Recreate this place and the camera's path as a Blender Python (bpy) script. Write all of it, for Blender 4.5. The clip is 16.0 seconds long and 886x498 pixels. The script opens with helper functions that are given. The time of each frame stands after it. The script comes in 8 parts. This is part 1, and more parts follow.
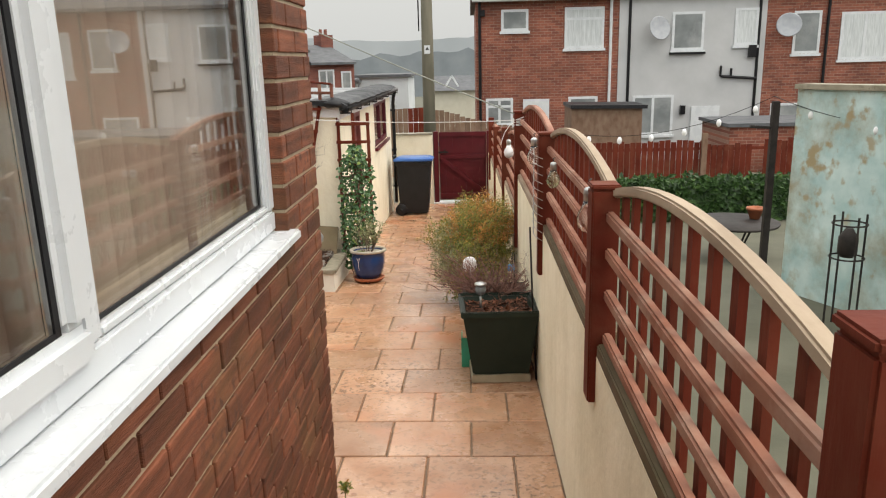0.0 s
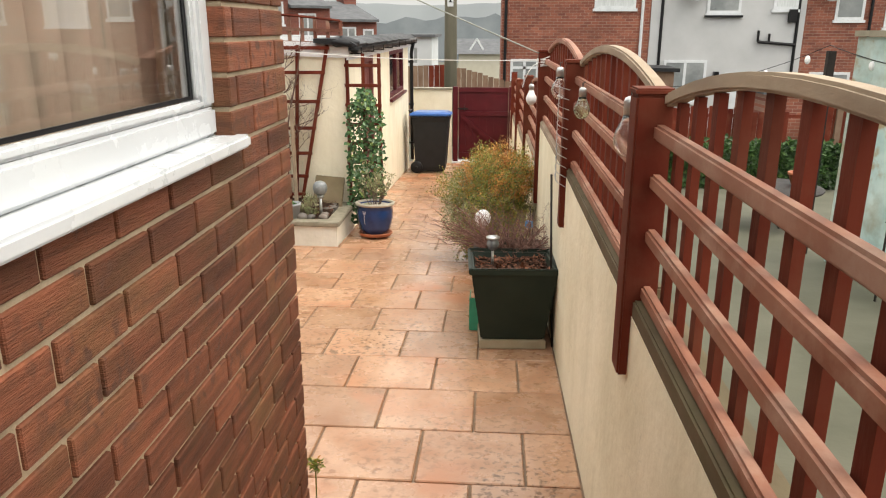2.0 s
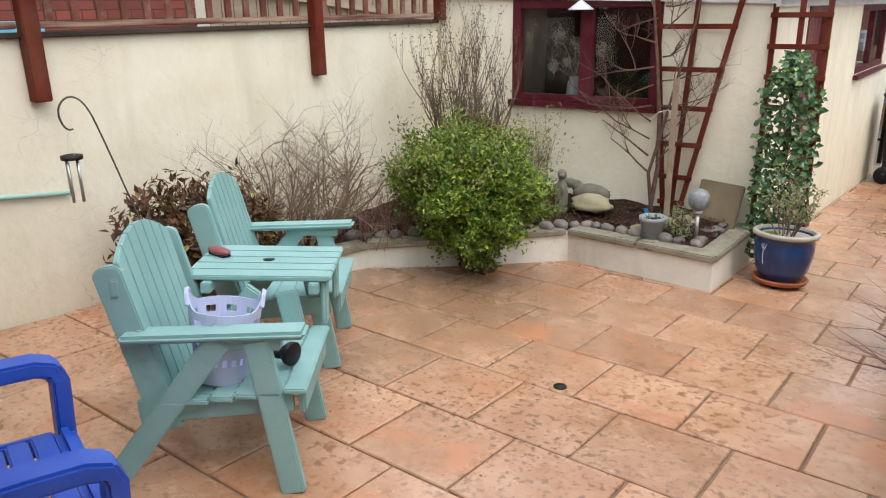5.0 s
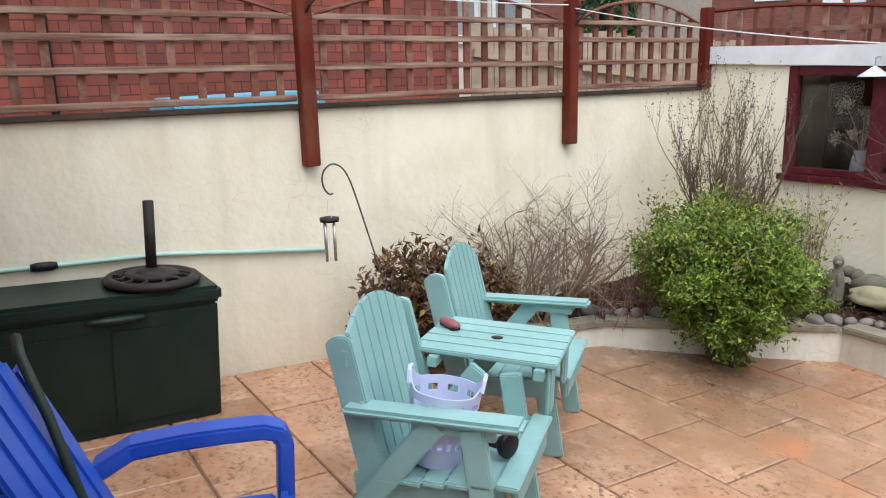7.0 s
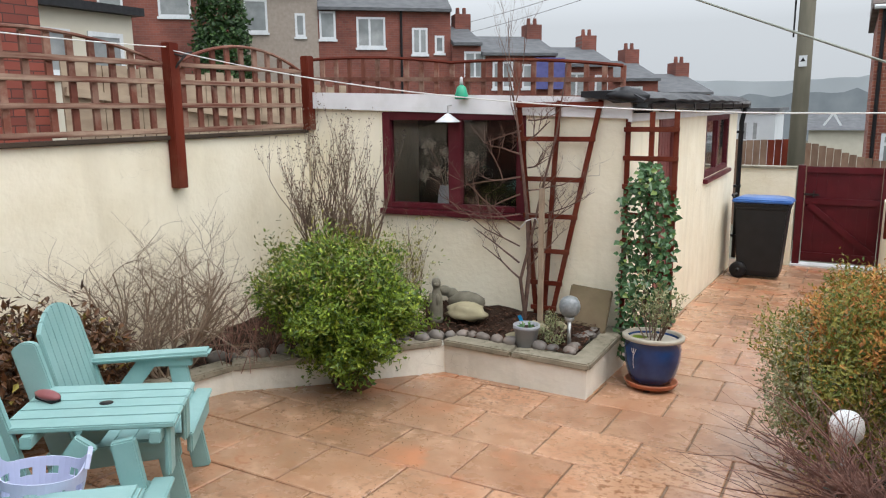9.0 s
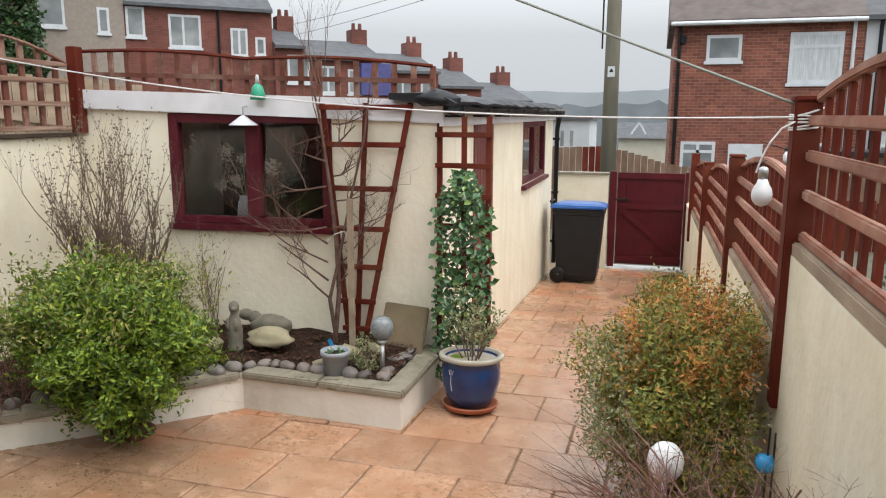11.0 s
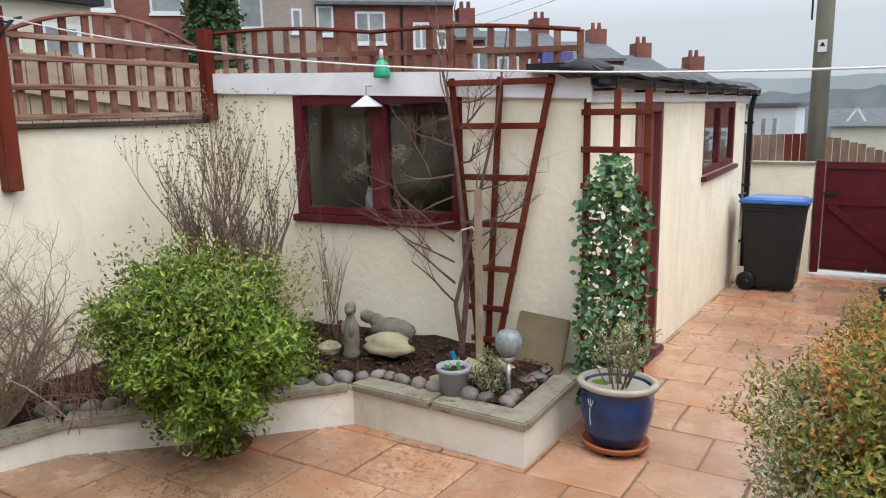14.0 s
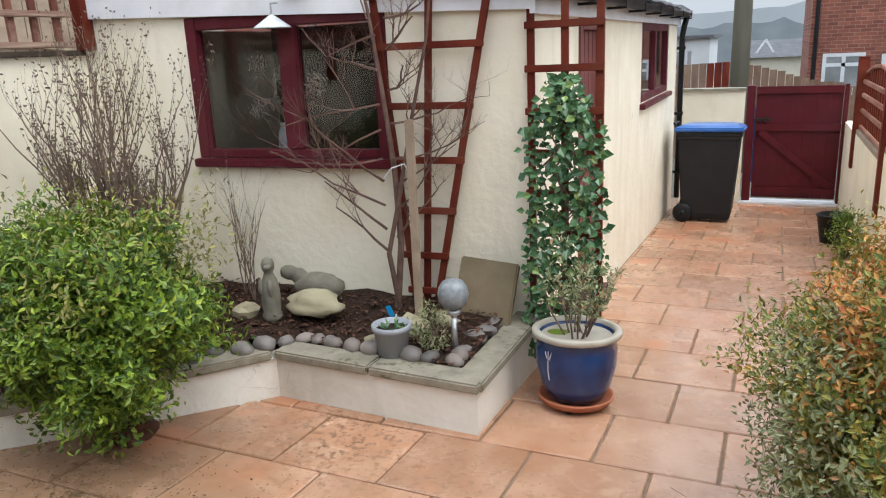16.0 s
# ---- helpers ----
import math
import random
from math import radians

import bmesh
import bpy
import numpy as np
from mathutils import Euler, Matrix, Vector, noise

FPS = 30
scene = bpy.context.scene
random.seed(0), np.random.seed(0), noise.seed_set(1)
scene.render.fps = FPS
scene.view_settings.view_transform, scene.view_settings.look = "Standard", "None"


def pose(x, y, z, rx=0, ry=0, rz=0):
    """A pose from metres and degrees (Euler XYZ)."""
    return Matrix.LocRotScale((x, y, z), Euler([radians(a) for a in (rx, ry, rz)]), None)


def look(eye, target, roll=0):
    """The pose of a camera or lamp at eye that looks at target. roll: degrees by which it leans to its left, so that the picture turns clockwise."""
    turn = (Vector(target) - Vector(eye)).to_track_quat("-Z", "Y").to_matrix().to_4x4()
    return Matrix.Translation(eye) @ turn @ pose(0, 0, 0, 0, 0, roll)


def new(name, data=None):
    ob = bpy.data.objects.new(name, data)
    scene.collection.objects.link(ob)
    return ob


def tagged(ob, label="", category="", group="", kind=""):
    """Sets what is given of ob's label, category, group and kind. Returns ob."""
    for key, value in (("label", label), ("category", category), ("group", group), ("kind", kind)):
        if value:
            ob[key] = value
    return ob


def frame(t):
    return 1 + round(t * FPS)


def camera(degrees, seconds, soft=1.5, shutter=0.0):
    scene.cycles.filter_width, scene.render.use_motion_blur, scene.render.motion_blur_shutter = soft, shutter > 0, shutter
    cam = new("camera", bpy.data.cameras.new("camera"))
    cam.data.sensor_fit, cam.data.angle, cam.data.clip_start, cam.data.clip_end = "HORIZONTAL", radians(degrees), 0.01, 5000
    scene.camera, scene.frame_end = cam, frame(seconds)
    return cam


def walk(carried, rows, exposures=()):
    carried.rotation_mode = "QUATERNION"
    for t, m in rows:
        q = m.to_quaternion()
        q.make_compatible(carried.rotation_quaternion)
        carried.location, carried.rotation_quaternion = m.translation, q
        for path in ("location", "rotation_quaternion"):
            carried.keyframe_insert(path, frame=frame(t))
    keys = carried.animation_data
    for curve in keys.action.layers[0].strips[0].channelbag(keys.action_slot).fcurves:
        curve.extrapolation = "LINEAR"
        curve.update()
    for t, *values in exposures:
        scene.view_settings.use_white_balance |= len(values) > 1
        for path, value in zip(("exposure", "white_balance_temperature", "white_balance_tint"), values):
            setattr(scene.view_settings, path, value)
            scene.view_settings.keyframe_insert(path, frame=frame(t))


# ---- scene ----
cam = camera(61.8, 16.0, 1.15)
PATH = [
    (0, (0.38, 2.459, 2.157), (0.302, 4.396, 1.666), -1.4),
    (0.5, (0.406, 2.47, 2.159), (0.263, 4.422, 1.745), -1.9),
    (1, (0.425, 2.565, 2.103), (0.257, 4.473, 1.525), -2.6),
    (1.5, (0.388, 2.74, 2.037), (0.292, 4.621, 1.366), -1.8),
    (2, (0.43, 3.03, 1.874), (0.3, 4.941, 1.301), 0.1),
    (2.5, (0.44, 3.466, 1.677), (0.265, 5.404, 1.211), -0.1),
    (3, (0.452, 4.006, 1.634), (0.148, 5.933, 1.194), -0.2),
    (3.5, (0.447, 4.483, 1.614), (-0.021, 6.371, 1.15), -0.2),
    (4, (0.379, 4.897, 1.581), (-0.252, 6.731, 1.093), -0.6),
    (4.5, (0.371, 5.216, 1.567), (-0.581, 6.892, 1.033), -1.1),
    (5, (0.299, 5.414, 1.559), (-0.871, 6.916, 0.945), -1.0),
    (5.2, (0.265, 5.455, 1.559), (-0.971, 6.888, 0.91), -0.7),
    (7.5, (0.2, 5.576, 1.642), (-1.464, 6.6, 1.215), -1.8),
    (8, (0.206, 5.586, 1.651), (-1.366, 6.761, 1.266), -1.6),
    (8.5, (0.227, 5.601, 1.66), (-1.089, 7.057, 1.274), -1.1),
    (9, (0.293, 5.608, 1.654), (-0.655, 7.329, 1.28), -0.6),
    (9.5, (0.321, 5.588, 1.66), (-0.327, 7.44, 1.277), -0.3),
    (12, (0.247, 6.727, 1.572), (-0.286, 8.622, 1.219), 0.2),
    (12.5, (0.346, 6.935, 1.539), (-0.251, 8.81, 1.182), 1.1),
    (13, (0.36, 6.989, 1.521), (-0.264, 8.853, 1.155), 0.8),
    (13.5, (0.314, 6.979, 1.522), (-0.46, 8.785, 1.15), -0.3),
    (14, (0.279, 6.944, 1.524), (-0.714, 8.64, 1.152), -1.1),
    (14.5, (0.275, 6.928, 1.51), (-0.793, 8.557, 1.059), -1.2),
    (15, (0.268, 6.94, 1.475), (-0.787, 8.531, 0.878), -1.2),
    (15.5, (0.223, 7.086, 1.468), (-0.782, 8.703, 0.858), -1.2),
    (16, (-0.013, 7.378, 1.398), (-0.813, 9.135, 0.877), -2.6),
]
walk(cam, [(t, look(eye, target, roll)) for t, eye, target, roll in PATH],
     exposures=[(0, 0.24, 7300, 10), (1.5, 0.38, 7500, 10), (2.5, 0.55, 7500, 10), (3.5, 0.56, 7400, 10), (4.0, 0.34, 6900, 10), (5.0, 0.20, 6500, 10), (7.5, 0.32, 6250, 10), (9.0, 0.16, 6500, 10), (9.5, 0.18, 6700, 10), (12.5, 0.20, 6500, 10), (14.5, 0.24, 6250, 10), (16, 0.28, 6200, 10)])

# ---- world and light: flat, overcast winter day ----
world = bpy.data.worlds.new("overcast_sky")
scene.world = world
world.use_nodes = True
wn, wl = world.node_tree.nodes, world.node_tree.links
wn.clear()
sky = wn.new("ShaderNodeTexSky")
sky.sky_type = "NISHITA"
sky.sun_disc = False
sky.sun_elevation, sky.sun_rotation = radians(61), radians(113)
sky.air_density, sky.dust_density, sky.ozone_density = 1.0, 6.0, 0.5
grey = wn.new("ShaderNodeHueSaturation")
grey.inputs["Saturation"].default_value = 0.25
cloud = wn.new("ShaderNodeMixRGB")
cloud.inputs["Fac"].default_value = 0.75
cloud.inputs["Color2"].default_value = (6.6, 7.1, 7.6, 1)
# an overcast sky is brighter overhead than at the horizon
coord, axes, lift = wn.new("ShaderNodeTexCoord"), wn.new("ShaderNodeSeparateXYZ"), wn.new("ShaderNodeMapRange")
wl.new(coord.outputs["Generated"], axes.inputs[0])
wl.new(axes.outputs["Z"], lift.inputs["Value"])
lift.inputs["From Min"].default_value, lift.inputs["From Max"].default_value = 0.10, 0.36
lift.inputs["To Min"].default_value, lift.inputs["To Max"].default_value = 1.0, 2.4
glow = wn.new("ShaderNodeVectorMath")
glow.operation = "SCALE"
wl.new(lift.outputs[0], glow.inputs["Scale"])
back = wn.new("ShaderNodeBackground")
back.inputs["Strength"].default_value = 0.105
wout = wn.new("ShaderNodeOutputWorld")
wl.new(sky.outputs[0], grey.inputs["Color"])
wl.new(grey.outputs[0], cloud.inputs["Color1"])
wl.new(cloud.outputs[0], glow.inputs[0])
wl.new(glow.outputs[0], back.inputs["Color"])
wl.new(back.outputs[0], wout.inputs["Surface"])

sun_data = bpy.data.lights.new("sun", "SUN")
sun_data.energy, sun_data.angle, sun_data.color = 0.8, radians(40), (1.0, 0.97, 0.93)
sun = new("sun", sun_data)
sun.matrix_world = look((5.0, 4.0, 12.0), (-1, 6.5, 0))

# ---- materials ----
def hexless(c):
    return (c[0], c[1], c[2], 1.0)


def surface(name, low, high, scale=8.0, rough=(0.6, 0.8), bump=0.2, grain=60.0, stain=None, stain_scale=1.2,
            stain_amount=0.5, metal=0.0, jitter=0.0, stretch=(1, 1, 1), spec=0.5, island=0.0, bump_dist=0.004):
    """A painted, stone, wood or plastic surface: two tones by noise, broad stains, fine grain as relief."""
    m = bpy.data.materials.new(name)
    m.use_nodes = True
    n, l = m.node_tree.nodes, m.node_tree.links
    b = n["Principled BSDF"]
    geo = n.new("ShaderNodeNewGeometry")
    mp = n.new("ShaderNodeMapping")
    mp.inputs["Scale"].default_value = stretch
    l.new(geo.outputs["Position"], mp.inputs["Vector"])
    n1 = n.new("ShaderNodeTexNoise")
    n1.inputs["Scale"].default_value, n1.inputs["Detail"].default_value = scale, 6
    l.new(mp.outputs[0], n1.inputs["Vector"])
    ramp = n.new("ShaderNodeValToRGB")
    ramp.color_ramp.elements[0].position, ramp.color_ramp.elements[1].position = 0.3, 0.7
    ramp.color_ramp.elements[0].color, ramp.color_ramp.elements[1].color = hexless(low), hexless(high)
    l.new(n1.outputs["Fac"], ramp.inputs[0])
    colour = ramp.outputs[0]
    n2 = n.new("ShaderNodeTexNoise")
    n2.inputs["Scale"].default_value, n2.inputs["Detail"].default_value = stain_scale, 8
    n2.inputs["Roughness"].default_value = 0.65
    l.new(geo.outputs["Position"], n2.inputs["Vector"])
    if stain:
        r2 = n.new("ShaderNodeValToRGB")
        r2.color_ramp.elements[0].position, r2.color_ramp.elements[1].position = 0.48, 0.75
        r2.color_ramp.elements[0].color, r2.color_ramp.elements[1].color = (0, 0, 0, 1), (stain_amount,) * 3 + (1,)
        l.new(n2.outputs["Fac"], r2.inputs[0])
        mx = n.new("ShaderNodeMixRGB")
        mx.inputs["Color2"].default_value = hexless(stain)
        l.new(r2.outputs[0], mx.inputs["Fac"])
        l.new(colour, mx.inputs["Color1"])
        colour = mx.outputs[0]
    if jitter or island:
        hs = n.new("ShaderNodeHueSaturation")
        mr = n.new("ShaderNodeMapRange")
        if island:
            l.new(geo.outputs["Random Per Island"], mr.inputs["Value"])
        else:
            info = n.new("ShaderNodeObjectInfo")
            l.new(info.outputs["Random"], mr.inputs["Value"])
        j = jitter or island
        mr.inputs["To Min"].default_value, mr.inputs["To Max"].default_value = 1 - j, 1 + j
        l.new(mr.outputs[0], hs.inputs["Value"])
        l.new(colour, hs.inputs["Color"])
        colour = hs.outputs[0]
    l.new(colour, b.inputs["Base Color"])
    rr = n.new("ShaderNodeMapRange")
    rr.inputs["From Min"].default_value, rr.inputs["From Max"].default_value = 0.3, 0.7
    rr.inputs["To Min"].default_value, rr.inputs["To Max"].default_value = rough
    l.new(n2.outputs["Fac"], rr.inputs["Value"])
    l.new(rr.outputs[0], b.inputs["Roughness"])
    b.inputs["Metallic"].default_value = metal
    b.inputs["Specular IOR Level"].default_value = spec
    if bump:
        n3 = n.new("ShaderNodeTexNoise")
        n3.inputs["Scale"].default_value, n3.inputs["Detail"].default_value = grain, 5
        l.new(mp.outputs[0], n3.inputs["Vector"])
        bp = n.new("ShaderNodeBump")
        bp.inputs["Strength"].default_value, bp.inputs["Distance"].default_value = bump, bump_dist
        l.new(n3.outputs["Fac"], bp.inputs["Height"])
        l.new(bp.outputs[0], b.inputs["Normal"])
    return m


def brick_facade(name, c1, c2, mortar, course=0.09, length=0.245, plane="xz", turn=0.0):
    """Far brickwork that stays small in view."""
    m = bpy.data.materials.new(name)
    m.use_nodes = True
    n, l = m.node_tree.nodes, m.node_tree.links
    b = n["Principled BSDF"]
    geo = n.new("ShaderNodeNewGeometry")
    rot = n.new("ShaderNodeVectorRotate")
    rot.rotation_type = "Z_AXIS"
    rot.inputs["Angle"].default_value = radians(turn)
    l.new(geo.outputs["Position"], rot.inputs["Vector"])
    sep, com = n.new("ShaderNodeSeparateXYZ"), n.new("ShaderNodeCombineXYZ")
    l.new(rot.outputs[0], sep.inputs[0])
    l.new(sep.outputs["X" if plane == "xz" else "Y"], com.inputs["X"])
    l.new(sep.outputs["Z"], com.inputs["Y"])
    br = n.new("ShaderNodeTexBrick")
    br.inputs["Scale"].default_value = 1.0
    br.inputs["Brick Width"].default_value, br.inputs["Row Height"].default_value = length, course
    br.inputs["Mortar Size"].default_value, br.inputs["Mortar Smooth"].default_value = 0.006, 0.3
    br.inputs["Color1"].default_value, br.inputs["Color2"].default_value = hexless(c1), hexless(c2)
    br.inputs["Mortar"].default_value = hexless(mortar)
    l.new(com.outputs[0], br.inputs["Vector"])
    ns = n.new("ShaderNodeTexNoise")
    ns.inputs["Scale"].default_value, ns.inputs["Detail"].default_value = 0.9, 7
    l.new(geo.outputs["Position"], ns.inputs["Vector"])
    hs = n.new("ShaderNodeHueSaturation")
    mr = n.new("ShaderNodeMapRange")
    mr.inputs["From Min"].default_value, mr.inputs["From Max"].default_value = 0.3, 0.7
    mr.inputs["To Min"].default_value, mr.inputs["To Max"].default_value = 0.72, 1.25
    l.new(ns.outputs["Fac"], mr.inputs["Value"])
    l.new(mr.outputs[0], hs.inputs["Value"])
    l.new(br.outputs["Color"], hs.inputs["Color"])
    l.new(hs.outputs[0], b.inputs["Base Color"])
    b.inputs["Roughness"].default_value = 0.85
    bp = n.new("ShaderNodeBump")
    bp.inputs["Strength"].default_value, bp.inputs["Distance"].default_value = 0.5, 0.006
    bp.invert = True
    l.new(br.outputs["Fac"], bp.inputs["Height"])
    l.new(bp.outputs[0], b.inputs["Normal"])
    return m


def glass(name, tint=(1, 1, 1), rough=0.0):
    m = bpy.data.materials.new(name)
    m.use_nodes = True
    b = m.node_tree.nodes["Principled BSDF"]
    b.inputs["Base Color"].default_value = hexless(tint)
    b.inputs["Transmission Weight"].default_value = 1.0
    b.inputs["Roughness"].default_value = rough
    b.inputs["IOR"].default_value = 1.5
    return m


def leafy(name, low, high, tip=None, rough=0.45):
    """Leaves: each one its own tone, a little light coming through."""
    m = bpy.data.materials.new(name)
    m.use_nodes = True
    n, l = m.node_tree.nodes, m.node_tree.links
    b = n["Principled BSDF"]
    geo = n.new("ShaderNodeNewGeometry")
    ramp = n.new("ShaderNodeValToRGB")
    e = ramp.color_ramp.elements
    e[0].color, e[1].color = hexless(low), hexless(high)
    if tip:
        k = e.new(0.9)
        k.color = hexless(high)
        e[2].color = hexless(tip)
        e[2].position = 1.0
    l.new(geo.outputs["Random Per Island"], ramp.inputs[0])
    l.new(ramp.outputs[0], b.inputs["Base Color"])
    b.inputs["Roughness"].default_value = rough
    tr = n.new("ShaderNodeBsdfTranslucent")
    l.new(ramp.outputs[0], tr.inputs["Color"])
    mix = n.new("ShaderNodeMixShader")
    mix.inputs["Fac"].default_value = 0.18
    l.new(b.outputs[0], mix.inputs[1])
    l.new(tr.outputs[0], mix.inputs[2])
    l.new(mix.outputs[0], n["Material Output"].inputs["Surface"])
    return m


M_SLAB = surface("sandstone_slab", (0.400, 0.212, 0.120), (0.520, 0.312, 0.200), 5, (0.14, 0.42), 0.35, 30, (0.352, 0.150, 0.070), 2.6, 0.85, jitter=0.17)
M_JOINT = surface("paving_joint", (0.17, 0.11, 0.068), (0.26, 0.175, 0.115), 14, (0.6, 0.9), 0.5, 90)
M_BRICK = surface("wirecut_brick", (0.090, 0.032, 0.018), (0.222, 0.075, 0.040), 7, (0.6, 0.85), 0.9, 60, (0.111, 0.074, 0.033), 2.2, 0.75, jitter=0.34, stretch=(1, 0.55, 6), bump_dist=0.006, spec=0.25)
M_MORTAR = surface("mortar", (0.32, 0.25, 0.165), (0.43, 0.345, 0.24), 20, (0.8, 0.95), 0.6, 90)
M_RENDER = surface("cream_masonry_paint", (0.77, 0.70, 0.54), (0.84, 0.78, 0.63), 3, (0.6, 0.8), 0.6, 22, (0.63, 0.56, 0.40), 1.3, 0.6, bump_dist=0.008)
# yellower cream, lifted in colour to make up light missing on the path wall
M_RENDER_LIFTED = surface("yellow_cream_paint_brightened", (0.83, 0.76, 0.57), (0.89, 0.83, 0.65), 3, (0.6, 0.8), 0.6, 22, (0.60, 0.55, 0.37), 1.6, 0.55, bump_dist=0.008)
M_RENDER_W = surface("white_masonry_paint", (0.72, 0.69, 0.60), (0.80, 0.78, 0.70), 5, (0.6, 0.8), 0.5, 24, (0.50, 0.46, 0.36), 2.4, 0.55, bump_dist=0.008)
M_STAINWOOD = surface("red_stained_wood", (0.085, 0.013, 0.007), (0.15, 0.030, 0.016), 6, (0.5, 0.75), 0.4, 40, (0.19, 0.10, 0.06), 3.0, 0.4, stretch=(1, 1, 0.25), jitter=0.15, spec=0.12)
M_RAIL = surface("worn_red_rail", (0.19, 0.065, 0.038), (0.36, 0.17, 0.115), 9, (0.5, 0.75), 0.4, 40, (0.50, 0.36, 0.28), 3.5, 0.7, stretch=(1, 0.25, 1), jitter=0.1, spec=0.25)
M_GREYWOOD = surface("weathered_wood", (0.25, 0.18, 0.125), (0.40, 0.31, 0.22), 8, (0.6, 0.85), 0.5, 40, (0.22, 0.17, 0.12), 3, 0.5, stretch=(1, 0.3, 1))
M_OLDFENCE = surface("old_brown_wood", (0.144, 0.083, 0.054), (0.223, 0.144, 0.101), 8, (0.6, 0.85), 0.5, 40, (0.259, 0.194, 0.144), 3, 0.6, jitter=0.15, stretch=(1, 0.4, 0.4), spec=0.25)
M_WORNRED = surface("worn_red_trellis", (0.115, 0.035, 0.024), (0.215, 0.085, 0.058), 9, (0.6, 0.85), 0.6, 45, (0.36, 0.26, 0.20), 4.5, 0.85, jitter=0.22, stretch=(1, 0.5, 0.5), spec=0.2)
M_WORNRAIL = surface("rail_with_flaking_red_stain", (0.125, 0.036, 0.025), (0.42, 0.31, 0.23), 26, (0.6, 0.85), 0.6, 45, (0.13, 0.04, 0.03), 3.0, 0.7, stretch=(1, 0.07, 1.6), spec=0.2)
M_GATE = surface("maroon_gate_paint", (0.072, 0.005, 0.009), (0.093, 0.009, 0.014), 5, (0.35, 0.55), 0.25, 40, (0.051, 0.010, 0.012), 2, 0.5, spec=0.25)
M_MAROON = surface("maroon_frame_paint", (0.072, 0.009, 0.015), (0.102, 0.014, 0.022), 7, (0.3, 0.5), 0.2, 40, (0.170, 0.060, 0.060), 4, 0.3, spec=0.25)
M_DOOR = surface("red_door_paint", (0.136, 0.036, 0.032), (0.184, 0.056, 0.048), 7, (0.4, 0.6), 0.2, 40, (0.096, 0.024, 0.024), 3, 0.4)
M_PVC = surface("white_pvc", (0.56, 0.585, 0.61), (0.62, 0.645, 0.665), 3, (0.2, 0.35), 0.04, 60, (0.570, 0.589, 0.580), 4, 0.3)
M_FASCIA = surface("white_fascia", (0.68, 0.68, 0.70), (0.78, 0.78, 0.80), 5, (0.4, 0.6), 0.15, 40, (0.5, 0.5, 0.47), 3, 0.5)
M_BLACKPL = surface("black_plastic", (0.006, 0.006, 0.007), (0.011, 0.011, 0.013), 6, (0.3, 0.5), 0.1, 60, spec=0.25)
M_BIN = surface("charcoal_bin_plastic", (0.012, 0.013, 0.014), (0.018, 0.019, 0.021), 6, (0.35, 0.5), 0.15, 80, spec=0.25)
M_BLUELID = surface("blue_lid_plastic", (0.025, 0.102, 0.340), (0.043, 0.145, 0.425), 6, (0.25, 0.4), 0.1, 60)
M_POTBLUE = surface("blue_glaze", (0.006, 0.022, 0.085), (0.016, 0.05, 0.16), 9, (0.08, 0.2), 0.05, 40)
M_POTRIM = surface("pale_clay_rim", (0.360, 0.324, 0.259), (0.446, 0.410, 0.338), 14, (0.5, 0.7), 0.2, 60)
M_TERRA = surface("terracotta", (0.315, 0.090, 0.038), (0.390, 0.128, 0.060), 10, (0.5, 0.7), 0.2, 60)
M_GREENPL = surface("green_planter_plastic", (0.011, 0.020, 0.014), (0.018, 0.029, 0.021), 6, (0.35, 0.55), 0.1, 60, (0.028, 0.036, 0.025), 4, 0.5, spec=0.25)
M_BOXGREEN = surface("dark_green_box_plastic", (0.007, 0.017, 0.013), (0.013, 0.025, 0.019), 4, (0.3, 0.5), 0.1, 60, (0.021, 0.030, 0.025), 2, 0.5, spec=0.25)
M_SOIL = surface("bark_soil", (0.018, 0.010, 0.007), (0.048, 0.026, 0.016), 26, (0.8, 0.95), 1.0, 60, bump_dist=0.02, spec=0.15)
M_LITTER = surface("leaf_litter", (0.040, 0.018, 0.011), (0.115, 0.052, 0.032), 30, (0.6, 0.9), 0.6, 70, island=0.55, spec=0.25)
M_DEBRIS = surface("trodden_leaf_debris", (0.085, 0.055, 0.028), (0.19, 0.125, 0.062), 30, (0.6, 0.9), 0.4, 70, island=0.5, spec=0.25)
M_REDLITTER = surface("red_brown_leaf_litter", (0.085, 0.034, 0.020), (0.23, 0.095, 0.055), 30, (0.6, 0.9), 0.6, 70, island=0.6, spec=0.25)
M_CAP = surface("stone_coping", (0.208, 0.184, 0.136), (0.304, 0.272, 0.208), 9, (0.5, 0.8), 0.5, 50, (0.112, 0.104, 0.064), 3, 0.7)
M_ROCK = surface("garden_rock", (0.24, 0.21, 0.13), (0.42, 0.37, 0.24), 12, (0.6, 0.85), 0.6, 40, (0.20, 0.19, 0.11), 6, 0.7)
M_COBBLE = surface("river_cobble", (0.105, 0.094, 0.086), (0.203, 0.180, 0.161), 9, (0.4, 0.7), 0.2, 60, (0.225, 0.150, 0.112), 3, 0.6, jitter=0.3)
M_STATUE = surface("weathered_cast_stone", (0.120, 0.112, 0.084), (0.200, 0.180, 0.136), 16, (0.7, 0.9), 0.5, 70, (0.128, 0.128, 0.080), 7, 0.6)
M_SLATE = surface("brown_stone_slab", (0.12, 0.085, 0.045), (0.19, 0.14, 0.08), 7, (0.6, 0.8), 0.4, 50, (0.15, 0.13, 0.07), 4, 0.6)
M_TEAL = surface("duck_egg_paint", (0.202, 0.370, 0.361), (0.249, 0.421, 0.413), 6, (0.45, 0.65), 0.2, 50, (0.172, 0.284, 0.275), 4, 0.4)
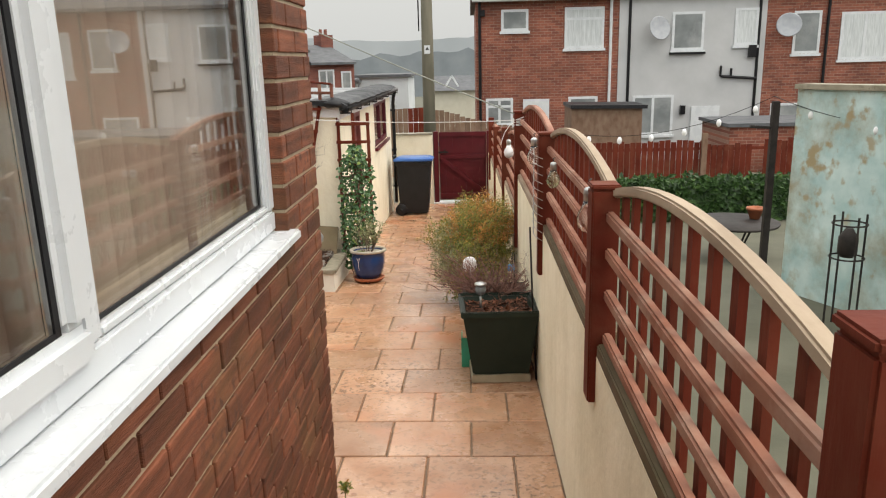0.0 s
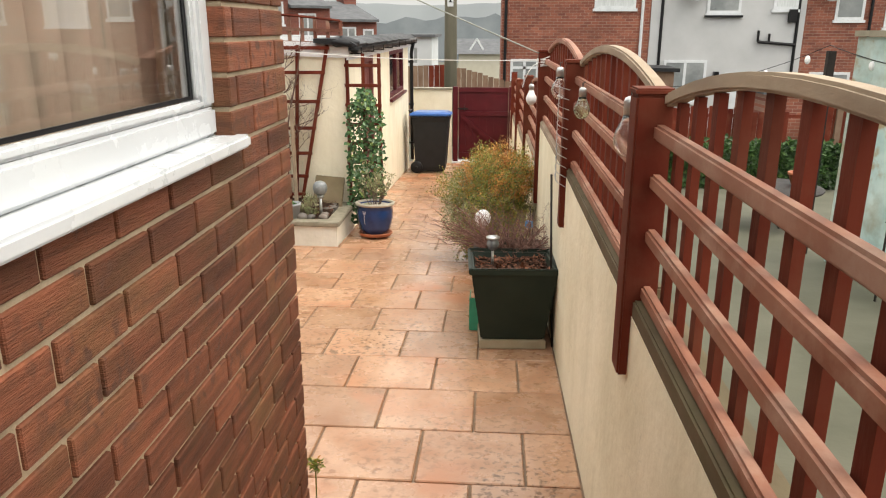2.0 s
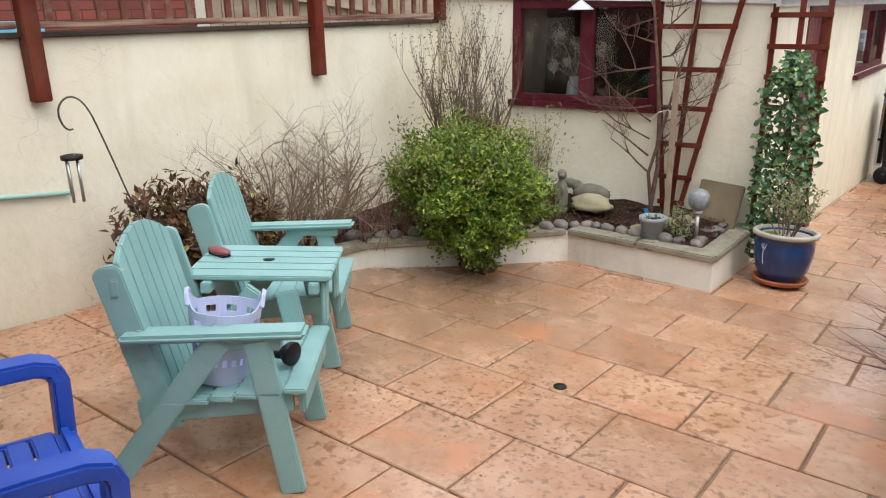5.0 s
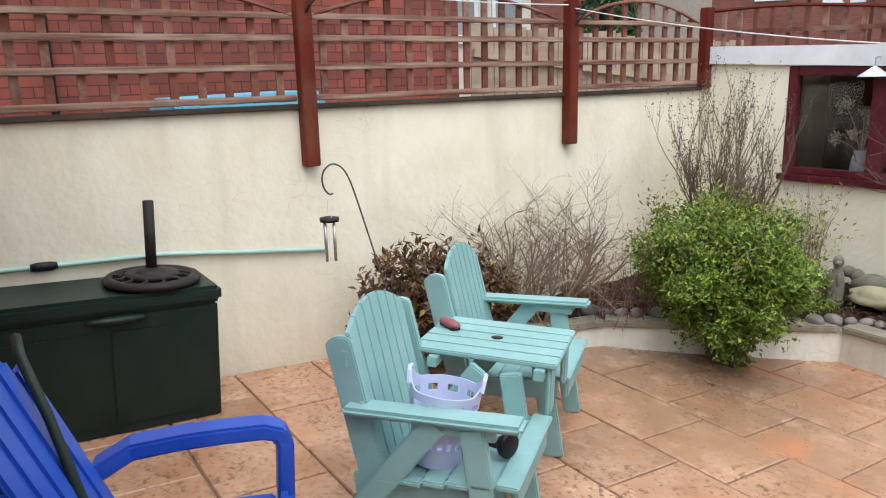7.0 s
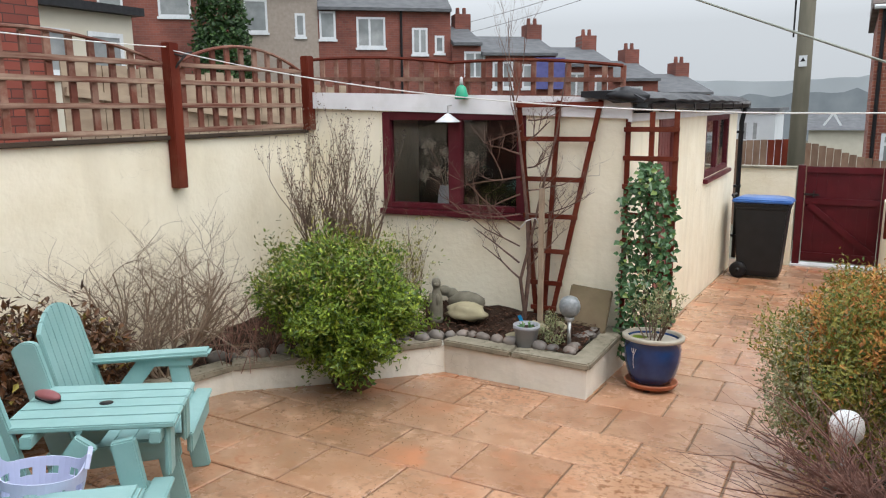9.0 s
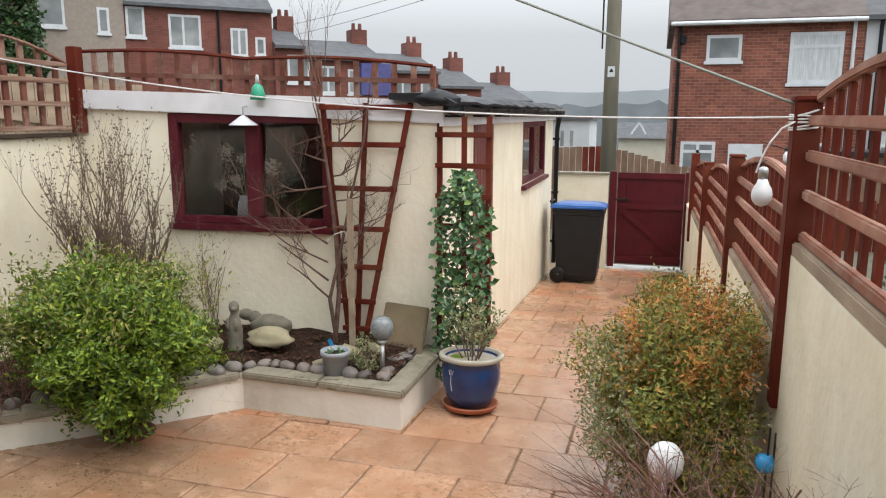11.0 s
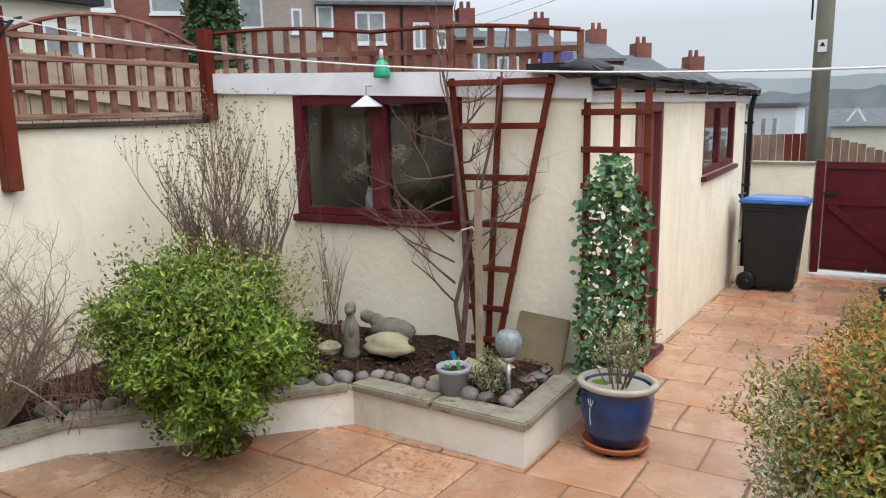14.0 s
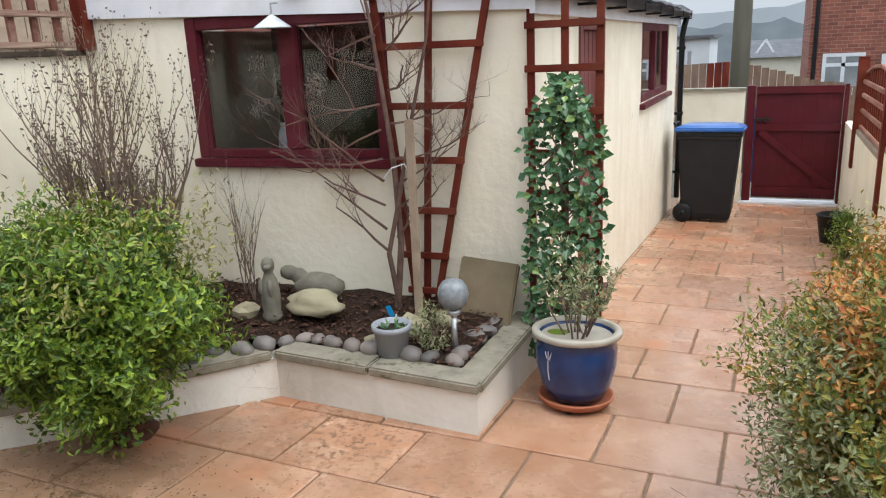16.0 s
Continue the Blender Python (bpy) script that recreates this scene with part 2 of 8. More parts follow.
M_BLUECH = surface("royal_blue_plastic", (0.010, 0.055, 0.357), (0.017, 0.076, 0.442), 6, (0.3, 0.45), 0.06, 70, (0.043, 0.111, 0.425), 6, 0.4)
M_BASKET = surface("lilac_plastic", (0.442, 0.484, 0.680), (0.493, 0.535, 0.722), 5, (0.35, 0.5), 0.05, 60)
M_IRON = surface("brown_cast_iron", (0.021, 0.018, 0.017), (0.039, 0.033, 0.030), 12, (0.45, 0.65), 0.3, 60, metal=0.3, spec=0.25)
M_HOOK = surface("dull_grey_iron", (0.06, 0.055, 0.05), (0.13, 0.12, 0.11), 14, (0.5, 0.7), 0.3, 60, spec=0.25)
M_STEEL = surface("brushed_steel", (0.42, 0.43, 0.43), (0.55, 0.56, 0.56), 20, (0.3, 0.45), 0.1, 80, metal=0.9)
M_BARK = surface("winter_bark", (0.098, 0.064, 0.044), (0.186, 0.127, 0.092), 20, (0.7, 0.9), 0.4, 80, island=0.15)
M_BARKRED = surface("reddish_twigs", (0.125, 0.056, 0.043), (0.29, 0.155, 0.120), 20, (0.6, 0.9), 0.3, 80, island=0.3)
M_BARKWARM = surface("warm_brown_bark", (0.085, 0.046, 0.034), (0.160, 0.092, 0.069), 20, (0.7, 0.9), 0.4, 80, island=0.2)
M_BARKPALE = surface("pale_twigs", (0.162, 0.114, 0.076), (0.266, 0.199, 0.142), 20, (0.7, 0.9), 0.3, 80, island=0.25)
M_ROPE = surface("clothes_line", (0.62, 0.62, 0.60), (0.74, 0.74, 0.72), 20, (0.6, 0.8), 0.2, 90)
M_CABLE = surface("grey_green_cable", (0.20, 0.22, 0.19), (0.30, 0.32, 0.28), 20, (0.5, 0.7), 0.3, 90)
M_PIPE = surface("mint_hose", (0.35, 0.55, 0.48), (0.42, 0.62, 0.55), 9, (0.4, 0.6), 0.1, 60)
M_FELT = surface("black_roof_felt", (0.010, 0.010, 0.012), (0.022, 0.023, 0.026), 12, (0.35, 0.6), 0.5, 50, spec=0.25)
M_FELTTOP = surface("grey_roof_felt", (0.16, 0.165, 0.17), (0.26, 0.265, 0.27), 6, (0.4, 0.7), 0.5, 60, (0.10, 0.11, 0.09), 2, 0.5)
M_GLASS = glass("window_glass")
M_BASEWOOD = surface("dark_mossy_board", (0.085, 0.062, 0.036), (0.17, 0.13, 0.08), 8, (0.6, 0.85), 0.5, 40, (0.09, 0.09, 0.04), 3, 0.6, stretch=(1, 0.3, 1), spec=0.2)
M_DARKBOARD = surface("black_wet_board", (0.030, 0.022, 0.016), (0.070, 0.050, 0.036), 9, (0.6, 0.85), 0.5, 40, (0.10, 0.07, 0.05), 4, 0.5, stretch=(1, 0.3, 1), spec=0.2)
M_BULB = glass("bulb_glass", (0.97, 0.97, 0.96), 0.1)
M_BULBGREEN = glass("greenish_bulb_glass", (0.84, 0.93, 0.78), 0.12)
M_FROST = surface("frosted_bulb", (0.70, 0.70, 0.71), (0.80, 0.80, 0.81), 9, (0.25, 0.4), 0.05, 60)
# near-black paint in place of the gloom of unlit rooms
M_ROOMSHADE = surface("room_shade_black", (0.010, 0.009, 0.007), (0.017, 0.014, 0.012), 2, (0.8, 0.9), 0)
M_BLIND = surface("beige_blind", (0.42, 0.335, 0.26), (0.52, 0.425, 0.34), 3, (0.6, 0.8), 0.15, 90, jitter=0.08)
M_ROOF = surface("slate_roof", (0.070, 0.074, 0.082), (0.115, 0.120, 0.128), 3, (0.7, 0.9), 0.5, 5, stretch=(1, 1, 3))
M_ROOFTILE = surface("brown_roof_tile", (0.075, 0.056, 0.049), (0.120, 0.090, 0.079), 3, (0.5, 0.8), 0.4, 9)
M_GREYHOUSE = surface("grey_render", (0.425, 0.433, 0.442), (0.476, 0.484, 0.493), 1.5, (0.7, 0.9), 0.2, 20, (0.357, 0.365, 0.365), 0.6, 0.4)
M_BEIGEHOUSE = surface("beige_pebbledash", (0.270, 0.225, 0.188), (0.323, 0.277, 0.240), 9, (0.8, 0.9), 0.4, 30)
M_CREAMHOUSE = surface("cream_house_render", (0.496, 0.464, 0.376), (0.560, 0.528, 0.440), 2, (0.7, 0.9), 0.2, 20)
M_WHITEHOUSE = surface("white_house_render", (0.50, 0.53, 0.55), (0.58, 0.61, 0.63), 1, (0.7, 0.9), 0.1, 20)
M_BRICKFAR = brick_facade("terrace_brick", (0.275, 0.092, 0.056), (0.165, 0.050, 0.034), (0.29, 0.20, 0.155))
M_BRICKLEFT = brick_facade("neighbour_brick", (0.265, 0.062, 0.040), (0.165, 0.040, 0.029), (0.070, 0.030, 0.024), course=0.085, length=0.24, plane="yz")
M_BRICKROW = brick_facade("row_brick", (0.200, 0.064, 0.044), (0.152, 0.048, 0.036), (0.160, 0.096, 0.080), turn=-40.9)
M_DARKGLASS = surface("far_window_glass", (0.14, 0.155, 0.16), (0.24, 0.26, 0.265), 1.5, (0.25, 0.4), 0.0, 60, (0.45, 0.46, 0.46), 1.0, 0.6)
M_NET = surface("net_curtain", (0.42, 0.45, 0.46), (0.60, 0.63, 0.64), 7, (0.6, 0.8), 0.1, 60, stretch=(6, 6, 0.4))
M_POLE = surface("creosote_pole", (0.105, 0.098, 0.071), (0.165, 0.150, 0.112), 5, (0.7, 0.9), 0.4, 40, stretch=(1, 1, 0.2))
M_GRASS = surface("far_ground", (0.068, 0.068, 0.044), (0.112, 0.108, 0.076), 1.5, (0.8, 0.95), 0.5, 20, (0.088, 0.080, 0.068), 0.2, 0.7)
M_TARMAC = surface("yard_concrete", (0.060, 0.058, 0.052), (0.096, 0.092, 0.084), 4, (0.35, 0.7), 0.3, 50, (0.080, 0.084, 0.068), 0.9, 0.7)
# valley haze mixed into the flat hill and tree colours
M_HILL = surface("hill_with_painted_haze", (0.341, 0.372, 0.397), (0.397, 0.428, 0.453), 0.02, (0.9, 1.0), 0)
M_HAZETREE = surface("trees_with_painted_haze", (0.175, 0.200, 0.220), (0.235, 0.262, 0.282), 0.1, (0.9, 1.0), 0)
M_PEEL = surface("peeling_blue_paint", (0.28, 0.43, 0.44), (0.50, 0.62, 0.61), 4, (0.5, 0.8), 0.5, 20, (0.224, 0.184, 0.104), 1.5, 1.0)
M_HEDGE = leafy("ivy_hedge_leaf", (0.013, 0.038, 0.010), (0.045, 0.105, 0.025), (0.084, 0.154, 0.035))
M_LEAFG = leafy("fresh_green_leaf", (0.022, 0.068, 0.006), (0.22, 0.32, 0.028), (0.44, 0.52, 0.07))
M_LEAFOLIVE = leafy("olive_shoot_leaf", (0.10, 0.10, 0.018), (0.28, 0.26, 0.06), (0.36, 0.28, 0.09))
M_LEAFIVY = leafy("glossy_ivy_leaf", (0.023, 0.069, 0.025), (0.115, 0.230, 0.098), (0.299, 0.414, 0.115), 0.22)
M_LEAFAUT = leafy("autumn_shrub_leaf", (0.074, 0.128, 0.022), (0.351, 0.317, 0.061), (0.567, 0.230, 0.068))
M_LEAFGOLD = leafy("gold_leaf", (0.365, 0.135, 0.038), (0.634, 0.351, 0.081), (0.634, 0.149, 0.061))
M_LEAFRED = leafy("bronze_leaf", (0.04, 0.022, 0.012), (0.17, 0.075, 0.03), (0.28, 0.24, 0.04))
M_LEAFVAR = leafy("variegated_leaf", (0.173, 0.205, 0.076), (0.367, 0.389, 0.216), (0.454, 0.238, 0.108))
M_SILVER = surface("crackled_silver_ball", (0.136, 0.155, 0.167), (0.260, 0.279, 0.285), 40, (0.15, 0.35), 0.6, 60)
M_WHITEBALL = surface("white_ball", (0.72, 0.73, 0.74), (0.80, 0.81, 0.82), 9, (0.3, 0.5), 0.1, 60)
M_GREYPOT = surface("grey_plastic_pot", (0.255, 0.272, 0.297), (0.323, 0.340, 0.365), 6, (0.4, 0.6), 0.1, 60)
M_GREENLAMP = surface("green_lantern_plastic", (0.02, 0.30, 0.17), (0.03, 0.40, 0.24), 9, (0.2, 0.4), 0.05, 60)
M_DULLBLUE = surface("dull_blue_paint", (0.055, 0.06, 0.19), (0.08, 0.085, 0.25), 6, (0.5, 0.7), 0.1, 60)
M_CYAN = surface("cyan_plastic", (0.01, 0.22, 0.50), (0.02, 0.30, 0.62), 9, (0.3, 0.4), 0.05, 60)
M_REDDISH = surface("dull_red_plastic", (0.20, 0.055, 0.06), (0.28, 0.085, 0.09), 9, (0.3, 0.5), 0.1, 60)
M_TARP = surface("sky_blue_sheet", (0.10, 0.36, 0.50), (0.16, 0.46, 0.60), 3, (0.3, 0.5), 0.2, 20)
M_BOARD = surface("wet_timber_board", (0.26, 0.22, 0.15), (0.36, 0.31, 0.22), 8, (0.4, 0.7), 0.4, 40)


def speckled(m, colour, scale, patch):
    """Worn dark flecks in patches over a slab."""
    n, l = m.node_tree.nodes, m.node_tree.links
    b = n["Principled BSDF"]
    link = b.inputs["Base Color"].links[0]
    src = link.from_socket
    geo = n.new("ShaderNodeNewGeometry")
    a, c = n.new("ShaderNodeTexNoise"), n.new("ShaderNodeTexNoise")
    a.inputs["Scale"].default_value, a.inputs["Detail"].default_value = scale, 7
    c.inputs["Scale"].default_value, c.inputs["Detail"].default_value = patch, 3
    l.new(geo.outputs["Position"], a.inputs["Vector"])
    l.new(geo.outputs["Position"], c.inputs["Vector"])
    ra, rc, mul, mix = n.new("ShaderNodeMapRange"), n.new("ShaderNodeMapRange"), n.new("ShaderNodeMath"), n.new("ShaderNodeMixRGB")
    ra.inputs["From Min"].default_value, ra.inputs["From Max"].default_value = 0.54, 0.64
    rc.inputs["From Min"].default_value, rc.inputs["From Max"].default_value = 0.42, 0.62
    mul.operation = "MULTIPLY"
    l.new(a.outputs["Fac"], ra.inputs["Value"])
    l.new(c.outputs["Fac"], rc.inputs["Value"])
    l.new(ra.outputs[0], mul.inputs[0])
    l.new(rc.outputs[0], mul.inputs[1])
    l.new(mul.outputs[0], mix.inputs["Fac"])
    l.new(src, mix.inputs["Color1"])
    mix.inputs["Color2"].default_value = hexless(colour)
    l.new(mix.outputs[0], b.inputs["Base Color"])


def streaked(m, colour, amount):
    """Rain streaks down a wall and thin wandering cracks in the paint."""
    n, l = m.node_tree.nodes, m.node_tree.links
    b = n["Principled BSDF"]
    src = b.inputs["Base Color"].links[0].from_socket
    geo, mp = n.new("ShaderNodeNewGeometry"), n.new("ShaderNodeMapping")
    mp.inputs["Scale"].default_value = (5.0, 5.0, 0.55)
    l.new(geo.outputs["Position"], mp.inputs["Vector"])
    a = n.new("ShaderNodeTexNoise")
    a.inputs["Scale"].default_value, a.inputs["Detail"].default_value = 1.0, 6
    l.new(mp.outputs[0], a.inputs["Vector"])
    ra = n.new("ShaderNodeMapRange")
    ra.inputs["From Min"].default_value, ra.inputs["From Max"].default_value, ra.inputs["To Max"].default_value = 0.52, 0.78, amount
    l.new(a.outputs["Fac"], ra.inputs["Value"])
    mix = n.new("ShaderNodeMixRGB")
    mix.inputs["Color2"].default_value = hexless(colour)
    l.new(ra.outputs[0], mix.inputs["Fac"])
    l.new(src, mix.inputs["Color1"])
    wob = n.new("ShaderNodeTexNoise")
    wob.inputs["Scale"].default_value, wob.inputs["Detail"].default_value = 3.0, 5
    l.new(geo.outputs["Position"], wob.inputs["Vector"])
    shift, flat = n.new("ShaderNodeVectorMath"), n.new("ShaderNodeMapping")
    shift.operation = "MULTIPLY_ADD"
    shift.inputs[1].default_value = (0.35, 0.35, 0.35)
    l.new(wob.outputs["Color"], shift.inputs[0])
    l.new(geo.outputs["Position"], shift.inputs[2])
    flat.inputs["Scale"].default_value = (0.8, 0.8, 2.2)
    l.new(shift.outputs[0], flat.inputs["Vector"])
    vor = n.new("ShaderNodeTexVoronoi")
    vor.feature = "DISTANCE_TO_EDGE"
    l.new(flat.outputs[0], vor.inputs["Vector"])
    rv, rp, mul = n.new("ShaderNodeMapRange"), n.new("ShaderNodeMapRange"), n.new("ShaderNodeMath")
    rv.inputs["From Min"].default_value, rv.inputs["From Max"].default_value = 0.0, 0.012
    rv.inputs["To Min"].default_value, rv.inputs["To Max"].default_value = 1.0, 0.0
    l.new(vor.outputs["Distance"], rv.inputs["Value"])
    patch = n.new("ShaderNodeTexNoise")
    patch.inputs["Scale"].default_value = 1.1
    l.new(geo.outputs["Position"], patch.inputs["Vector"])
    rp.inputs["From Min"].default_value, rp.inputs["From Max"].default_value, rp.inputs["To Max"].default_value = 0.56, 0.66, 0.42
    l.new(patch.outputs["Fac"], rp.inputs["Value"])
    mul.operation = "MULTIPLY"
    l.new(rv.outputs[0], mul.inputs[0])
    l.new(rp.outputs[0], mul.inputs[1])
    crack = n.new("ShaderNodeMixRGB")
    crack.inputs["Color2"].default_value = hexless([c * 0.5 for c in colour])
    l.new(mul.outputs[0], crack.inputs["Fac"])
    l.new(mix.outputs[0], crack.inputs["Color1"])
    l.new(crack.outputs[0], b.inputs["Base Color"])


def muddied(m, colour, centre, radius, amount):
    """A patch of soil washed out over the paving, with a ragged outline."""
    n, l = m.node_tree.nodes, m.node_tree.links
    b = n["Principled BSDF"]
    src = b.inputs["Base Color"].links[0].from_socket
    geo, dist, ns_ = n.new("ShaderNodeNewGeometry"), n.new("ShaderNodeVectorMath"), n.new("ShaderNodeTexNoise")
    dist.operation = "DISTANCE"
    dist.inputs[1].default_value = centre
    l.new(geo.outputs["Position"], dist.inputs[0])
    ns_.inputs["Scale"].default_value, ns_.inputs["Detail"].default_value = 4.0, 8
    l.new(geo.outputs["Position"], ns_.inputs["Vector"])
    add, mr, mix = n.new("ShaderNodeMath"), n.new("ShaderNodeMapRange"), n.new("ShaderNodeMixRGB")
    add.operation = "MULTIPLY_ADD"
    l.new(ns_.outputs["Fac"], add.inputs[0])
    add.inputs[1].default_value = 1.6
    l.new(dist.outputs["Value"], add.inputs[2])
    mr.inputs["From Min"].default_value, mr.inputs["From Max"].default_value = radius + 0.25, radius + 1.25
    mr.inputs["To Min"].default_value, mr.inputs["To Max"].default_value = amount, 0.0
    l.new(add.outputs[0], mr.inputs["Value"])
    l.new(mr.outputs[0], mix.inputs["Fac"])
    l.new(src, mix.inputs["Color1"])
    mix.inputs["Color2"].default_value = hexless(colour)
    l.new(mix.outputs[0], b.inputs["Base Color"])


streaked(M_RENDER, (0.56, 0.50, 0.37), 0.45)
streaked(M_RENDER_LIFTED, (0.58, 0.54, 0.36), 0.40)
streaked(M_RENDER_W, (0.42, 0.40, 0.32), 0.5)
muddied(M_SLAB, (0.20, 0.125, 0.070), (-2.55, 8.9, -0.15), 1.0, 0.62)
speckled(M_SLAB, (0.29, 0.14, 0.075), 22, 0.8)
speckled(M_SLAB, (0.47, 0.285, 0.18), 9, 1.7)
speckled(M_SLAB, (0.16, 0.085, 0.045), 34, 0.5)
speckled(M_SLAB, (0.47, 0.205, 0.105), 2.4, 1.1)
speckled(M_PEEL, (0.30, 0.24, 0.14), 6, 1.2)
speckled(M_CAP, (0.10, 0.09, 0.05), 30, 2.0)
speckled(M_BRICK, (0.10, 0.045, 0.03), 26, 3.0)

# ---- mesh helpers ----
FALL = 0.0577  # the paving falls towards the gate


def fz(y):
    return -FALL * (y - 6.0)


class Mesh:
    """Collects vertices and faces of one part."""

    def __init__(self):
        self.v, self.f = [], []

    def add(self, verts, faces):
        k = len(self.v)
        self.v += [tuple(p) for p in verts]
        self.f += [tuple(i + k for i in face) for face in faces]
        return self

    def box(self, lo, hi, m=None):
        (a, b, c), (d, e, g) = lo, hi
        vs = [Vector(p) for p in ((a, b, c), (d, b, c), (d, e, c), (a, e, c), (a, b, g), (d, b, g), (d, e, g), (a, e, g))]
        if m:
            vs = [m @ p for p in vs]
        return self.add(vs, [(0, 3, 2, 1), (4, 5, 6, 7), (0, 1, 5, 4), (1, 2, 6, 5), (2, 3, 7, 6), (3, 0, 4, 7)])

    def beam(self, p, q, w, h, up=(0, 0, 1)):
        """A bar from p to q, w wide across and h along up."""
        p, q = Vector(p), Vector(q)
        d = (q - p).normalized()
        side = d.cross(Vector(up))
        side = side.normalized() if side.length > 1e-4 else Vector((1, 0, 0))
        top = side.cross(d).normalized()
        s, t = side * w / 2, top * h / 2
        vs = [p - s - t, p + s - t, p + s + t, p - s + t, q - s - t, q + s - t, q + s + t, q - s + t]
        return self.add(vs, [(0, 3, 2, 1), (4, 5, 6, 7), (0, 1, 5, 4), (1, 2, 6, 5), (2, 3, 7, 6), (3, 0, 4, 7)])

    def tube(self, pts, radii, n=6):
        pts = [Vector(p) for p in pts]
        if not isinstance(radii, (list, tuple)):
            radii = [radii] * len(pts)
        k, ref = len(self.v), None
        for i, p in enumerate(pts):
            d = (pts[min(i + 1, len(pts) - 1)] - pts[max(i - 1, 0)]).normalized()
            if ref is None:
                ref = d.orthogonal().normalized()
            ref = (ref - d * ref.dot(d)).normalized()
            o = d.cross(ref)
            for j in range(n):
                a = 2 * math.pi * j / n
                self.v.append(tuple(p + radii[i] * (math.cos(a) * ref + math.sin(a) * o)))
        for i in range(len(pts) - 1):
            for j in range(n):
                a, b = k + i * n + j, k + i * n + (j + 1) % n
                self.f.append((a, b, b + n, a + n))
        self.f.append(tuple(k + j for j in range(n))[::-1])
        self.f.append(tuple(k + (len(pts) - 1) * n + j for j in range(n)))
        return self

    def lathe(self, profile, n=24, at=(0, 0, 0)):
        """Turns (radius, height) pairs round the upright axis."""
        k = len(self.v)
        for r, z in profile:
            for j in range(n):
                a = 2 * math.pi * j / n
                self.v.append((at[0] + r * math.cos(a), at[1] + r * math.sin(a), at[2] + z))
        for i in range(len(profile) - 1):
            for j in range(n):
                a, b = k + i * n + j, k + i * n + (j + 1) % n
                self.f.append((a, b, b + n, a + n))
        self.f.append(tuple(k + j for j in range(n))[::-1])
        self.f.append(tuple(k + (len(profile) - 1) * n + j for j in range(n)))
        return self

    def prism(self, poly, z0, z1):
        n = len(poly)
        vs = [(x, y, z0) for x, y in poly] + [(x, y, z1) for x, y in poly]
        return self.add(vs, [tuple(range(n))[::-1], tuple(range(n, 2 * n))] + [(i, (i + 1) % n, n + (i + 1) % n, n + i) for i in range(n)])

    def blob(self, at, size, rng, rough=0.18, rings=6, n=9):
        """A rounded stone."""
        k = len(self.v)
        off = Vector((rng.random() * 50, rng.random() * 50, rng.random() * 50))
        rows = []
        for i in range(rings + 1):
            t = math.pi * i / rings
            row = []
            for j in range(n if 0 < i < rings else 1):
                a = 2 * math.pi * j / n
                d = Vector((math.sin(t) * math.cos(a), math.sin(t) * math.sin(a), math.cos(t)))
                r = 1 + rough * noise.noise(d * 1.6 + off)
                row.append(len(self.v))
                self.v.append((at[0] + d.x * r * size[0], at[1] + d.y * r * size[1], at[2] + d.z * r * size[2]))
            rows.append(row)
        for i in range(rings):
            a, b = rows[i], rows[i + 1]
            for j in range(n):
                if len(a) == 1:
                    self.f.append((a[0], b[j], b[(j + 1) % n]))
                elif len(b) == 1:
                    self.f.append((a[j], b[0], a[(j + 1) % n]))
                else:
                    self.f.append((a[j], b[j], b[(j + 1) % n], a[(j + 1) % n]))
        return self

    def data(self, name, material, smooth=False):
        me = bpy.data.meshes.new(name)
        me.from_pydata(self.v, [], self.f)
        me.materials.append(material)
        if smooth:
            me.polygons.foreach_set("use_smooth", [True] * len(me.polygons))
        me.update()
        return me


def softened(me, width, segments=2, angle=40):
    """Rounds the sharp edges of a mesh."""
    bm = bmesh.new()
    bm.from_mesh(me)
    bmesh.ops.recalc_face_normals(bm, faces=bm.faces)
    edges = [e for e in bm.edges if len(e.link_faces) == 2 and e.calc_face_angle(0) > radians(angle)]
    bmesh.ops.bevel(bm, geom=edges, offset=width, segments=segments, affect="EDGES", clamp_overlap=True)
    bm.to_mesh(me)
    bm.free()
    return me


def part(name, mesh, material, parent, label="", smooth=False, bevel=0.0):
    me = mesh if isinstance(mesh, bpy.types.Mesh) else mesh.data(name, material, smooth)
    if bevel:
        softened(me, bevel)
    ob = new(name, me)
    ob.parent = parent
    return tagged(ob, label)


def thing(name, at, label, category, turn=0.0, group="", on_floor=False):
    ob = new(name)
    ob.empty_display_size = 0.1
    tilt = Matrix.Rotation(-math.atan(FALL), 4, "X") if on_floor else Matrix()
    ob.matrix_basis = Matrix.Translation(at) @ tilt @ Matrix.Rotation(radians(turn), 4, "Z")
    return tagged(ob, label, category, group)


def structure(name, mesh, material, label, smooth=False, bevel=0.0):
    me = mesh if isinstance(mesh, bpy.types.Mesh) else mesh.data(name, material, smooth)
    if bevel:
        softened(me, bevel)
    return tagged(new(name, me), label, "", "", "structure")


# ---- ground and walls ----
g = Mesh()
steps = [-400, -60, -20, -4, 2, 6, 10, 14, 17.6, 24, 30, 60, 150, 900, 4000]
xs = [-3000, -300, -60, -20, -8, -4, 0, 4, 8, 20, 60, 300, 3000]
for yy in steps:
    for xx in xs:
        zz = fz(min(max(yy, -4), 30)) - 0.07
        if yy >= 60:
            zz -= 2 + (yy - 60) * 0.05 if yy < 900 else 30
        g.v.append((xx, yy, zz))
for i in range(len(steps) - 1):
    for j in range(len(xs) - 1):
        a = i * len(xs) + j
        g.f.append((a, a + 1, a + 1 + len(xs), a + len(xs)))
structure("ground", g, M_GRASS, "rough winter ground falling away to the valley")

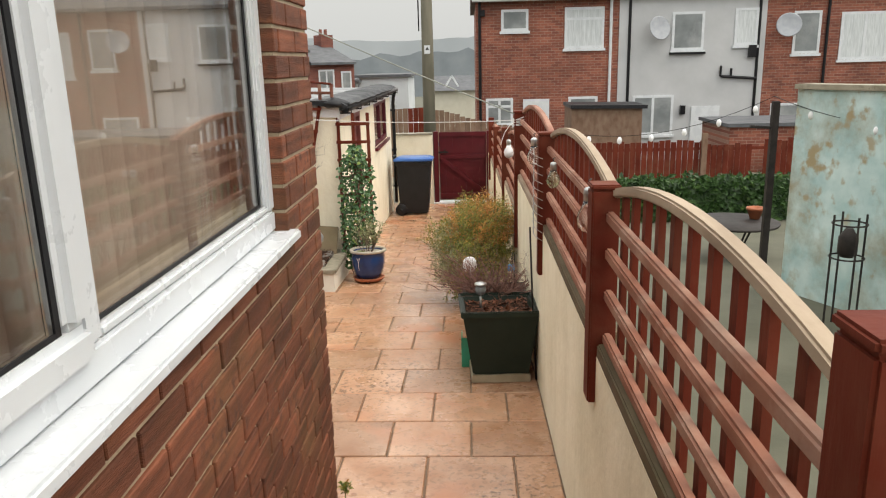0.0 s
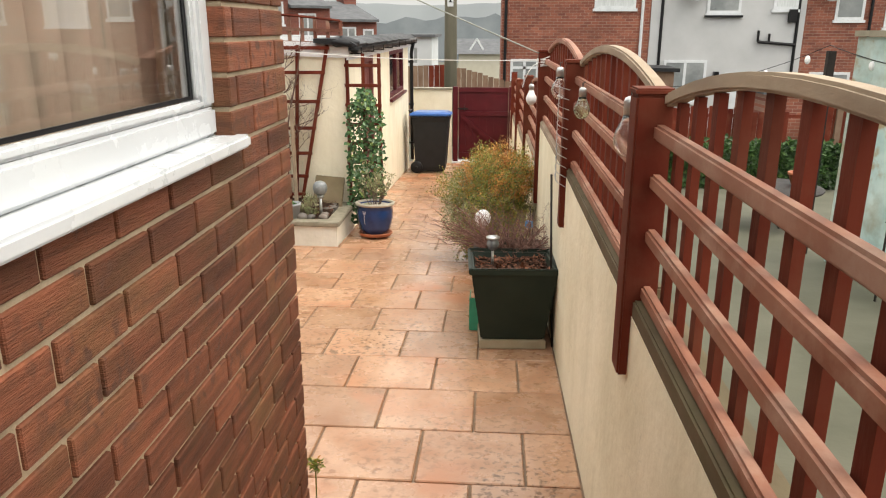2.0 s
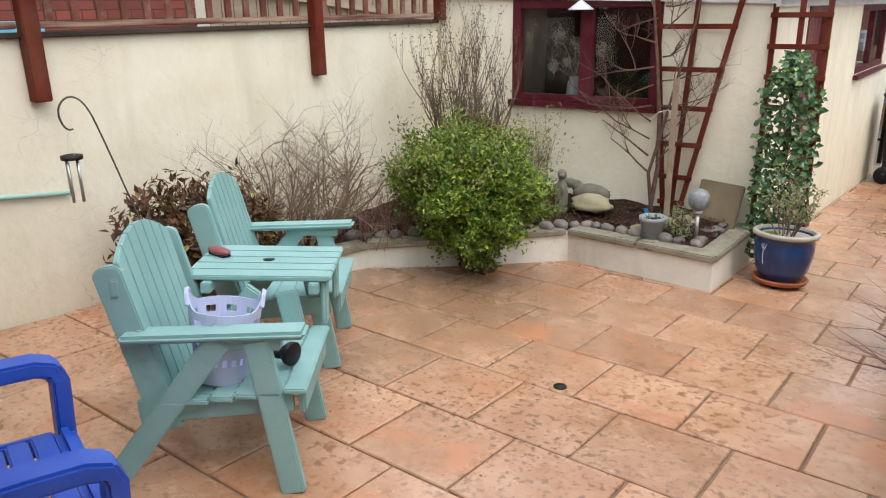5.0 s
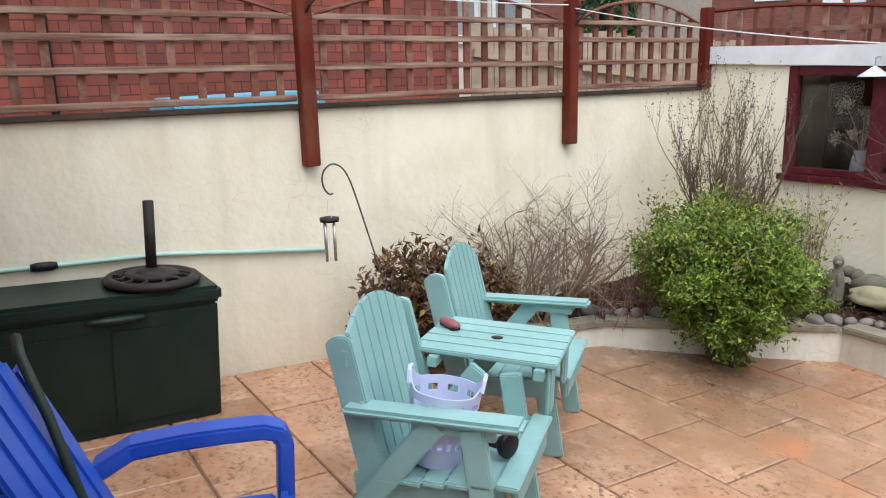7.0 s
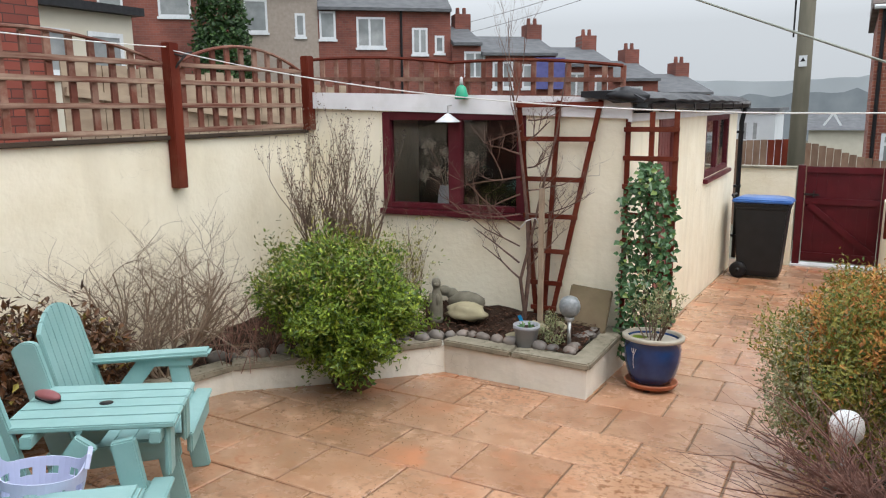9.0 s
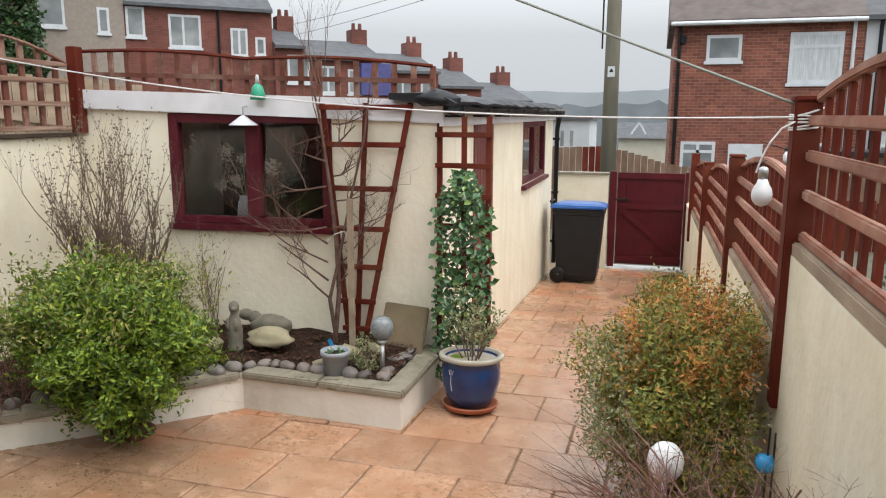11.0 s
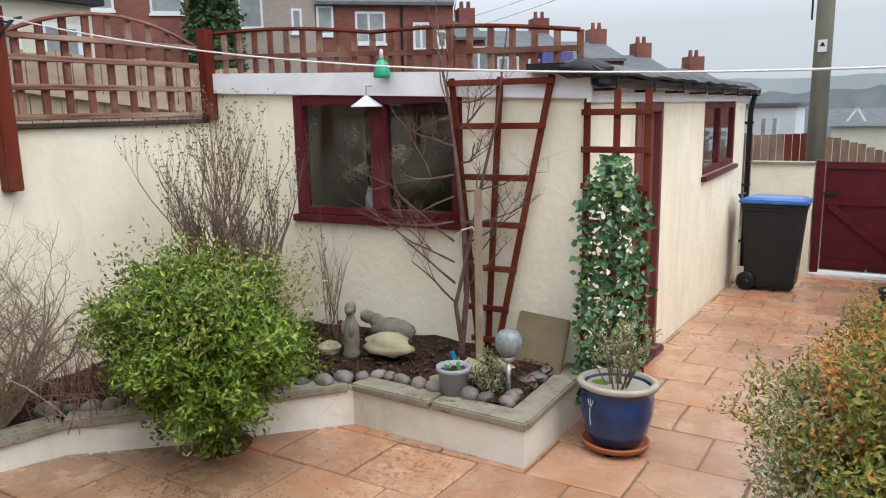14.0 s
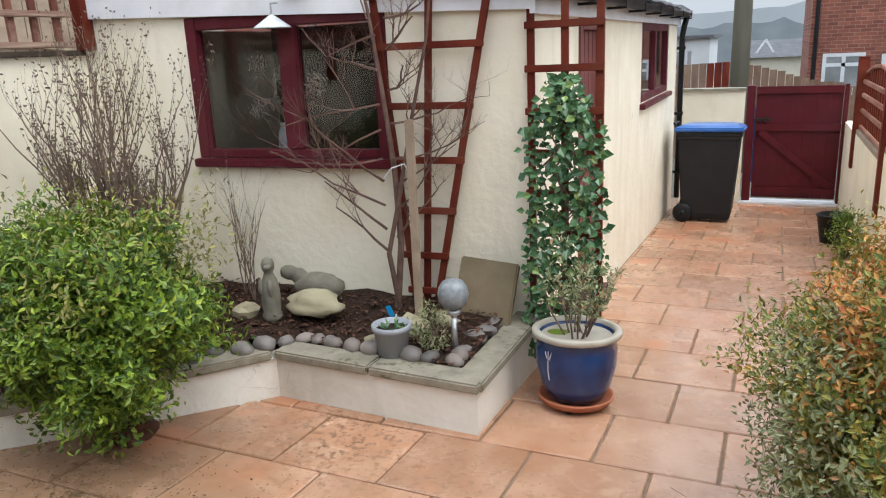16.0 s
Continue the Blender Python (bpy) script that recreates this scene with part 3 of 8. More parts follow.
# bed of the paving
f = Mesh()
f.add([(-4.0, -1, fz(-1) - 0.012), (0.95, -1, fz(-1) - 0.012), (0.95, 17.6, fz(17.6) - 0.012), (-4.0, 17.6, fz(17.6) - 0.012)], [(0, 1, 2, 3)])
floor = structure("floor", f, M_JOINT, "peach sandstone paving with dark joints, damp from rain")


def wall_x(y):
    """The inner face of the boundary wall beside the path."""
    return 0.84 - 0.0105 * max(0.0, y - 7.3)


def long_wall(name, ys, top, label):
    w = Mesh()
    for y in ys:
        x, z = wall_x(y), fz(y) - 0.1
        w.v += [(x, y, z), (x, y, top), (x + 0.11, y, top), (x + 0.11, y, z - 0.4)]
    n = len(ys)
    for i in range(n - 1):
        for j in range(4):
            a, b = i * 4 + j, i * 4 + (j + 1) % 4
            w.f.append((a, a + 4, b + 4, b))
    w.f += [(0, 1, 2, 3), tuple((n - 1) * 4 + j for j in (3, 2, 1, 0))]
    # lighter copy of the cream render, brightening this wall
    return structure(name, w, M_RENDER_LIFTED, label)


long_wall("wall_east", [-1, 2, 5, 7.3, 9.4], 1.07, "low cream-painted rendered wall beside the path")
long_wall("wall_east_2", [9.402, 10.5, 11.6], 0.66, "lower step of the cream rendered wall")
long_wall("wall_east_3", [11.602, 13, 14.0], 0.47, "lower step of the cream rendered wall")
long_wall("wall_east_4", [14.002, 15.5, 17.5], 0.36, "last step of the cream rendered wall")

w = Mesh().box((-4.1, -1, -0.9), (-3.88, 10.76, 1.455))
structure("wall_west", w, M_RENDER, "tall cream-painted rendered garden wall")
w = Mesh().box((-1.128, 17.36, -1.0), (-0.38, 17.52, 0.74))
structure("wall_north", w, M_RENDER, "cream rendered wall beside the gate")
w = Mesh().box((-1.128, 17.33, 0.742), (-0.38, 17.55, 0.775))
structure("trim", w, M_CAP, "stone coping on the end wall")


def wall_with_hole(name, u0, u1, z0, z1, holes, place, depth, material, label):
    """A wall in u and z with openings right through it; place(u, d, z) gives the world point."""
    us = sorted({u0, u1, *[h[0] for h in holes], *[h[1] for h in holes]})
    zs = sorted({z0, z1, *[h[2] for h in holes], *[h[3] for h in holes]})
    m = Mesh()
    solid = lambda i, j: 0 <= i < len(us) - 1 and 0 <= j < len(zs) - 1 and not any(
        h[0] <= us[i] and us[i + 1] <= h[1] and h[2] <= zs[j] and zs[j + 1] <= h[3] for h in holes)
    for i in range(len(us) - 1):
        for j in range(len(zs) - 1):
            if not solid(i, j):
                continue
            a, b, c, d = us[i], us[i + 1], zs[j], zs[j + 1]
            m.add([place(a, 0, c), place(b, 0, c), place(b, 0, d), place(a, 0, d)], [(0, 1, 2, 3)])
            m.add([place(a, depth, c), place(b, depth, c), place(b, depth, d), place(a, depth, d)], [(3, 2, 1, 0)])
            for di, dj, e in ((-1, 0, ((a, c), (a, d))), (1, 0, ((b, d), (b, c))), (0, -1, ((b, c), (a, c))), (0, 1, ((a, d), (b, d)))):
                if not solid(i + di, j + dj):
                    (p, q), (r, s) = e
                    m.add([place(p, 0, q), place(p, depth, q), place(r, depth, s), place(r, 0, s)], [(0, 1, 2, 3)])
    return structure(name, m, material, label)


# the outhouse: front wall, side wall, roof
SH_A, SH_B = Vector((-3.88, 10.779, 0)), Vector((-1.13, 10.987, 0))
SH_U = (SH_B - SH_A).normalized()
SH_N = Vector((SH_U.y, -SH_U.x, 0))
SH_L = (SH_B - SH_A).length


def on_front(u, d, z):
    """d metres into the front wall."""
    return tuple(SH_A + SH_U * u - SH_N * d + Vector((0, 0, z)))


def on_side(u, d, z):
    return (-1.13 - d, u, z)


WU0, WU1, WZ0, WZ1 = 0.735, 1.985, 0.835, 1.63
wall_with_hole("wall_outhouse_front", 0, SH_L - 0.002, -0.6, 1.72, [(WU0, WU1, WZ0, WZ1)], on_front, 0.16, M_RENDER, "cream rendered front wall of the flat-roofed outhouse")
DY0, DY1 = 11.93, 12.64
wall_with_hole("wall_outhouse_side", 10.99, 16.65, -0.9, 1.6, [(DY0, DY1, -0.9, 1.545), (14.21, 15.95, 0.85, 1.55)], on_side, 0.16, M_RENDER, "cream rendered side wall of the outhouse with door and window")
w = Mesh().box((-4.0, 16.49, -1.0), (-1.292, 16.65, 1.6)).box((-4.0, 10.9, -0.6), (-3.885, 16.48, 1.6))
structure("wall_outhouse_back", w, M_RENDER, "cream rendered rear walls of the outhouse")
w = Mesh().add([(-3.95, 10.79, 1.76), (-1.08, 11.0, 1.70), (-0.98, 16.75, 1.70), (-3.95, 16.75, 1.76),
                (-3.95, 10.79, 1.70), (-1.08, 11.0, 1.64), (-0.98, 16.75, 1.64), (-3.95, 16.75, 1.70)],
               [(0, 1, 2, 3), (7, 6, 5, 4), (0, 4, 5, 1), (1, 5, 6, 2), (2, 6, 7, 3), (3, 7, 4, 0)])
structure("roof_outhouse", w, M_FELTTOP, "flat grey felt roof of the outhouse")
w = Mesh()
fa = [on_front(-0.02, -0.035, 1.665), on_front(SH_L + 0.02, -0.035, 1.565), on_front(SH_L + 0.02, -0.035, 1.715), on_front(-0.02, -0.035, 1.80)]
fb = [on_front(-0.02, -0.003, 1.665), on_front(SH_L + 0.02, -0.003, 1.565), on_front(SH_L + 0.02, -0.003, 1.715), on_front(-0.02, -0.003, 1.80)]
w.add(fa + fb, [(0, 1, 2, 3), (7, 6, 5, 4), (0, 4, 5, 1), (1, 5, 6, 2), (2, 6, 7, 3), (3, 7, 4, 0)])
structure("fascia", w, M_FASCIA, "white fascia board along the outhouse front")
w = Mesh().box((-1.128, 10.95, 1.545), (-1.10, 16.7, 1.635))
structure("fascia_side", w, M_FASCIA, "white board under the outhouse eaves")
# walls added inside, near-black so the panes look into shade
structure("wall_outhouse_inner", Mesh().box((-3.85, 12.6, -0.55), (-1.31, 12.62, 1.62)).box((-1.75, 12.63, -0.6), (-1.73, 16.4, 1.62)), M_ROOMSHADE, "added inside wall of the outhouse, painted near-black as room shade")

# the house beside the path: wall core, the bricks come at the end of the file
HX, HY, SILL_Z = -0.255, 5.48, 1.60
WIN_Y0, WIN_Y1, WIN_Z1 = 1.6, 4.955, 2.6


def on_house(u, d, z):
    return (HX - 0.009 - d, u, z)


wall_with_hole("wall_house", -1.0, HY - 0.008, -0.3, 2.9, [(WIN_Y0, WIN_Y1, SILL_Z - 0.03, WIN_Z1)], on_house, 0.25, M_MORTAR, "red brick house wall with buff mortar")
w = Mesh().box((-4.1, HY - 0.26, -0.3), (HX - 0.26, HY - 0.008, 2.9))
structure("wall_house_rear", w, M_BRICKFAR, "red brick rear wall of the house")
# closing walls added behind the blind, blackened like an unlit room
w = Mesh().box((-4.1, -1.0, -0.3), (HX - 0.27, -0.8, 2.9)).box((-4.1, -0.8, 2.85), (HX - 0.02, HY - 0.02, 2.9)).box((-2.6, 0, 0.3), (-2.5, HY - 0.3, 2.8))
structure("wall_house_inner", w, M_ROOMSHADE, "added inner walls of the house, painted near-black as room shade")

# ---- house window with vertical blinds ----
win = tagged(new("window_1"), "white plastic house window with a wide sill, blinds drawn behind", "window", "", "structure")
fx = HX - 0.085
fr = Mesh()
fr.box((fx - 0.03, WIN_Y0, SILL_Z + 0.002), (fx + 0.040, WIN_Y1, SILL_Z + 0.075))
fr.box((fx - 0.03, WIN_Y1 - 0.065, SILL_Z + 0.077), (fx + 0.040, WIN_Y1, WIN_Z1))
fr.box((fx - 0.03, WIN_Y0, WIN_Z1 - 0.08), (fx + 0.040, WIN_Y1 - 0.067, WIN_Z1))
part("window_frame", fr, M_PVC, win, bevel=0.008)
bead = Mesh()
bead.box((fx + 0.016, 3.722, SILL_Z + 0.076), (fx + 0.036, WIN_Y1 - 0.068, SILL_Z + 0.100)).box((fx + 0.016, WIN_Y1 - 0.092, SILL_Z + 0.101), (fx + 0.036, WIN_Y1 - 0.068, WIN_Z1 - 0.082))
part("glazing_bead", bead, M_PVC, win, bevel=0.007)
part("mullion", Mesh().box((fx - 0.03, 3.652, SILL_Z + 0.077), (fx + 0.042, 3.720, WIN_Z1 - 0.082)), M_PVC, win, bevel=0.010)
part("window_sill", Mesh().box((HX - 0.10, WIN_Y0, SILL_Z - 0.034), (HX + 0.035, WIN_Y1 + 0.028, SILL_Z)), M_PVC, win, "white plastic sill", bevel=0.007)
# opening casement beside the fixed light, its sash standing proud of the frame
sash = Mesh()
sash.box((fx + 0.005, WIN_Y0 + 0.02, SILL_Z + 0.056), (fx + 0.060, 3.664, SILL_Z + 0.132)).box((fx + 0.005, 3.588, SILL_Z + 0.133), (fx + 0.060, 3.664, WIN_Z1 - 0.06))
part("sash", sash, M_PVC, win, bevel=0.016)
for y0, y1, z0, px in ((3.722, WIN_Y1 - 0.093, SILL_Z + 0.101, fx + 0.014), (WIN_Y0 + 0.03, 3.587, SILL_Z + 0.133, fx + 0.036)):
    for d in (0.0, 0.024):
        p = part("pane", Mesh().box((px - 0.004 - d, y0, z0), (px - d, y1, WIN_Z1 - 0.084)), M_GLASS, win)
        p.visible_shadow = False
    gk = Mesh()
    for a, b, c, d in ((y0, y0 + 0.012, z0, WIN_Z1 - 0.085), (y1 - 0.016, y1, z0, WIN_Z1 - 0.085), (y0 + 0.013, y1 - 0.017, z0, z0 + 0.009)):
        gk.box((px + 0.0005, a, c), (px + 0.005, b, d))
    part("gasket", gk, M_BLACKPL, win)
blind = thing("vertical_blind", (HX - 0.24, 3.3, SILL_Z), "beige fabric vertical blind drawn across the window", "blind")
rail_top = part("headrail", Mesh().box((-0.03, -1.7, 0.98), (0.03, 1.66, 1.03)), M_PVC, blind)
slat_me = Mesh()
for i in range(7):
    a = (i / 6 - 0.5) * 0.12
    slat_me.v += [(0.03 * math.cos(a * 22), a, 0.02), (0.03 * math.cos(a * 22), a, 0.98)]
for i in range(6):
    slat_me.f.append((2 * i, 2 * i + 2, 2 * i + 3, 2 * i + 1))
slat_me = slat_me.data("slat", M_BLIND, True)
for k in range(31):
    if 16 <= k <= 17:
        continue
    s = new("slat", slat_me)
    s.parent = blind
    s.matrix_basis = pose(0, -1.62 + k * 0.108, 0, 0, 0, -36 + 8 * math.sin(k * 2.3))

# ---- outhouse window, side window and door ----
ow = tagged(new("window_2"), "maroon timber two-light outhouse window, dark inside", "window", "", "structure")


def bar_front(u0, u1, z0, z1, d0=-0.012, d1=0.06):
    m = Mesh()
    ps = [on_front(u, d, z) for u, d, z in ((u0, d0, z0), (u1, d0, z0), (u1, d1, z0), (u0, d1, z0), (u0, d0, z1), (u1, d0, z1), (u1, d1, z1), (u0, d1, z1))]
    return m.add(ps, [(0, 3, 2, 1), (4, 5, 6, 7), (0, 1, 5, 4), (1, 2, 6, 5), (2, 3, 7, 6), (3, 0, 4, 7)])


def join_mesh(ms):
    o = Mesh()
    for m in ms:
        o.add(m.v, m.f)
    return o


mid = (WU0 + WU1) / 2 + 0.03
part("window_frame", join_mesh([bar_front(WU0, WU0 + 0.075, WZ0, WZ1), bar_front(WU1 - 0.075, WU1, WZ0, WZ1),
                                bar_front(WU0 + 0.076, WU1 - 0.076, WZ1 - 0.07, WZ1), bar_front(WU0 + 0.076, WU1 - 0.076, WZ0, WZ0 + 0.05),
                                bar_front(mid - 0.055, mid + 0.055, WZ0 + 0.051, WZ1 - 0.071)]), M_MAROON, ow, bevel=0.006)
part("window_sill", bar_front(WU0 - 0.02, WU1 + 0.01, WZ0 - 0.05, WZ0 - 0.002, -0.05, 0.05), M_MAROON, ow, bevel=0.006)
for a, b in ((WU0 + 0.076, mid - 0.056), (mid + 0.056, WU1 - 0.076)):
    p = part("pane", bar_front(a, b, WZ0 + 0.051, WZ1 - 0.071, 0.03, 0.036), M_GLASS, ow)
    p.visible_shadow = False

M_SEED = surface("dried_flower_head", (0.13, 0.11, 0.085), (0.26, 0.23, 0.19), 30, (0.8, 0.95), 0.3, 80, island=0.25)
fl_rng = random.Random(27)
df = thing("dried_flowers", on_front(1.17, 0.30, 0.79), "bunch of pale dried flower heads behind the glass", "flowers")
part("vase", Mesh().lathe([(0.05, 0.0), (0.07, 0.06), (0.06, 0.16), (0.045, 0.2), (0.052, 0.215), (0.045, 0.215), (0.038, 0.19)], 18), M_GREYPOT, df, "grey stoneware vase", smooth=True)
for fx_, fz_, fr_ in ((-0.12, 0.56, 0.075), (0.03, 0.50, 0.05), (0.10, 0.44, 0.06), (0.27, 0.45, 0.065), (-0.16, 0.30, 0.055), (-0.04, 0.34, 0.05)):
    part("stalk", Mesh().tube([(0, 0, 0.18), (fx_ * 0.45, -0.03, 0.18 + (fz_ - 0.18) * 0.6), (fx_, -0.06, fz_)], 0.003, 4), M_BARKPALE, df)
    fm_ = Mesh()
    for k in range(110):
        v_ = Vector((fl_rng.gauss(0, 1), fl_rng.gauss(0, 1), fl_rng.gauss(0, 1))).normalized()
        q_ = Vector((fx_, -0.06, fz_)) + v_ * fr_ * fl_rng.uniform(0.2, 1.15)
        fm_.box(tuple(q_ - Vector((0.004, 0.004, 0.004))), tuple(q_ + Vector((0.004, 0.004, 0.004))))
    part("flower_head", fm_, M_SEED, df)
part("shelf", Mesh().box((-0.35, -0.1, -0.03), (0.55, 0.1, -0.002)), M_GREYWOOD, df, "plain inner sill board")

sw = tagged(new("window_3"), "narrow maroon timber side window of the outhouse", "window", "", "structure")
fr = Mesh()
for a, b, c, d in ((14.21, 14.30, 0.85, 1.55), (15.86, 15.95, 0.85, 1.55), (14.302, 15.858, 0.85, 0.92), (14.302, 15.858, 1.48, 1.55), (15.02, 15.12, 0.922, 1.478)):
    fr.box((-1.20, a, c), (-1.135, b, d))
part("window_frame", fr, M_MAROON, sw, bevel=0.006)
part("window_sill", Mesh().box((-1.19, 14.17, 0.80), (-1.08, 15.99, 0.848)), M_MAROON, sw, bevel=0.006)
for a, b in ((14.302, 15.018), (15.122, 15.858)):
    p = part("pane", Mesh().box((-1.17, a, 0.922), (-1.164, b, 1.478)), M_GLASS, sw)
    p.visible_shadow = False

dr = tagged(new("door_1"), "closed dull red boarded outhouse door in a red frame", "door", "", "structure")
zf = fz(12.3)
fr = Mesh().box((-1.21, DY0, zf - 0.02), (-1.118, DY0 + 0.07, 1.545)).box((-1.21, DY1 - 0.07, zf - 0.02), (-1.118, DY1, 1.545)).box((-1.21, DY0 + 0.072, 1.475), (-1.118, DY1 - 0.072, 1.545))
part("door_frame", fr, M_DOOR, dr, bevel=0.005)
for k in range(5):
    y0 = DY0 + 0.072 + k * 0.1135
    part("plank", Mesh().box((-1.20, y0, zf + 0.03), (-1.165, y0 + 0.110, 1.473)), M_DOOR, dr, bevel=0.004)
part("threshold", Mesh().box((-1.25, DY0 - 0.03, zf - 0.05), (-1.06, DY1 + 0.03, zf + 0.028)), M_MAROON, dr, "worn maroon step", bevel=0.01)
part("door_handle", Mesh().tube([(-1.163, DY1 - 0.13, 0.62), (-1.13, DY1 - 0.13, 0.63), (-1.13, DY1 - 0.13, 0.74), (-1.163, DY1 - 0.13, 0.75)], 0.008), M_IRON, dr, "dark iron handle")

# ---- gate ----
gate = thing("garden_gate", (0.19, 17.42, fz(17.42)), "closed maroon-painted boarded garden gate with a diagonal brace", "gate")
GH = 1.43
for k in range(7):
    x0 = -0.44 + k * 0.135
    part("board", Mesh().box((x0, 0.0, 0.07), (x0 + 0.1345, 0.022, GH)), M_GATE, gate, bevel=0.003)
for z in (0.16, 0.95, 1.40):
    part("rail", Mesh().box((-0.44, -0.032, z - 0.045), (0.505, -0.002, z + 0.045)), M_GATE, gate, bevel=0.005)
part("brace", Mesh().beam((-0.38, -0.015, 0.90), (0.46, -0.015, 0.21), 0.026, 0.085, (0, 0, 1)), M_GATE, gate, bevel=0.004)
for x0, x1 in ((-0.55, -0.455), (0.515, 0.56)):
    part("gate_post", Mesh().box((x0, -0.06, 0.0), (x1, 0.06, GH + 0.03)), M_GATE, gate, bevel=0.006)
part("latch", Mesh().box((-0.47, -0.05, 1.03), (-0.26, -0.034, 1.06)).tube([(-0.33, -0.05, 1.00), (-0.33, -0.08, 1.02), (-0.33, -0.08, 1.08), (-0.33, -0.05, 1.10)], 0.008), M_IRON, gate, "black iron latch")
structure("door_sill", Mesh().box((-0.38, 17.3, fz(17.4) - 0.1), (0.74, 17.55, fz(17.4) + 0.03)), M_FASCIA, "pale worn step under the gate", bevel=0.008)

# ---- fence beside the path ----
POSTS = [(1.3, 0.9, 1.74), (3.26, 0.85, 1.86), (5.12, 0.88, 1.72), (7.2, 0.78, 1.71), (9.4, 0.41, 1.70), (11.62, 0.27, 1.36), (14.05, -0.05, 1.16), (16.2, 0.0, 1.14)]
BASE = [1.07, 1.07, 1.07, 1.07, 0.66, 0.47, 0.36]
for i, (y, zb, zt) in enumerate(POSTS):
    x = wall_x(y) + 0.02
    p = thing("fence_post", (x, y, zb), "square red-brown stained timber fence post fixed to the wall", "post", group="posts of the path fence")
    part("post", Mesh().box((-0.05, -0.05, 0), (0.05, 0.05, zt - zb - 0.02)), M_STAINWOOD, p, bevel=0.006)
    part("post_cap", Mesh().box((-0.053, -0.053, zt - zb - 0.019), (0.053, 0.053, zt - zb)), M_STAINWOOD, p, bevel=0.005)
for i in range(len(POSTS) - 1):
    y0, y1 = POSTS[i][0] + 0.055, POSTS[i + 1][0] - 0.055
    base = BASE[i]
    xa, xb = wall_x(y0) + 0.035, wall_x(y1) + 0.035
    dx = (xb - xa) / (y1 - y0)
    L = y1 - y0
    rise = 0.10
    pan = thing("garden_fence", (xa, y0, base), "bow-topped open timber fence panel, red stain worn off the rails", "fence", group="panels of the path fence")
    ends = 0.62
    at = lambda t, off=0.0: (dx * t * L + off, t * L)
    bow = lambda t: ends + rise * 4 * t * (1 - t)
    part("base_board", Mesh().beam((*at(0, 0.022), 0.026), (*at(1, 0.022), 0.026), 0.114, 0.055), M_BASEWOOD if i < 3 else M_GREYWOOD, pan, "weathered base board", bevel=0.006)
    for z in (0.077, 0.245, 0.400, 0.535):
        part("rail", Mesh().beam((*at(0), z), (*at(1), z), 0.032, 0.042), M_RAIL, pan, bevel=0.007)
    bowm = Mesh()
    n = 14
    for k in range(n + 1):
        t = k / n
        x, y = at(t)
        z = bow(t)
        bowm.v += [(x + 0.006, y, z - 0.017), (x + 0.048, y, z - 0.017), (x + 0.048, y, z + 0.017), (x + 0.006, y, z + 0.017)]
    for k in range(n):
        for j in range(4):
            a, b = 4 * k + j, 4 * k + (j + 1) % 4
            bowm.f.append((a, b, b + 4, a + 4))
    bowm.f += [(0, 3, 2, 1), (4 * n, 4 * n + 1, 4 * n + 2, 4 * n + 3)]
    part("bowed_top", bowm, M_GREYWOOD if i < 3 else M_RAIL, pan, "bowed weathered top rail", bevel=0.006)
    ns = round(L / 0.155)
    for k in range(ns):
        t = (k + 0.6) / (ns + 0.2)
        x, y = at(t, 0.034)
        part("slat", Mesh().box((x - 0.010, y - 0.020, 0.054), (x + 0.010, y + 0.020, bow(t) - 0.018)), M_STAINWOOD, pan)

# ---- fence on the garden wall ----
LP = [(5.25, 1.13, 2.15), (7.27, 1.13, 2.15), (9.28, 1.12, 2.11), (10.74, 1.48, 2.1)]
for y, zb, zt in LP:
    p = thing("fence_post", (-3.85, y, zb), "red-brown timber post fixed to the face of the garden wall", "post", group="posts of the garden wall fence")
    part("post", Mesh().box((-0.028, -0.045, 0), (0.05, 0.045, zt - zb)), M_STAINWOOD, p, bevel=0.006)
for i in range(3):
    y0, y1 = LP[i][0] + 0.05, LP[i + 1][0] - 0.05
    L = y1 - y0
    pan = thing("trellis_fence", (-3.89, y0, 1.47), "weathered brown bow-topped trellis fence panel on the wall", "fence", group="panels of the garden wall fence")
    bow = lambda t: 0.50 + 0.16 * 4 * t * (1 - t)
    part("base_board", Mesh().box((-0.03, -0.05, -0.014), (0.045, L + 0.05, 0.016)), M_DARKBOARD, pan, bevel=0.005)
    for z in (0.05, 0.22, 0.38, 0.50):
        part("rail", Mesh().beam((0.02, 0, z), (0.02, L, z), 0.022, 0.036), M_WORNRAIL, pan, bevel=0.005)
    t_pts = [(0.02, L * k / 12, bow(k / 12)) for k in range(13)]
    part("bowed_top", Mesh().tube(t_pts, 0.0125, 6), M_WORNRED, pan)
    ns = round(L / 0.15)
    for k in range(ns):
        t = (k + 0.6) / (ns + 0.2)
        part("slat", Mesh().box((-0.012, t * L - 0.021, 0.03), (0.008, t * L + 0.021, bow(t))), M_WORNRED, pan)

# ---- trellis along the outhouse roof ----
rt = thing("roof_trellis", (-3.86, 10.80, 1.77), "low brown trellis fence along the flat roof edge", "trellis")
RL = 2.68
rtop = lambda t: 0.30 - 0.06 * t + (0.03 * math.sin(math.pi * (t * 2 % 1)))
u2 = Vector((SH_U.x, SH_U.y, -0.026))
for k in range(21):
    t = k / 20
    b = u2 * RL * t
    part("slat", Mesh().box((b.x - 0.018, b.y - 0.01, b.z), (b.x + 0.018, b.y + 0.01, b.z + rtop(t))), M_WORNRED, rt)
for dz in (0.01, 0.14):
    part("rail", Mesh().beam(Vector((0, -0.02, dz)), u2 * RL + Vector((0, -0.02, dz)), 0.02, 0.032), M_WORNRED, rt)
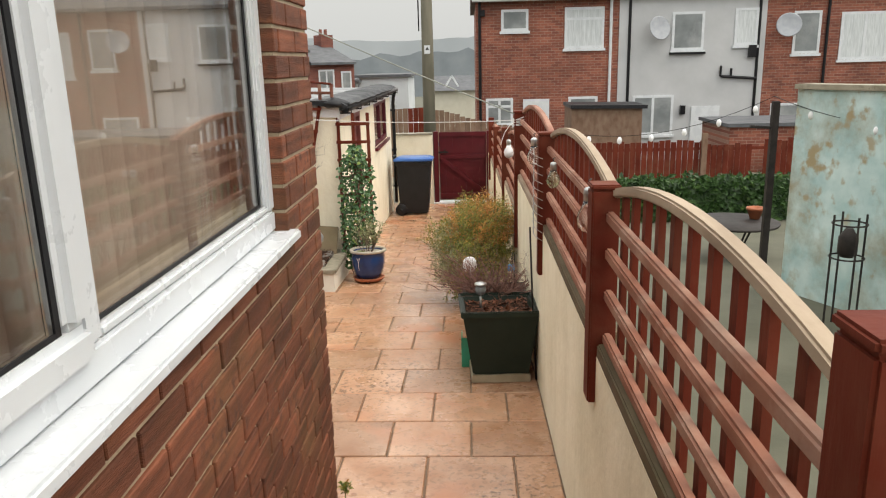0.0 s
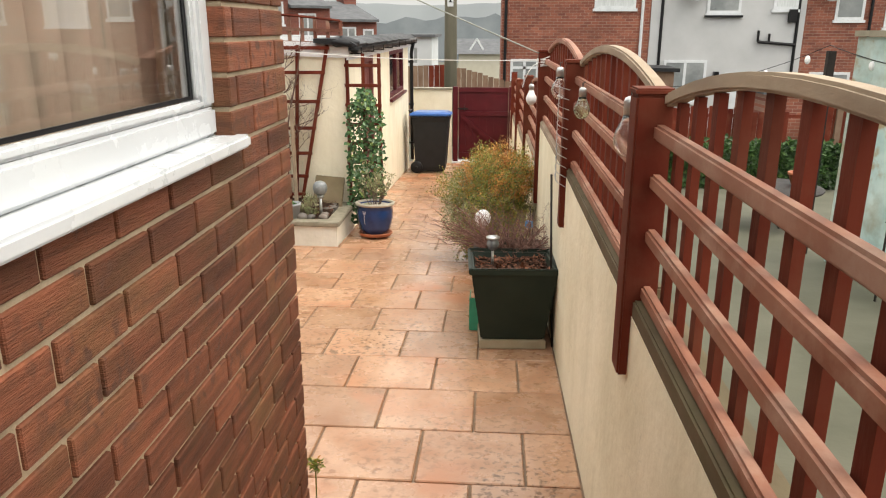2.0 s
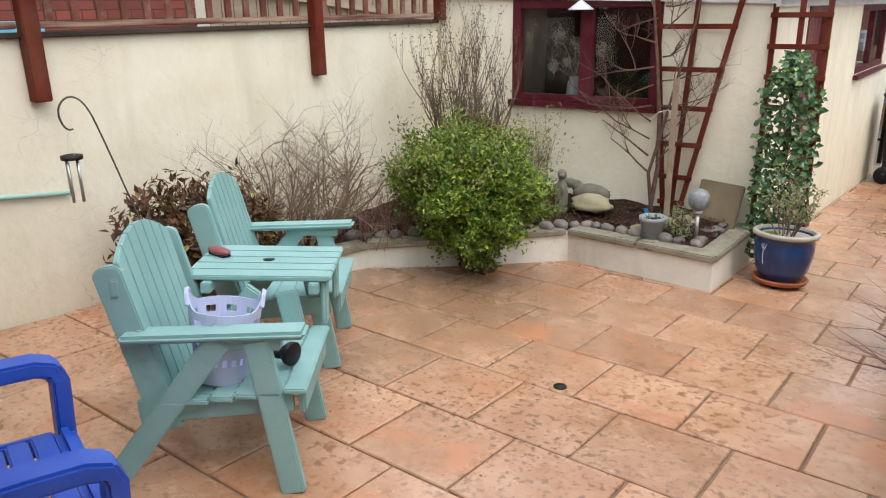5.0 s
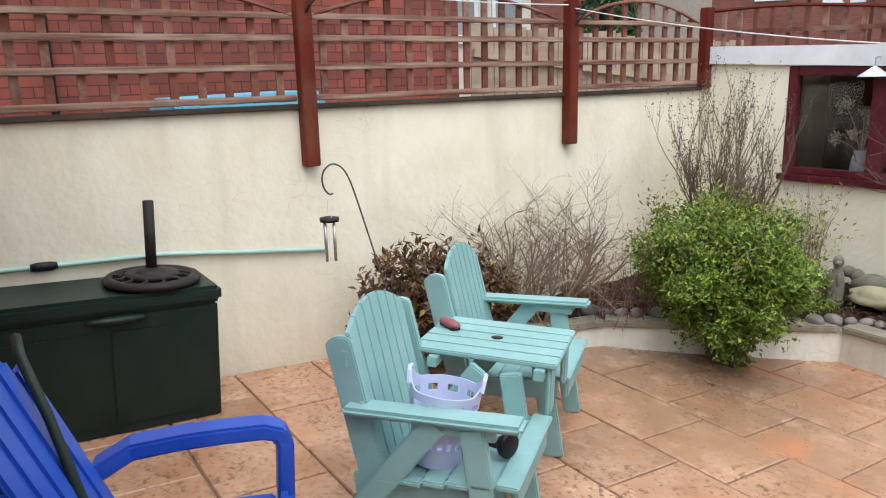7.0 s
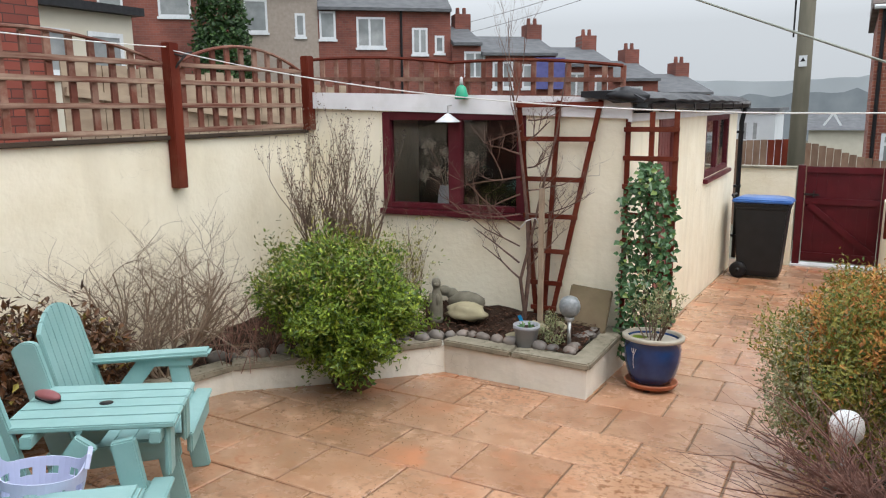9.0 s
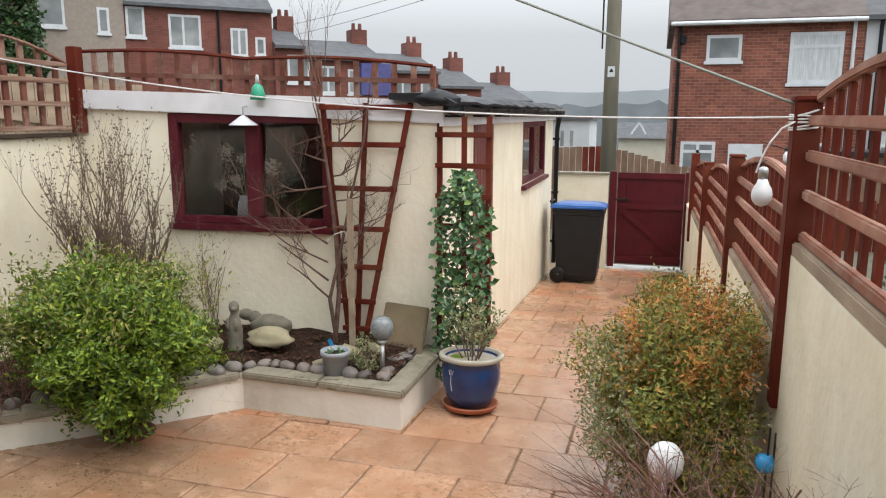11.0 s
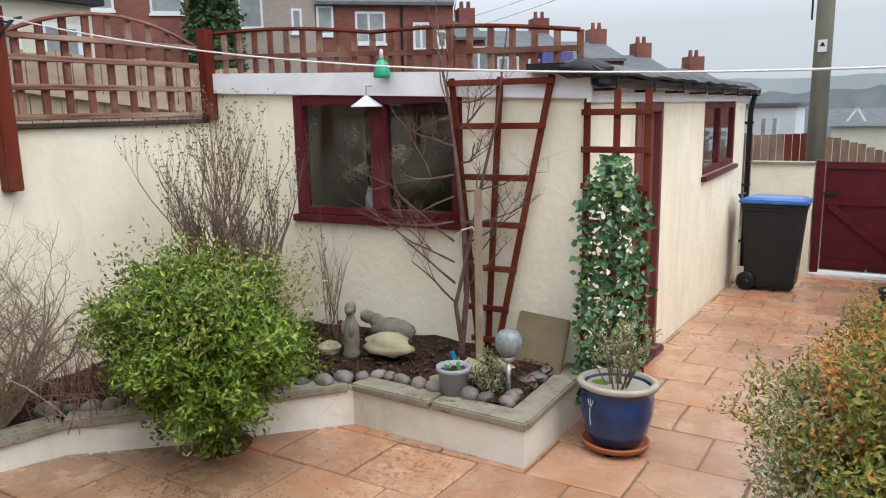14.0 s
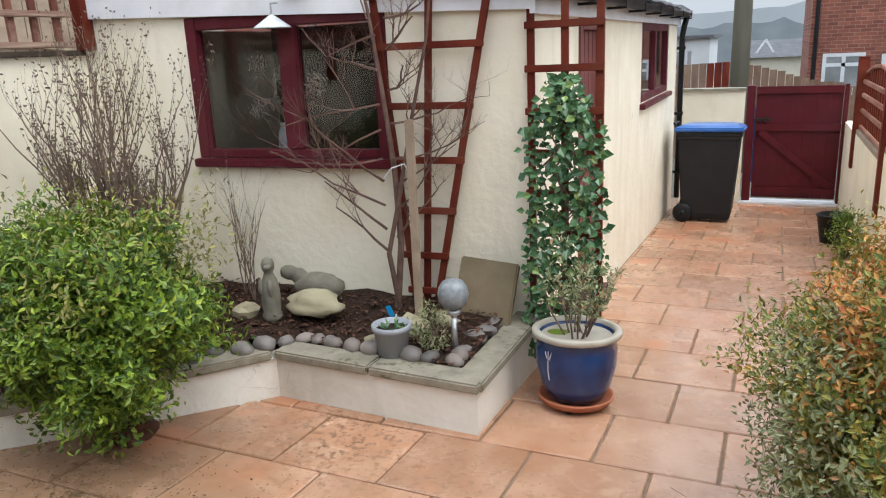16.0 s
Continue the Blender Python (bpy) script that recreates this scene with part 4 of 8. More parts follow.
part("bowed_top", Mesh().tube([u2 * RL * k / 16 + Vector((0, -0.01, rtop(k / 16))) for k in range(17)], 0.013, 5), M_STAINWOOD, rt)

# ---- planting: stems, twigs and leaves ----
def stuff(ob):
    ob["kind"] = "stuff"
    return ob


def twigs(mesh, rng, base, heading, length, radius, depth, spread=0.6, kids=3, lift=0.1, sides=4, wander=0.16, short=0.62):
    """One branch that wanders and splits, added to mesh as tapered tubes; returns the tips."""
    p, d = Vector(base), Vector(heading).normalized()
    n = 4 if depth else 3
    pts, tips = [p.copy()], []
    for i in range(n):
        d = (d + Vector((rng.uniform(-1, 1), rng.uniform(-1, 1), rng.uniform(-0.6, 0.8))) * wander + Vector((0, 0, lift * 0.3))).normalized()
        p = p + d * length / n
        pts.append(p.copy())
    rad = [radius * (1 - 0.55 * i / n) if depth else radius * (1 - 0.7 * i / n) for i in range(n + 1)]
    mesh.tube(pts, rad, sides)
    if depth == 0:
        return [pts[-1]]
    for k in range(kids):
        i = rng.randint(1, n)
        side = Vector((rng.uniform(-1, 1), rng.uniform(-1, 1), rng.uniform(-0.3, 0.7))).normalized()
        h = (d * (1 - spread) + side * spread + Vector((0, 0, lift))).normalized()
        tips += twigs(mesh, rng, pts[i], h, length * short * rng.uniform(0.75, 1.2), rad[i] * 0.72, depth - 1, spread, kids, lift, 3, wander, short)
    return tips + [pts[-1]]


def leaf(mesh, p, d, n, length, width):
    """A folded leaf of four triangles."""
    d = d.normalized()
    s = d.cross(n)
    s = s.normalized() if s.length > 1e-4 else d.orthogonal().normalized()
    up = s.cross(d).normalized()
    k = len(mesh.v)
    mid = p + d * length * 0.5 - up * length * 0.06
    mesh.v += [tuple(p), tuple(p + d * length * 0.45 + s * width / 2 + up * width * 0.15), tuple(p + d * length - up * length * 0.12),
               tuple(p + d * length * 0.45 - s * width / 2 + up * width * 0.15), tuple(mid)]
    mesh.f += [(k, k + 1, k + 4), (k + 1, k + 2, k + 4), (k + 2, k + 3, k + 4), (k + 3, k, k + 4)]


def rand_dir(rng):
    z, a = rng.uniform(-1, 1), rng.uniform(0, 2 * math.pi)
    r = math.sqrt(1 - z * z)
    return Vector((r * math.cos(a), r * math.sin(a), z))


def foliage(mesh, rng, centre, size, clumps, per, length, width, shell=0.75, low=-0.75, lumps=0.22, up=0.5, clump_r=0.09):
    """Sprays of leaves spread over an uneven ellipsoid."""
    c, off = Vector(centre), Vector((rng.random() * 40, rng.random() * 40, 3))
    for _ in range(clumps):
        d = rand_dir(rng)
        while d.z < low:
            d = rand_dir(rng)
        r = (shell + (1 - shell) * rng.random()) * (1 + lumps * 2.0 * noise.noise(d * 2.1 + off))
        if rng.random() < 0.12:
            r *= rng.uniform(1.02, 1.18)
        q = c + Vector((d.x * size[0], d.y * size[1], d.z * size[2])) * r
        axis = (d + Vector((0, 0, up)) + rand_dir(rng) * 0.5).normalized()
        for i in range(per):
            t = i / per
            p = q + axis * (t - 0.5) * clump_r * 1.6 + rand_dir(rng) * clump_r * 0.35
            ld = (axis * 0.7 + rand_dir(rng)).normalized()
            s = rng.uniform(0.7, 1.2)
            leaf(mesh, p, ld, axis, length * s, width * s)


def stems_under(mesh, rng, base, centre, size, count, radius):
    for _ in range(count):
        d = rand_dir(rng)
        tip = Vector(centre) + Vector((d.x * size[0], d.y * size[1], abs(d.z) * size[2])) * rng.uniform(0.5, 0.95)
        b = Vector(base) + Vector((rng.uniform(-0.05, 0.05), rng.uniform(-0.05, 0.05), 0))
        m = (b + tip) / 2 + rand_dir(rng) * 0.06
        mesh.tube([b, m, tip], [radius, radius * 0.7, radius * 0.3], 4)


def shrub(name, at, label, leafmat, centre, size, clumps, per, length, width, seed, barkmat=None, stems=26, clump_r=0.09, inner=True, low=-0.75, lumps=0.22, up=0.5):
    rng = random.Random(seed)
    t = thing(name, at, label, "shrub")
    for _ in range(stems):
        st = Mesh()
        stems_under(st, rng, (0, 0, -0.02), centre, size, 1, 0.009)
        part("stem", st, barkmat or M_BARK, t)
    lv = Mesh()
    foliage(lv, rng, centre, size, clumps, per, length, width, clump_r=clump_r, low=low, lumps=lumps, up=up)
    if inner:
        foliage(lv, rng, centre, [s * 0.72 for s in size], clumps // 3, per, length * 1.1, width * 1.2, low=low)
    part("foliage", lv, leafmat, t)
    return t


# raised bed: white wall with stone coping, soil
BED = [(-1.108, 10.065), (-2.184, 10.11), (-2.80, 9.37), (-3.17, 9.0), (-3.28, 8.6), (-3.45, 8.2), (-3.87, 7.55)]
CAPZ = -0.03


def ribbon(points, half_out, half_in, z0s, z1s):
    """A wall that follows a line of plan points, with mitred corners."""
    m = Mesh()
    n = len(points)
    for i, p in enumerate(points):
        a, b = Vector(points[max(i - 1, 0)]), Vector(points[min(i + 1, n - 1)])
        p = Vector(p)
        d1 = (p - a).normalized() if i else (b - p).normalized()
        d2 = (b - p).normalized() if i < n - 1 else d1
        nrm = Vector((-(d1 + d2).y, (d1 + d2).x)).normalized()
        k = 1 / max(0.5, nrm.dot(Vector((-d1.y, d1.x))))
        o, q = p + nrm * half_out * k, p - nrm * half_in * k
        m.v += [(o.x, o.y, z0s[i]), (o.x, o.y, z1s[i]), (q.x, q.y, z1s[i]), (q.x, q.y, z0s[i])]
    for i in range(n - 1):
        for j in range(4):
            a, b = i * 4 + j, i * 4 + (j + 1) % 4
            m.f.append((a, b, b + 4, a + 4))
    m.f += [(0, 3, 2, 1), tuple((n - 1) * 4 + j for j in range(4))]
    return m


bed = tagged(new("raised_bed"), "low white-rendered raised bed with mossy stone coping", "planter", "", "structure")
line = [(-1.108, 10.98)] + BED
part("bed_wall", ribbon(line, 0.0, 0.10, [fz(p[1]) - 0.05 for p in line], [CAPZ] * len(line)), M_RENDER_W, bed)
for i in range(len(line) - 1):
    a, b = Vector(line[i]), Vector(line[i + 1])
    L = (b - a).length
    cuts = max(1, round(L / 0.62))
    for k in range(cuts):
        p, q = a.lerp(b, k / cuts + 0.004), a.lerp(b, (k + 1) / cuts - 0.004)
        nrm = Vector((-(b - a).y, (b - a).x)).normalized()
        p1, q1, p2, q2 = p + nrm * 0.025, q + nrm * 0.025, p - nrm * 0.125, q - nrm * 0.125
        if k == 0 and 0 < i < 3:
            u, w = (Vector(line[i]) - Vector(line[i - 1])).normalized(), (b - a).normalized()
            turn = u.x * w.y - u.y * w.x
            p1, p2 = p1 + w * 0.025 * (-1 if turn < 0 else 1) * 0.9, p2 + w * 0.125 * (1 if turn < 0 else -1) * 0.0
        part("coping_stone", Mesh().prism([tuple(p1), tuple(q1), tuple(q2), tuple(p2)][::1], CAPZ + 0.001 * (i % 2), CAPZ + 0.045 + 0.001 * (i % 2)), M_CAP, bed, bevel=0.008)
soil = Mesh()
srng2 = random.Random(2)
sx, sy = 28, 34
for j in range(sy + 1):
    for i in range(sx + 1):
        x, y = -3.87 + 2.74 * i / sx, 7.55 + 3.35 * j / sy
        z = -0.02 + 0.09 * max(0, (y - 9.9)) + 0.03 * noise.noise((x * 5, y * 5, 1)) + 0.012 * noise.noise((x * 22, y * 22, 4))
        soil.v.append((x, y, z))


def in_bed(x, y):
    poly = [(-1.24, 10.97)] + [(px - 0.115, py + 0.13) for px, py in BED] + [(-3.9, 10.8)]
    c = False
    for i in range(len(poly)):
        (x1, y1), (x2, y2) = poly[i], poly[i - 1]
        if (y1 > y) != (y2 > y) and x < (x2 - x1) * (y - y1) / (y2 - y1) + x1:
            c = not c
    return c


for j in range(sy):
    for i in range(sx):
        a = j * (sx + 1) + i
        if in_bed(-3.87 + 2.74 * (i + 0.5) / sx, 7.55 + 3.35 * (j + 0.5) / sy):
            soil.f.append((a, a + 1, a + sx + 2, a + sx + 1))
structure("soil", soil, M_SOIL, "dark bark-covered soil of the raised bed", smooth=True)
lit = Mesh()
lrng = random.Random(7)
n_chip = 0
while n_chip < 2600:
    x, y = lrng.uniform(-3.85, -1.2), lrng.uniform(7.6, 10.85)
    if not in_bed(x, y):
        continue
    n_chip += 1
    z = -0.011 + 0.09 * max(0, (y - 9.9)) + 0.03 * noise.noise((x * 5, y * 5, 1)) + 0.012 * noise.noise((x * 22, y * 22, 4))
    d = Vector((lrng.uniform(-1, 1), lrng.uniform(-1, 1), lrng.uniform(-0.2, 0.4)))
    leaf(lit, Vector((x, y, z + 0.005)), d, Vector((0, 0, 1)), lrng.uniform(0.02, 0.055), lrng.uniform(0.01, 0.028))
tagged(new("bark_mulch", lit.data("bark_mulch", M_LITTER)), "brown bark chips and dead leaves over the bed", "mulch", "", "stuff")

# cobbles along the bed's edge
crng = random.Random(11)
line2 = [Vector((-1.27, 10.72)), Vector((-1.30, 10.23)), Vector((-2.12, 10.27)), Vector((-2.93, 9.42)), Vector((-3.38, 9.0))]
dist = 0.0
for i in range(len(line2) - 1):
    a, b = line2[i], line2[i + 1]
    L, s = (b - a).length, 0.0
    while s < L:
        p = a.lerp(b, s / L)
        r = crng.uniform(0.036, 0.062)
        c = thing("cobble", (p.x + crng.uniform(-0.015, 0.015), p.y + crng.uniform(-0.015, 0.015), 0.0), "rounded grey-brown river cobble on the bed's edge", "stone", crng.uniform(0, 180), "cobbles edging the bed")
        part("stone", Mesh().blob((0, 0, r * 0.45), (r * 1.25, r * 0.9, r * 0.75), crng), M_COBBLE, c, smooth=True)
        s += r * 2.2

# green shrub spilling over the bed's edge
shrub("evergreen_shrub", (-2.60, 9.44, fz(9.44)), "bushy bright green shrub growing at the foot of the bed wall", M_LEAFG, (0.03, -0.04, 0.66), (0.54, 0.43, 0.315), 1900, 10, 0.037, 0.0165, 21, clump_r=0.085, lumps=0.38)
# lower growth hanging over the coping, and thin upright shoots on top
sk = bpy.data.objects["evergreen_shrub"]
for seed, centre, size, clumps, mat_ in ((5, (0.12, -0.16, 0.42), (0.34, 0.22, 0.19), 330, M_LEAFG), (6, (-0.16, -0.06, 0.52), (0.36, 0.30, 0.22), 260, M_LEAFG), (9, (0.30, 0.02, 0.55), (0.26, 0.28, 0.22), 260, M_LEAFG), (10, (0.10, -0.12, 0.27), (0.24, 0.15, 0.15), 170, M_LEAFG)):
    skm = Mesh()
    foliage(skm, random.Random(seed), centre, size, clumps, 10, 0.038, 0.017, clump_r=0.075, low=-1, lumps=0.4)
    part("foliage", skm, mat_, sk)
skm = Mesh()
foliage(skm, random.Random(12), (0.03, 0.0, 0.70), (0.55, 0.43, 0.35), 420, 9, 0.032, 0.012, clump_r=0.15, low=0.1, lumps=0.4, up=1.6)
part("foliage", skm, M_LEAFOLIVE, sk, "thin olive young shoots")
part("root_clump", Mesh().blob((0.02, 0.06, 0.03), (0.17, 0.11, 0.065), random.Random(6), 0.5, 8, 14), M_LITTER, sk, "dark peaty root clump", smooth=True)

# tall bare shrub against the outhouse corner
rng = random.Random(31)
t = thing("bare_shrub", (-3.15, 10.2, 0.0), "tall leafless many-stemmed shrub with knobbly dark buds", "shrub")
buds = Mesh()
for k in range(19):
    m = Mesh()
    a = 2 * math.pi * (k + rng.random() * 0.7) / 19
    o = rng.uniform(0.02, 0.14)
    lean = rng.uniform(0.10, 0.46)
    tip = twigs(m, rng, (o * math.cos(a), o * math.sin(a) * 0.6, 0), (math.cos(a) * lean, math.sin(a) * lean * 0.6, 1), rng.uniform(0.75, 0.98), 0.0155, 3, 0.44, 4, 0.36, 5, 0.19, 0.52)
    part("stem", m, M_BARK, t)
    for p in m.v[::23] + [tuple(q) for q in tip]:
        if p[2] > 0.5:
            leaf(buds, Vector(p), rand_dir(rng) + Vector((0, 0, 0.8)), Vector((1, 0, 0)), rng.uniform(0.014, 0.024), 0.011)
stuff(part("bud_growth", buds, M_BARK, t))
# pale twiggy shrub
rng = random.Random(32)
t = thing("twiggy_shrub", (-3.45, 8.72, 0.0), "pale leafless twiggy shrub arching over the bed", "shrub")
for k in range(40):
    m = Mesh()
    a = rng.uniform(0, 2 * math.pi)
    twigs(m, rng, (0.10 * math.cos(a), 0.14 * math.sin(a), 0), (math.cos(a) * 0.55, math.sin(a) * 0.85, 1.25), rng.uniform(0.5, 0.82), 0.0085, 3, 0.58, 4, 0.0, 4, 0.40, 0.52)
    part("stem", m, M_BARKPALE, t)
# dead stems low in the bed
rng = random.Random(33)
t = thing("cut_stems", (-3.2, 9.25, 0.0), "tangle of red-brown dead stems in the bed", "plant")
m = Mesh()
for k in range(60):
    x, y = rng.uniform(-0.35, 0.25), rng.uniform(-0.35, 0.35)
    twigs(m, rng, (x, y, 0), (rng.uniform(-0.5, 0.5), rng.uniform(-0.5, 0.5), 1), rng.uniform(0.2, 0.4), 0.0035, 1, 0.5, 3, 0.0, 3)
stuff(part("dead_growth", m, M_BARKRED, t))
# bronze evergreen behind the chairs
shrub("bronze_shrub", (-3.45, 7.86, 0.0), "low bronze and dark red leafy shrub beside the wall", M_LEAFRED, (0, 0, 0.26), (0.34, 0.50, 0.36), 420, 8, 0.062, 0.026, 22, clump_r=0.08)
for k, (x, y, h) in enumerate(((-2.80, 10.68, 0.66), (-2.70, 10.62, 0.50))):
    rng = random.Random(40 + k)
    t = thing("thin_shrub", (x, y, 0.05), "thin leafless sapling by the outhouse wall", "shrub")
    for q in range(4):
        m = Mesh()
        twigs(m, rng, (rng.uniform(-0.02, 0.02), 0, 0), (rng.uniform(-0.4, 0.4), rng.uniform(-0.1, 0.1), 1), h * rng.uniform(0.7, 1.0), 0.005, 2, 0.4, 3, 0.2, 3, 0.1)
        part("stem", m, M_BARK, t)

# climbing rose over the fan trellis
rng = random.Random(34)
t = thing("climber", (-1.83, 10.74, 0.06), "leafless climber with long arching branches tied to the trellis", "shrub")
m = Mesh()
m.tube([(0, 0, -0.03), (0.03, 0.03, 0.35), (0.0, 0.06, 0.75), (-0.05, 0.07, 1.15), (-0.11, 0.08, 1.55), (-0.16, 0.05, 1.85)], [0.02, 0.018, 0.015, 0.012, 0.009, 0.005], 6)
m.tube([(0.02, 0, -0.03), (-0.02, -0.02, 0.3), (0.05, 0.0, 0.6), (0.12, 0.05, 1.0), (0.22, 0.06, 1.4), (0.3, 0.04, 1.9)], [0.016, 0.014, 0.012, 0.010, 0.008, 0.004], 6)
part("trunk", m, M_BARKWARM, t)
for z, dx, L in ((0.30, -1, 0.55), (0.42, -1, 0.75), (0.55, -1, 0.85), (0.68, -1, 0.7), (0.80, -1, 0.85), (0.95, -1, 0.7), (1.08, -1, 0.75), (1.25, -1, 0.55), (1.42, -1, 0.45),
                 (0.38, 1, 0.5), (0.52, 1, 0.6), (0.66, 1, 0.55), (0.80, 1, 0.65), (0.98, 1, 0.55), (1.15, 1, 0.45), (1.35, 1, 0.4), (1.50, 1, 0.4)):
    m = Mesh()
    twigs(m, rng, (-0.02 + 0.03 * dx, 0.03, z), (dx, rng.uniform(-0.40, -0.05), rng.uniform(-0.25, 0.75)), L * 0.72, 0.0080, 4, 0.55, 3, 0.12, 4, 0.28, 0.56)
    part("branch", m, M_BARKWARM, t)
for z in (1.50, 1.62, 1.75):
    m = Mesh()
    twigs(m, rng, (-0.1, 0.05, z), (rng.uniform(-0.5, 0.5), -0.1, 1), 0.5, 0.005, 3, 0.4, 3, 0.2, 3, 0.2)
    part("branch", m, M_BARKWARM, t)
part("tie", Mesh().tube([(-0.03, -0.01, 0.70), (0.03, -0.03, 0.76), (0.09, 0.0, 0.78), (0.12, 0.02, 0.70)], 0.004, 5), M_ROPE, t, "pale string tie")

# ivy on its trellis
rng = random.Random(35)
t = thing("ivy_plant", (-0.96, 10.94, fz(10.94)), "glossy dark green ivy climbing a slim trellis", "climber")
m, lv = Mesh(), Mesh()
for k in range(6):
    pts = [(rng.uniform(-0.1, 0.1) + 0.05 * math.sin(i * 1.3 + k), rng.uniform(-0.05, 0.0), i * 0.155) for i in range(10)]
    m.tube(pts, 0.006, 4)
part("vine", m, M_BARK, t)
for k in range(1500):
    z = rng.uniform(0.1, 1.54)
    w = 0.19 if z < 1.3 else 0.19 * (1.6 - z) / 0.3
    p = Vector((rng.uniform(-w, w) + 0.02, rng.uniform(-0.16, 0.05), z))
    d = Vector((rng.uniform(-1, 1), rng.uniform(-1, 0.2), rng.uniform(-0.9, 0.3)))
    s = rng.uniform(0.6, 1.25)
    leaf(lv, p, d, Vector((0, -1, 0.4)), 0.050 * s, 0.038 * s)
part("foliage", lv, M_LEAFIVY, t)

# autumn-coloured shrub and its neighbours along the path wall
shrub("autumn_shrub", (0.42, 9.72, fz(9.7)), "dense shrub with small olive, gold and red leaves", M_LEAFAUT, (0.0, 0, 0.53), (0.37, 0.56, 0.47), 2700, 10, 0.027, 0.012, 23, barkmat=M_BARKRED, stems=40, clump_r=0.08, low=-0.9, lumps=0.34, up=0.8)
au = bpy.data.objects["autumn_shrub"]
m = Mesh()
foliage(m, random.Random(61), (-0.22, -0.1, 0.5), (0.2, 0.42, 0.36), 420, 9, 0.026, 0.011, clump_r=0.07)
part("foliage", m, M_LEAFVAR, au, "pale variegated leaves")
m = Mesh()
foliage(m, random.Random(62), (0.05, 0.05, 0.70), (0.34, 0.50, 0.34), 760, 9, 0.027, 0.012, clump_r=0.07, low=-0.1, up=0.9)
part("foliage", m, M_LEAFGOLD, au, "gold and orange-red top leaves")
rng = random.Random(36)

deb = Mesh()
drng = random.Random(77)
for k in range(850):
    a, r = drng.uniform(0, 6.28), abs(drng.gauss(0, 0.45))
    x, y = -2.35 + 1.3 * r * math.cos(a), 9.05 + 0.8 * r * math.sin(a)
    if in_bed(x - 0.06, y + 0.08) or (y > 9.4 + (x + 2.8) * 1.2 and x < -2.18) or y > 10.0:
        continue
    leaf(deb, Vector((x, y, fz(y) + 0.004)), Vector((drng.uniform(-1, 1), drng.uniform(-1, 1), 0.1)), Vector((0, 0, 1)), drng.uniform(0.008, 0.022), drng.uniform(0.003, 0.009))
for k in range(260):
    x, y = drng.uniform(-3.0, 0.2), drng.uniform(6.6, 9.8)
    if in_bed(x - 0.06, y + 0.08):
        continue
    leaf(deb, Vector((x, y, fz(y) + 0.004)), Vector((drng.uniform(-1, 1), drng.uniform(-1, 1), 0.1)), Vector((0, 0, 1)), drng.uniform(0.006, 0.016), drng.uniform(0.004, 0.008))
tagged(new("leaf_debris", deb.data("leaf_debris", M_DEBRIS)), "dark leaf debris scattered on the wet paving", "debris", "", "stuff")

# ---- fan trellis and ivy trellis ----
ft = thing("fan_trellis", (-1.72, 10.90, 0.02), "red-brown wooden fan trellis fixed to the outhouse wall", "trellis")
FT_TOP, FT_BOT = 1.68, 0.02
xat = lambda s, z: (-0.0 + s * (0.06 + 0.25 * (z - FT_BOT) / (FT_TOP - FT_BOT)) + 0.09 * (z - FT_BOT) / (FT_TOP - FT_BOT))
yat = lambda x, z: 0.0 + 0.075 * x
for s in (-1, 0, 1):
    part("upright", Mesh().beam((xat(s, FT_BOT), yat(xat(s, FT_BOT), 0) - 0.012, FT_BOT), (xat(s, FT_TOP), yat(xat(s, FT_TOP), 0) - 0.012, FT_TOP), 0.022, 0.036, (1, 0, 0)), M_STAINWOOD, ft, bevel=0.003)
for z in (0.10, 0.30, 0.55, 0.82, 1.10, 1.40, 1.65):
    a, b = xat(-1, z) - 0.03, xat(1, z) + 0.03
    part("rung", Mesh().beam((a, yat(a, z) - 0.034, z), (b, yat(b, z) - 0.034, z), 0.018, 0.036), M_STAINWOOD, ft, bevel=0.003)
st = thing("wooden_stake", (-1.67, 10.68, 0.02), "weathered wooden stake in the bed", "stake")
part("stake", Mesh().box((-0.018, -0.018, -0.03), (0.018, 0.018, 1.05)), M_GREYWOOD, st, bevel=0.003)

it = thing("ladder_trellis", (-0.96, 10.97, fz(10.97)), "slim red-brown trellis carrying ivy beside the outhouse corner", "trellis", on_floor=False)
for x in (-0.17, 0.0, 0.17):
    part("upright", Mesh().box((x - 0.018, -0.011, 0.0), (x + 0.018, 0.011, 1.90)), M_STAINWOOD, it, bevel=0.003)
for k in range(9):
    part("rung", Mesh().box((-0.195, -0.032, 0.12 + k * 0.205), (0.195, -0.0115, 0.155 + k * 0.205)), M_STAINWOOD, it, bevel=0.003)

# ---- blue pot ----
pot = thing("glazed_pot", (-0.80, 10.55, fz(10.55)), "blue glazed pot with a pale rim and a white tulip motif", "plant pot", on_floor=True)
part("pot", Mesh().lathe([(0.12, 0.055), (0.15, 0.06), (0.185, 0.13), (0.212, 0.24), (0.215, 0.33), (0.205, 0.385), (0.225, 0.40), (0.225, 0.41), (0.19, 0.41), (0.185, 0.36), (0.18, 0.34)], 36), M_POTBLUE, pot, smooth=True)
part("rim", Mesh().lathe([(0.222, 0.395), (0.236, 0.402), (0.238, 0.425), (0.225, 0.432), (0.20, 0.43), (0.195, 0.40), (0.19, 0.36)], 36), M_POTRIM, pot, "cream unglazed rim", smooth=True)
part("saucer", Mesh().lathe([(0.15, 0.03), (0.185, 0.03), (0.205, 0.06), (0.205, 0.068), (0.192, 0.068), (0.175, 0.045), (0.12, 0.043)], 32), M_TERRA, pot, "terracotta saucer", smooth=True)
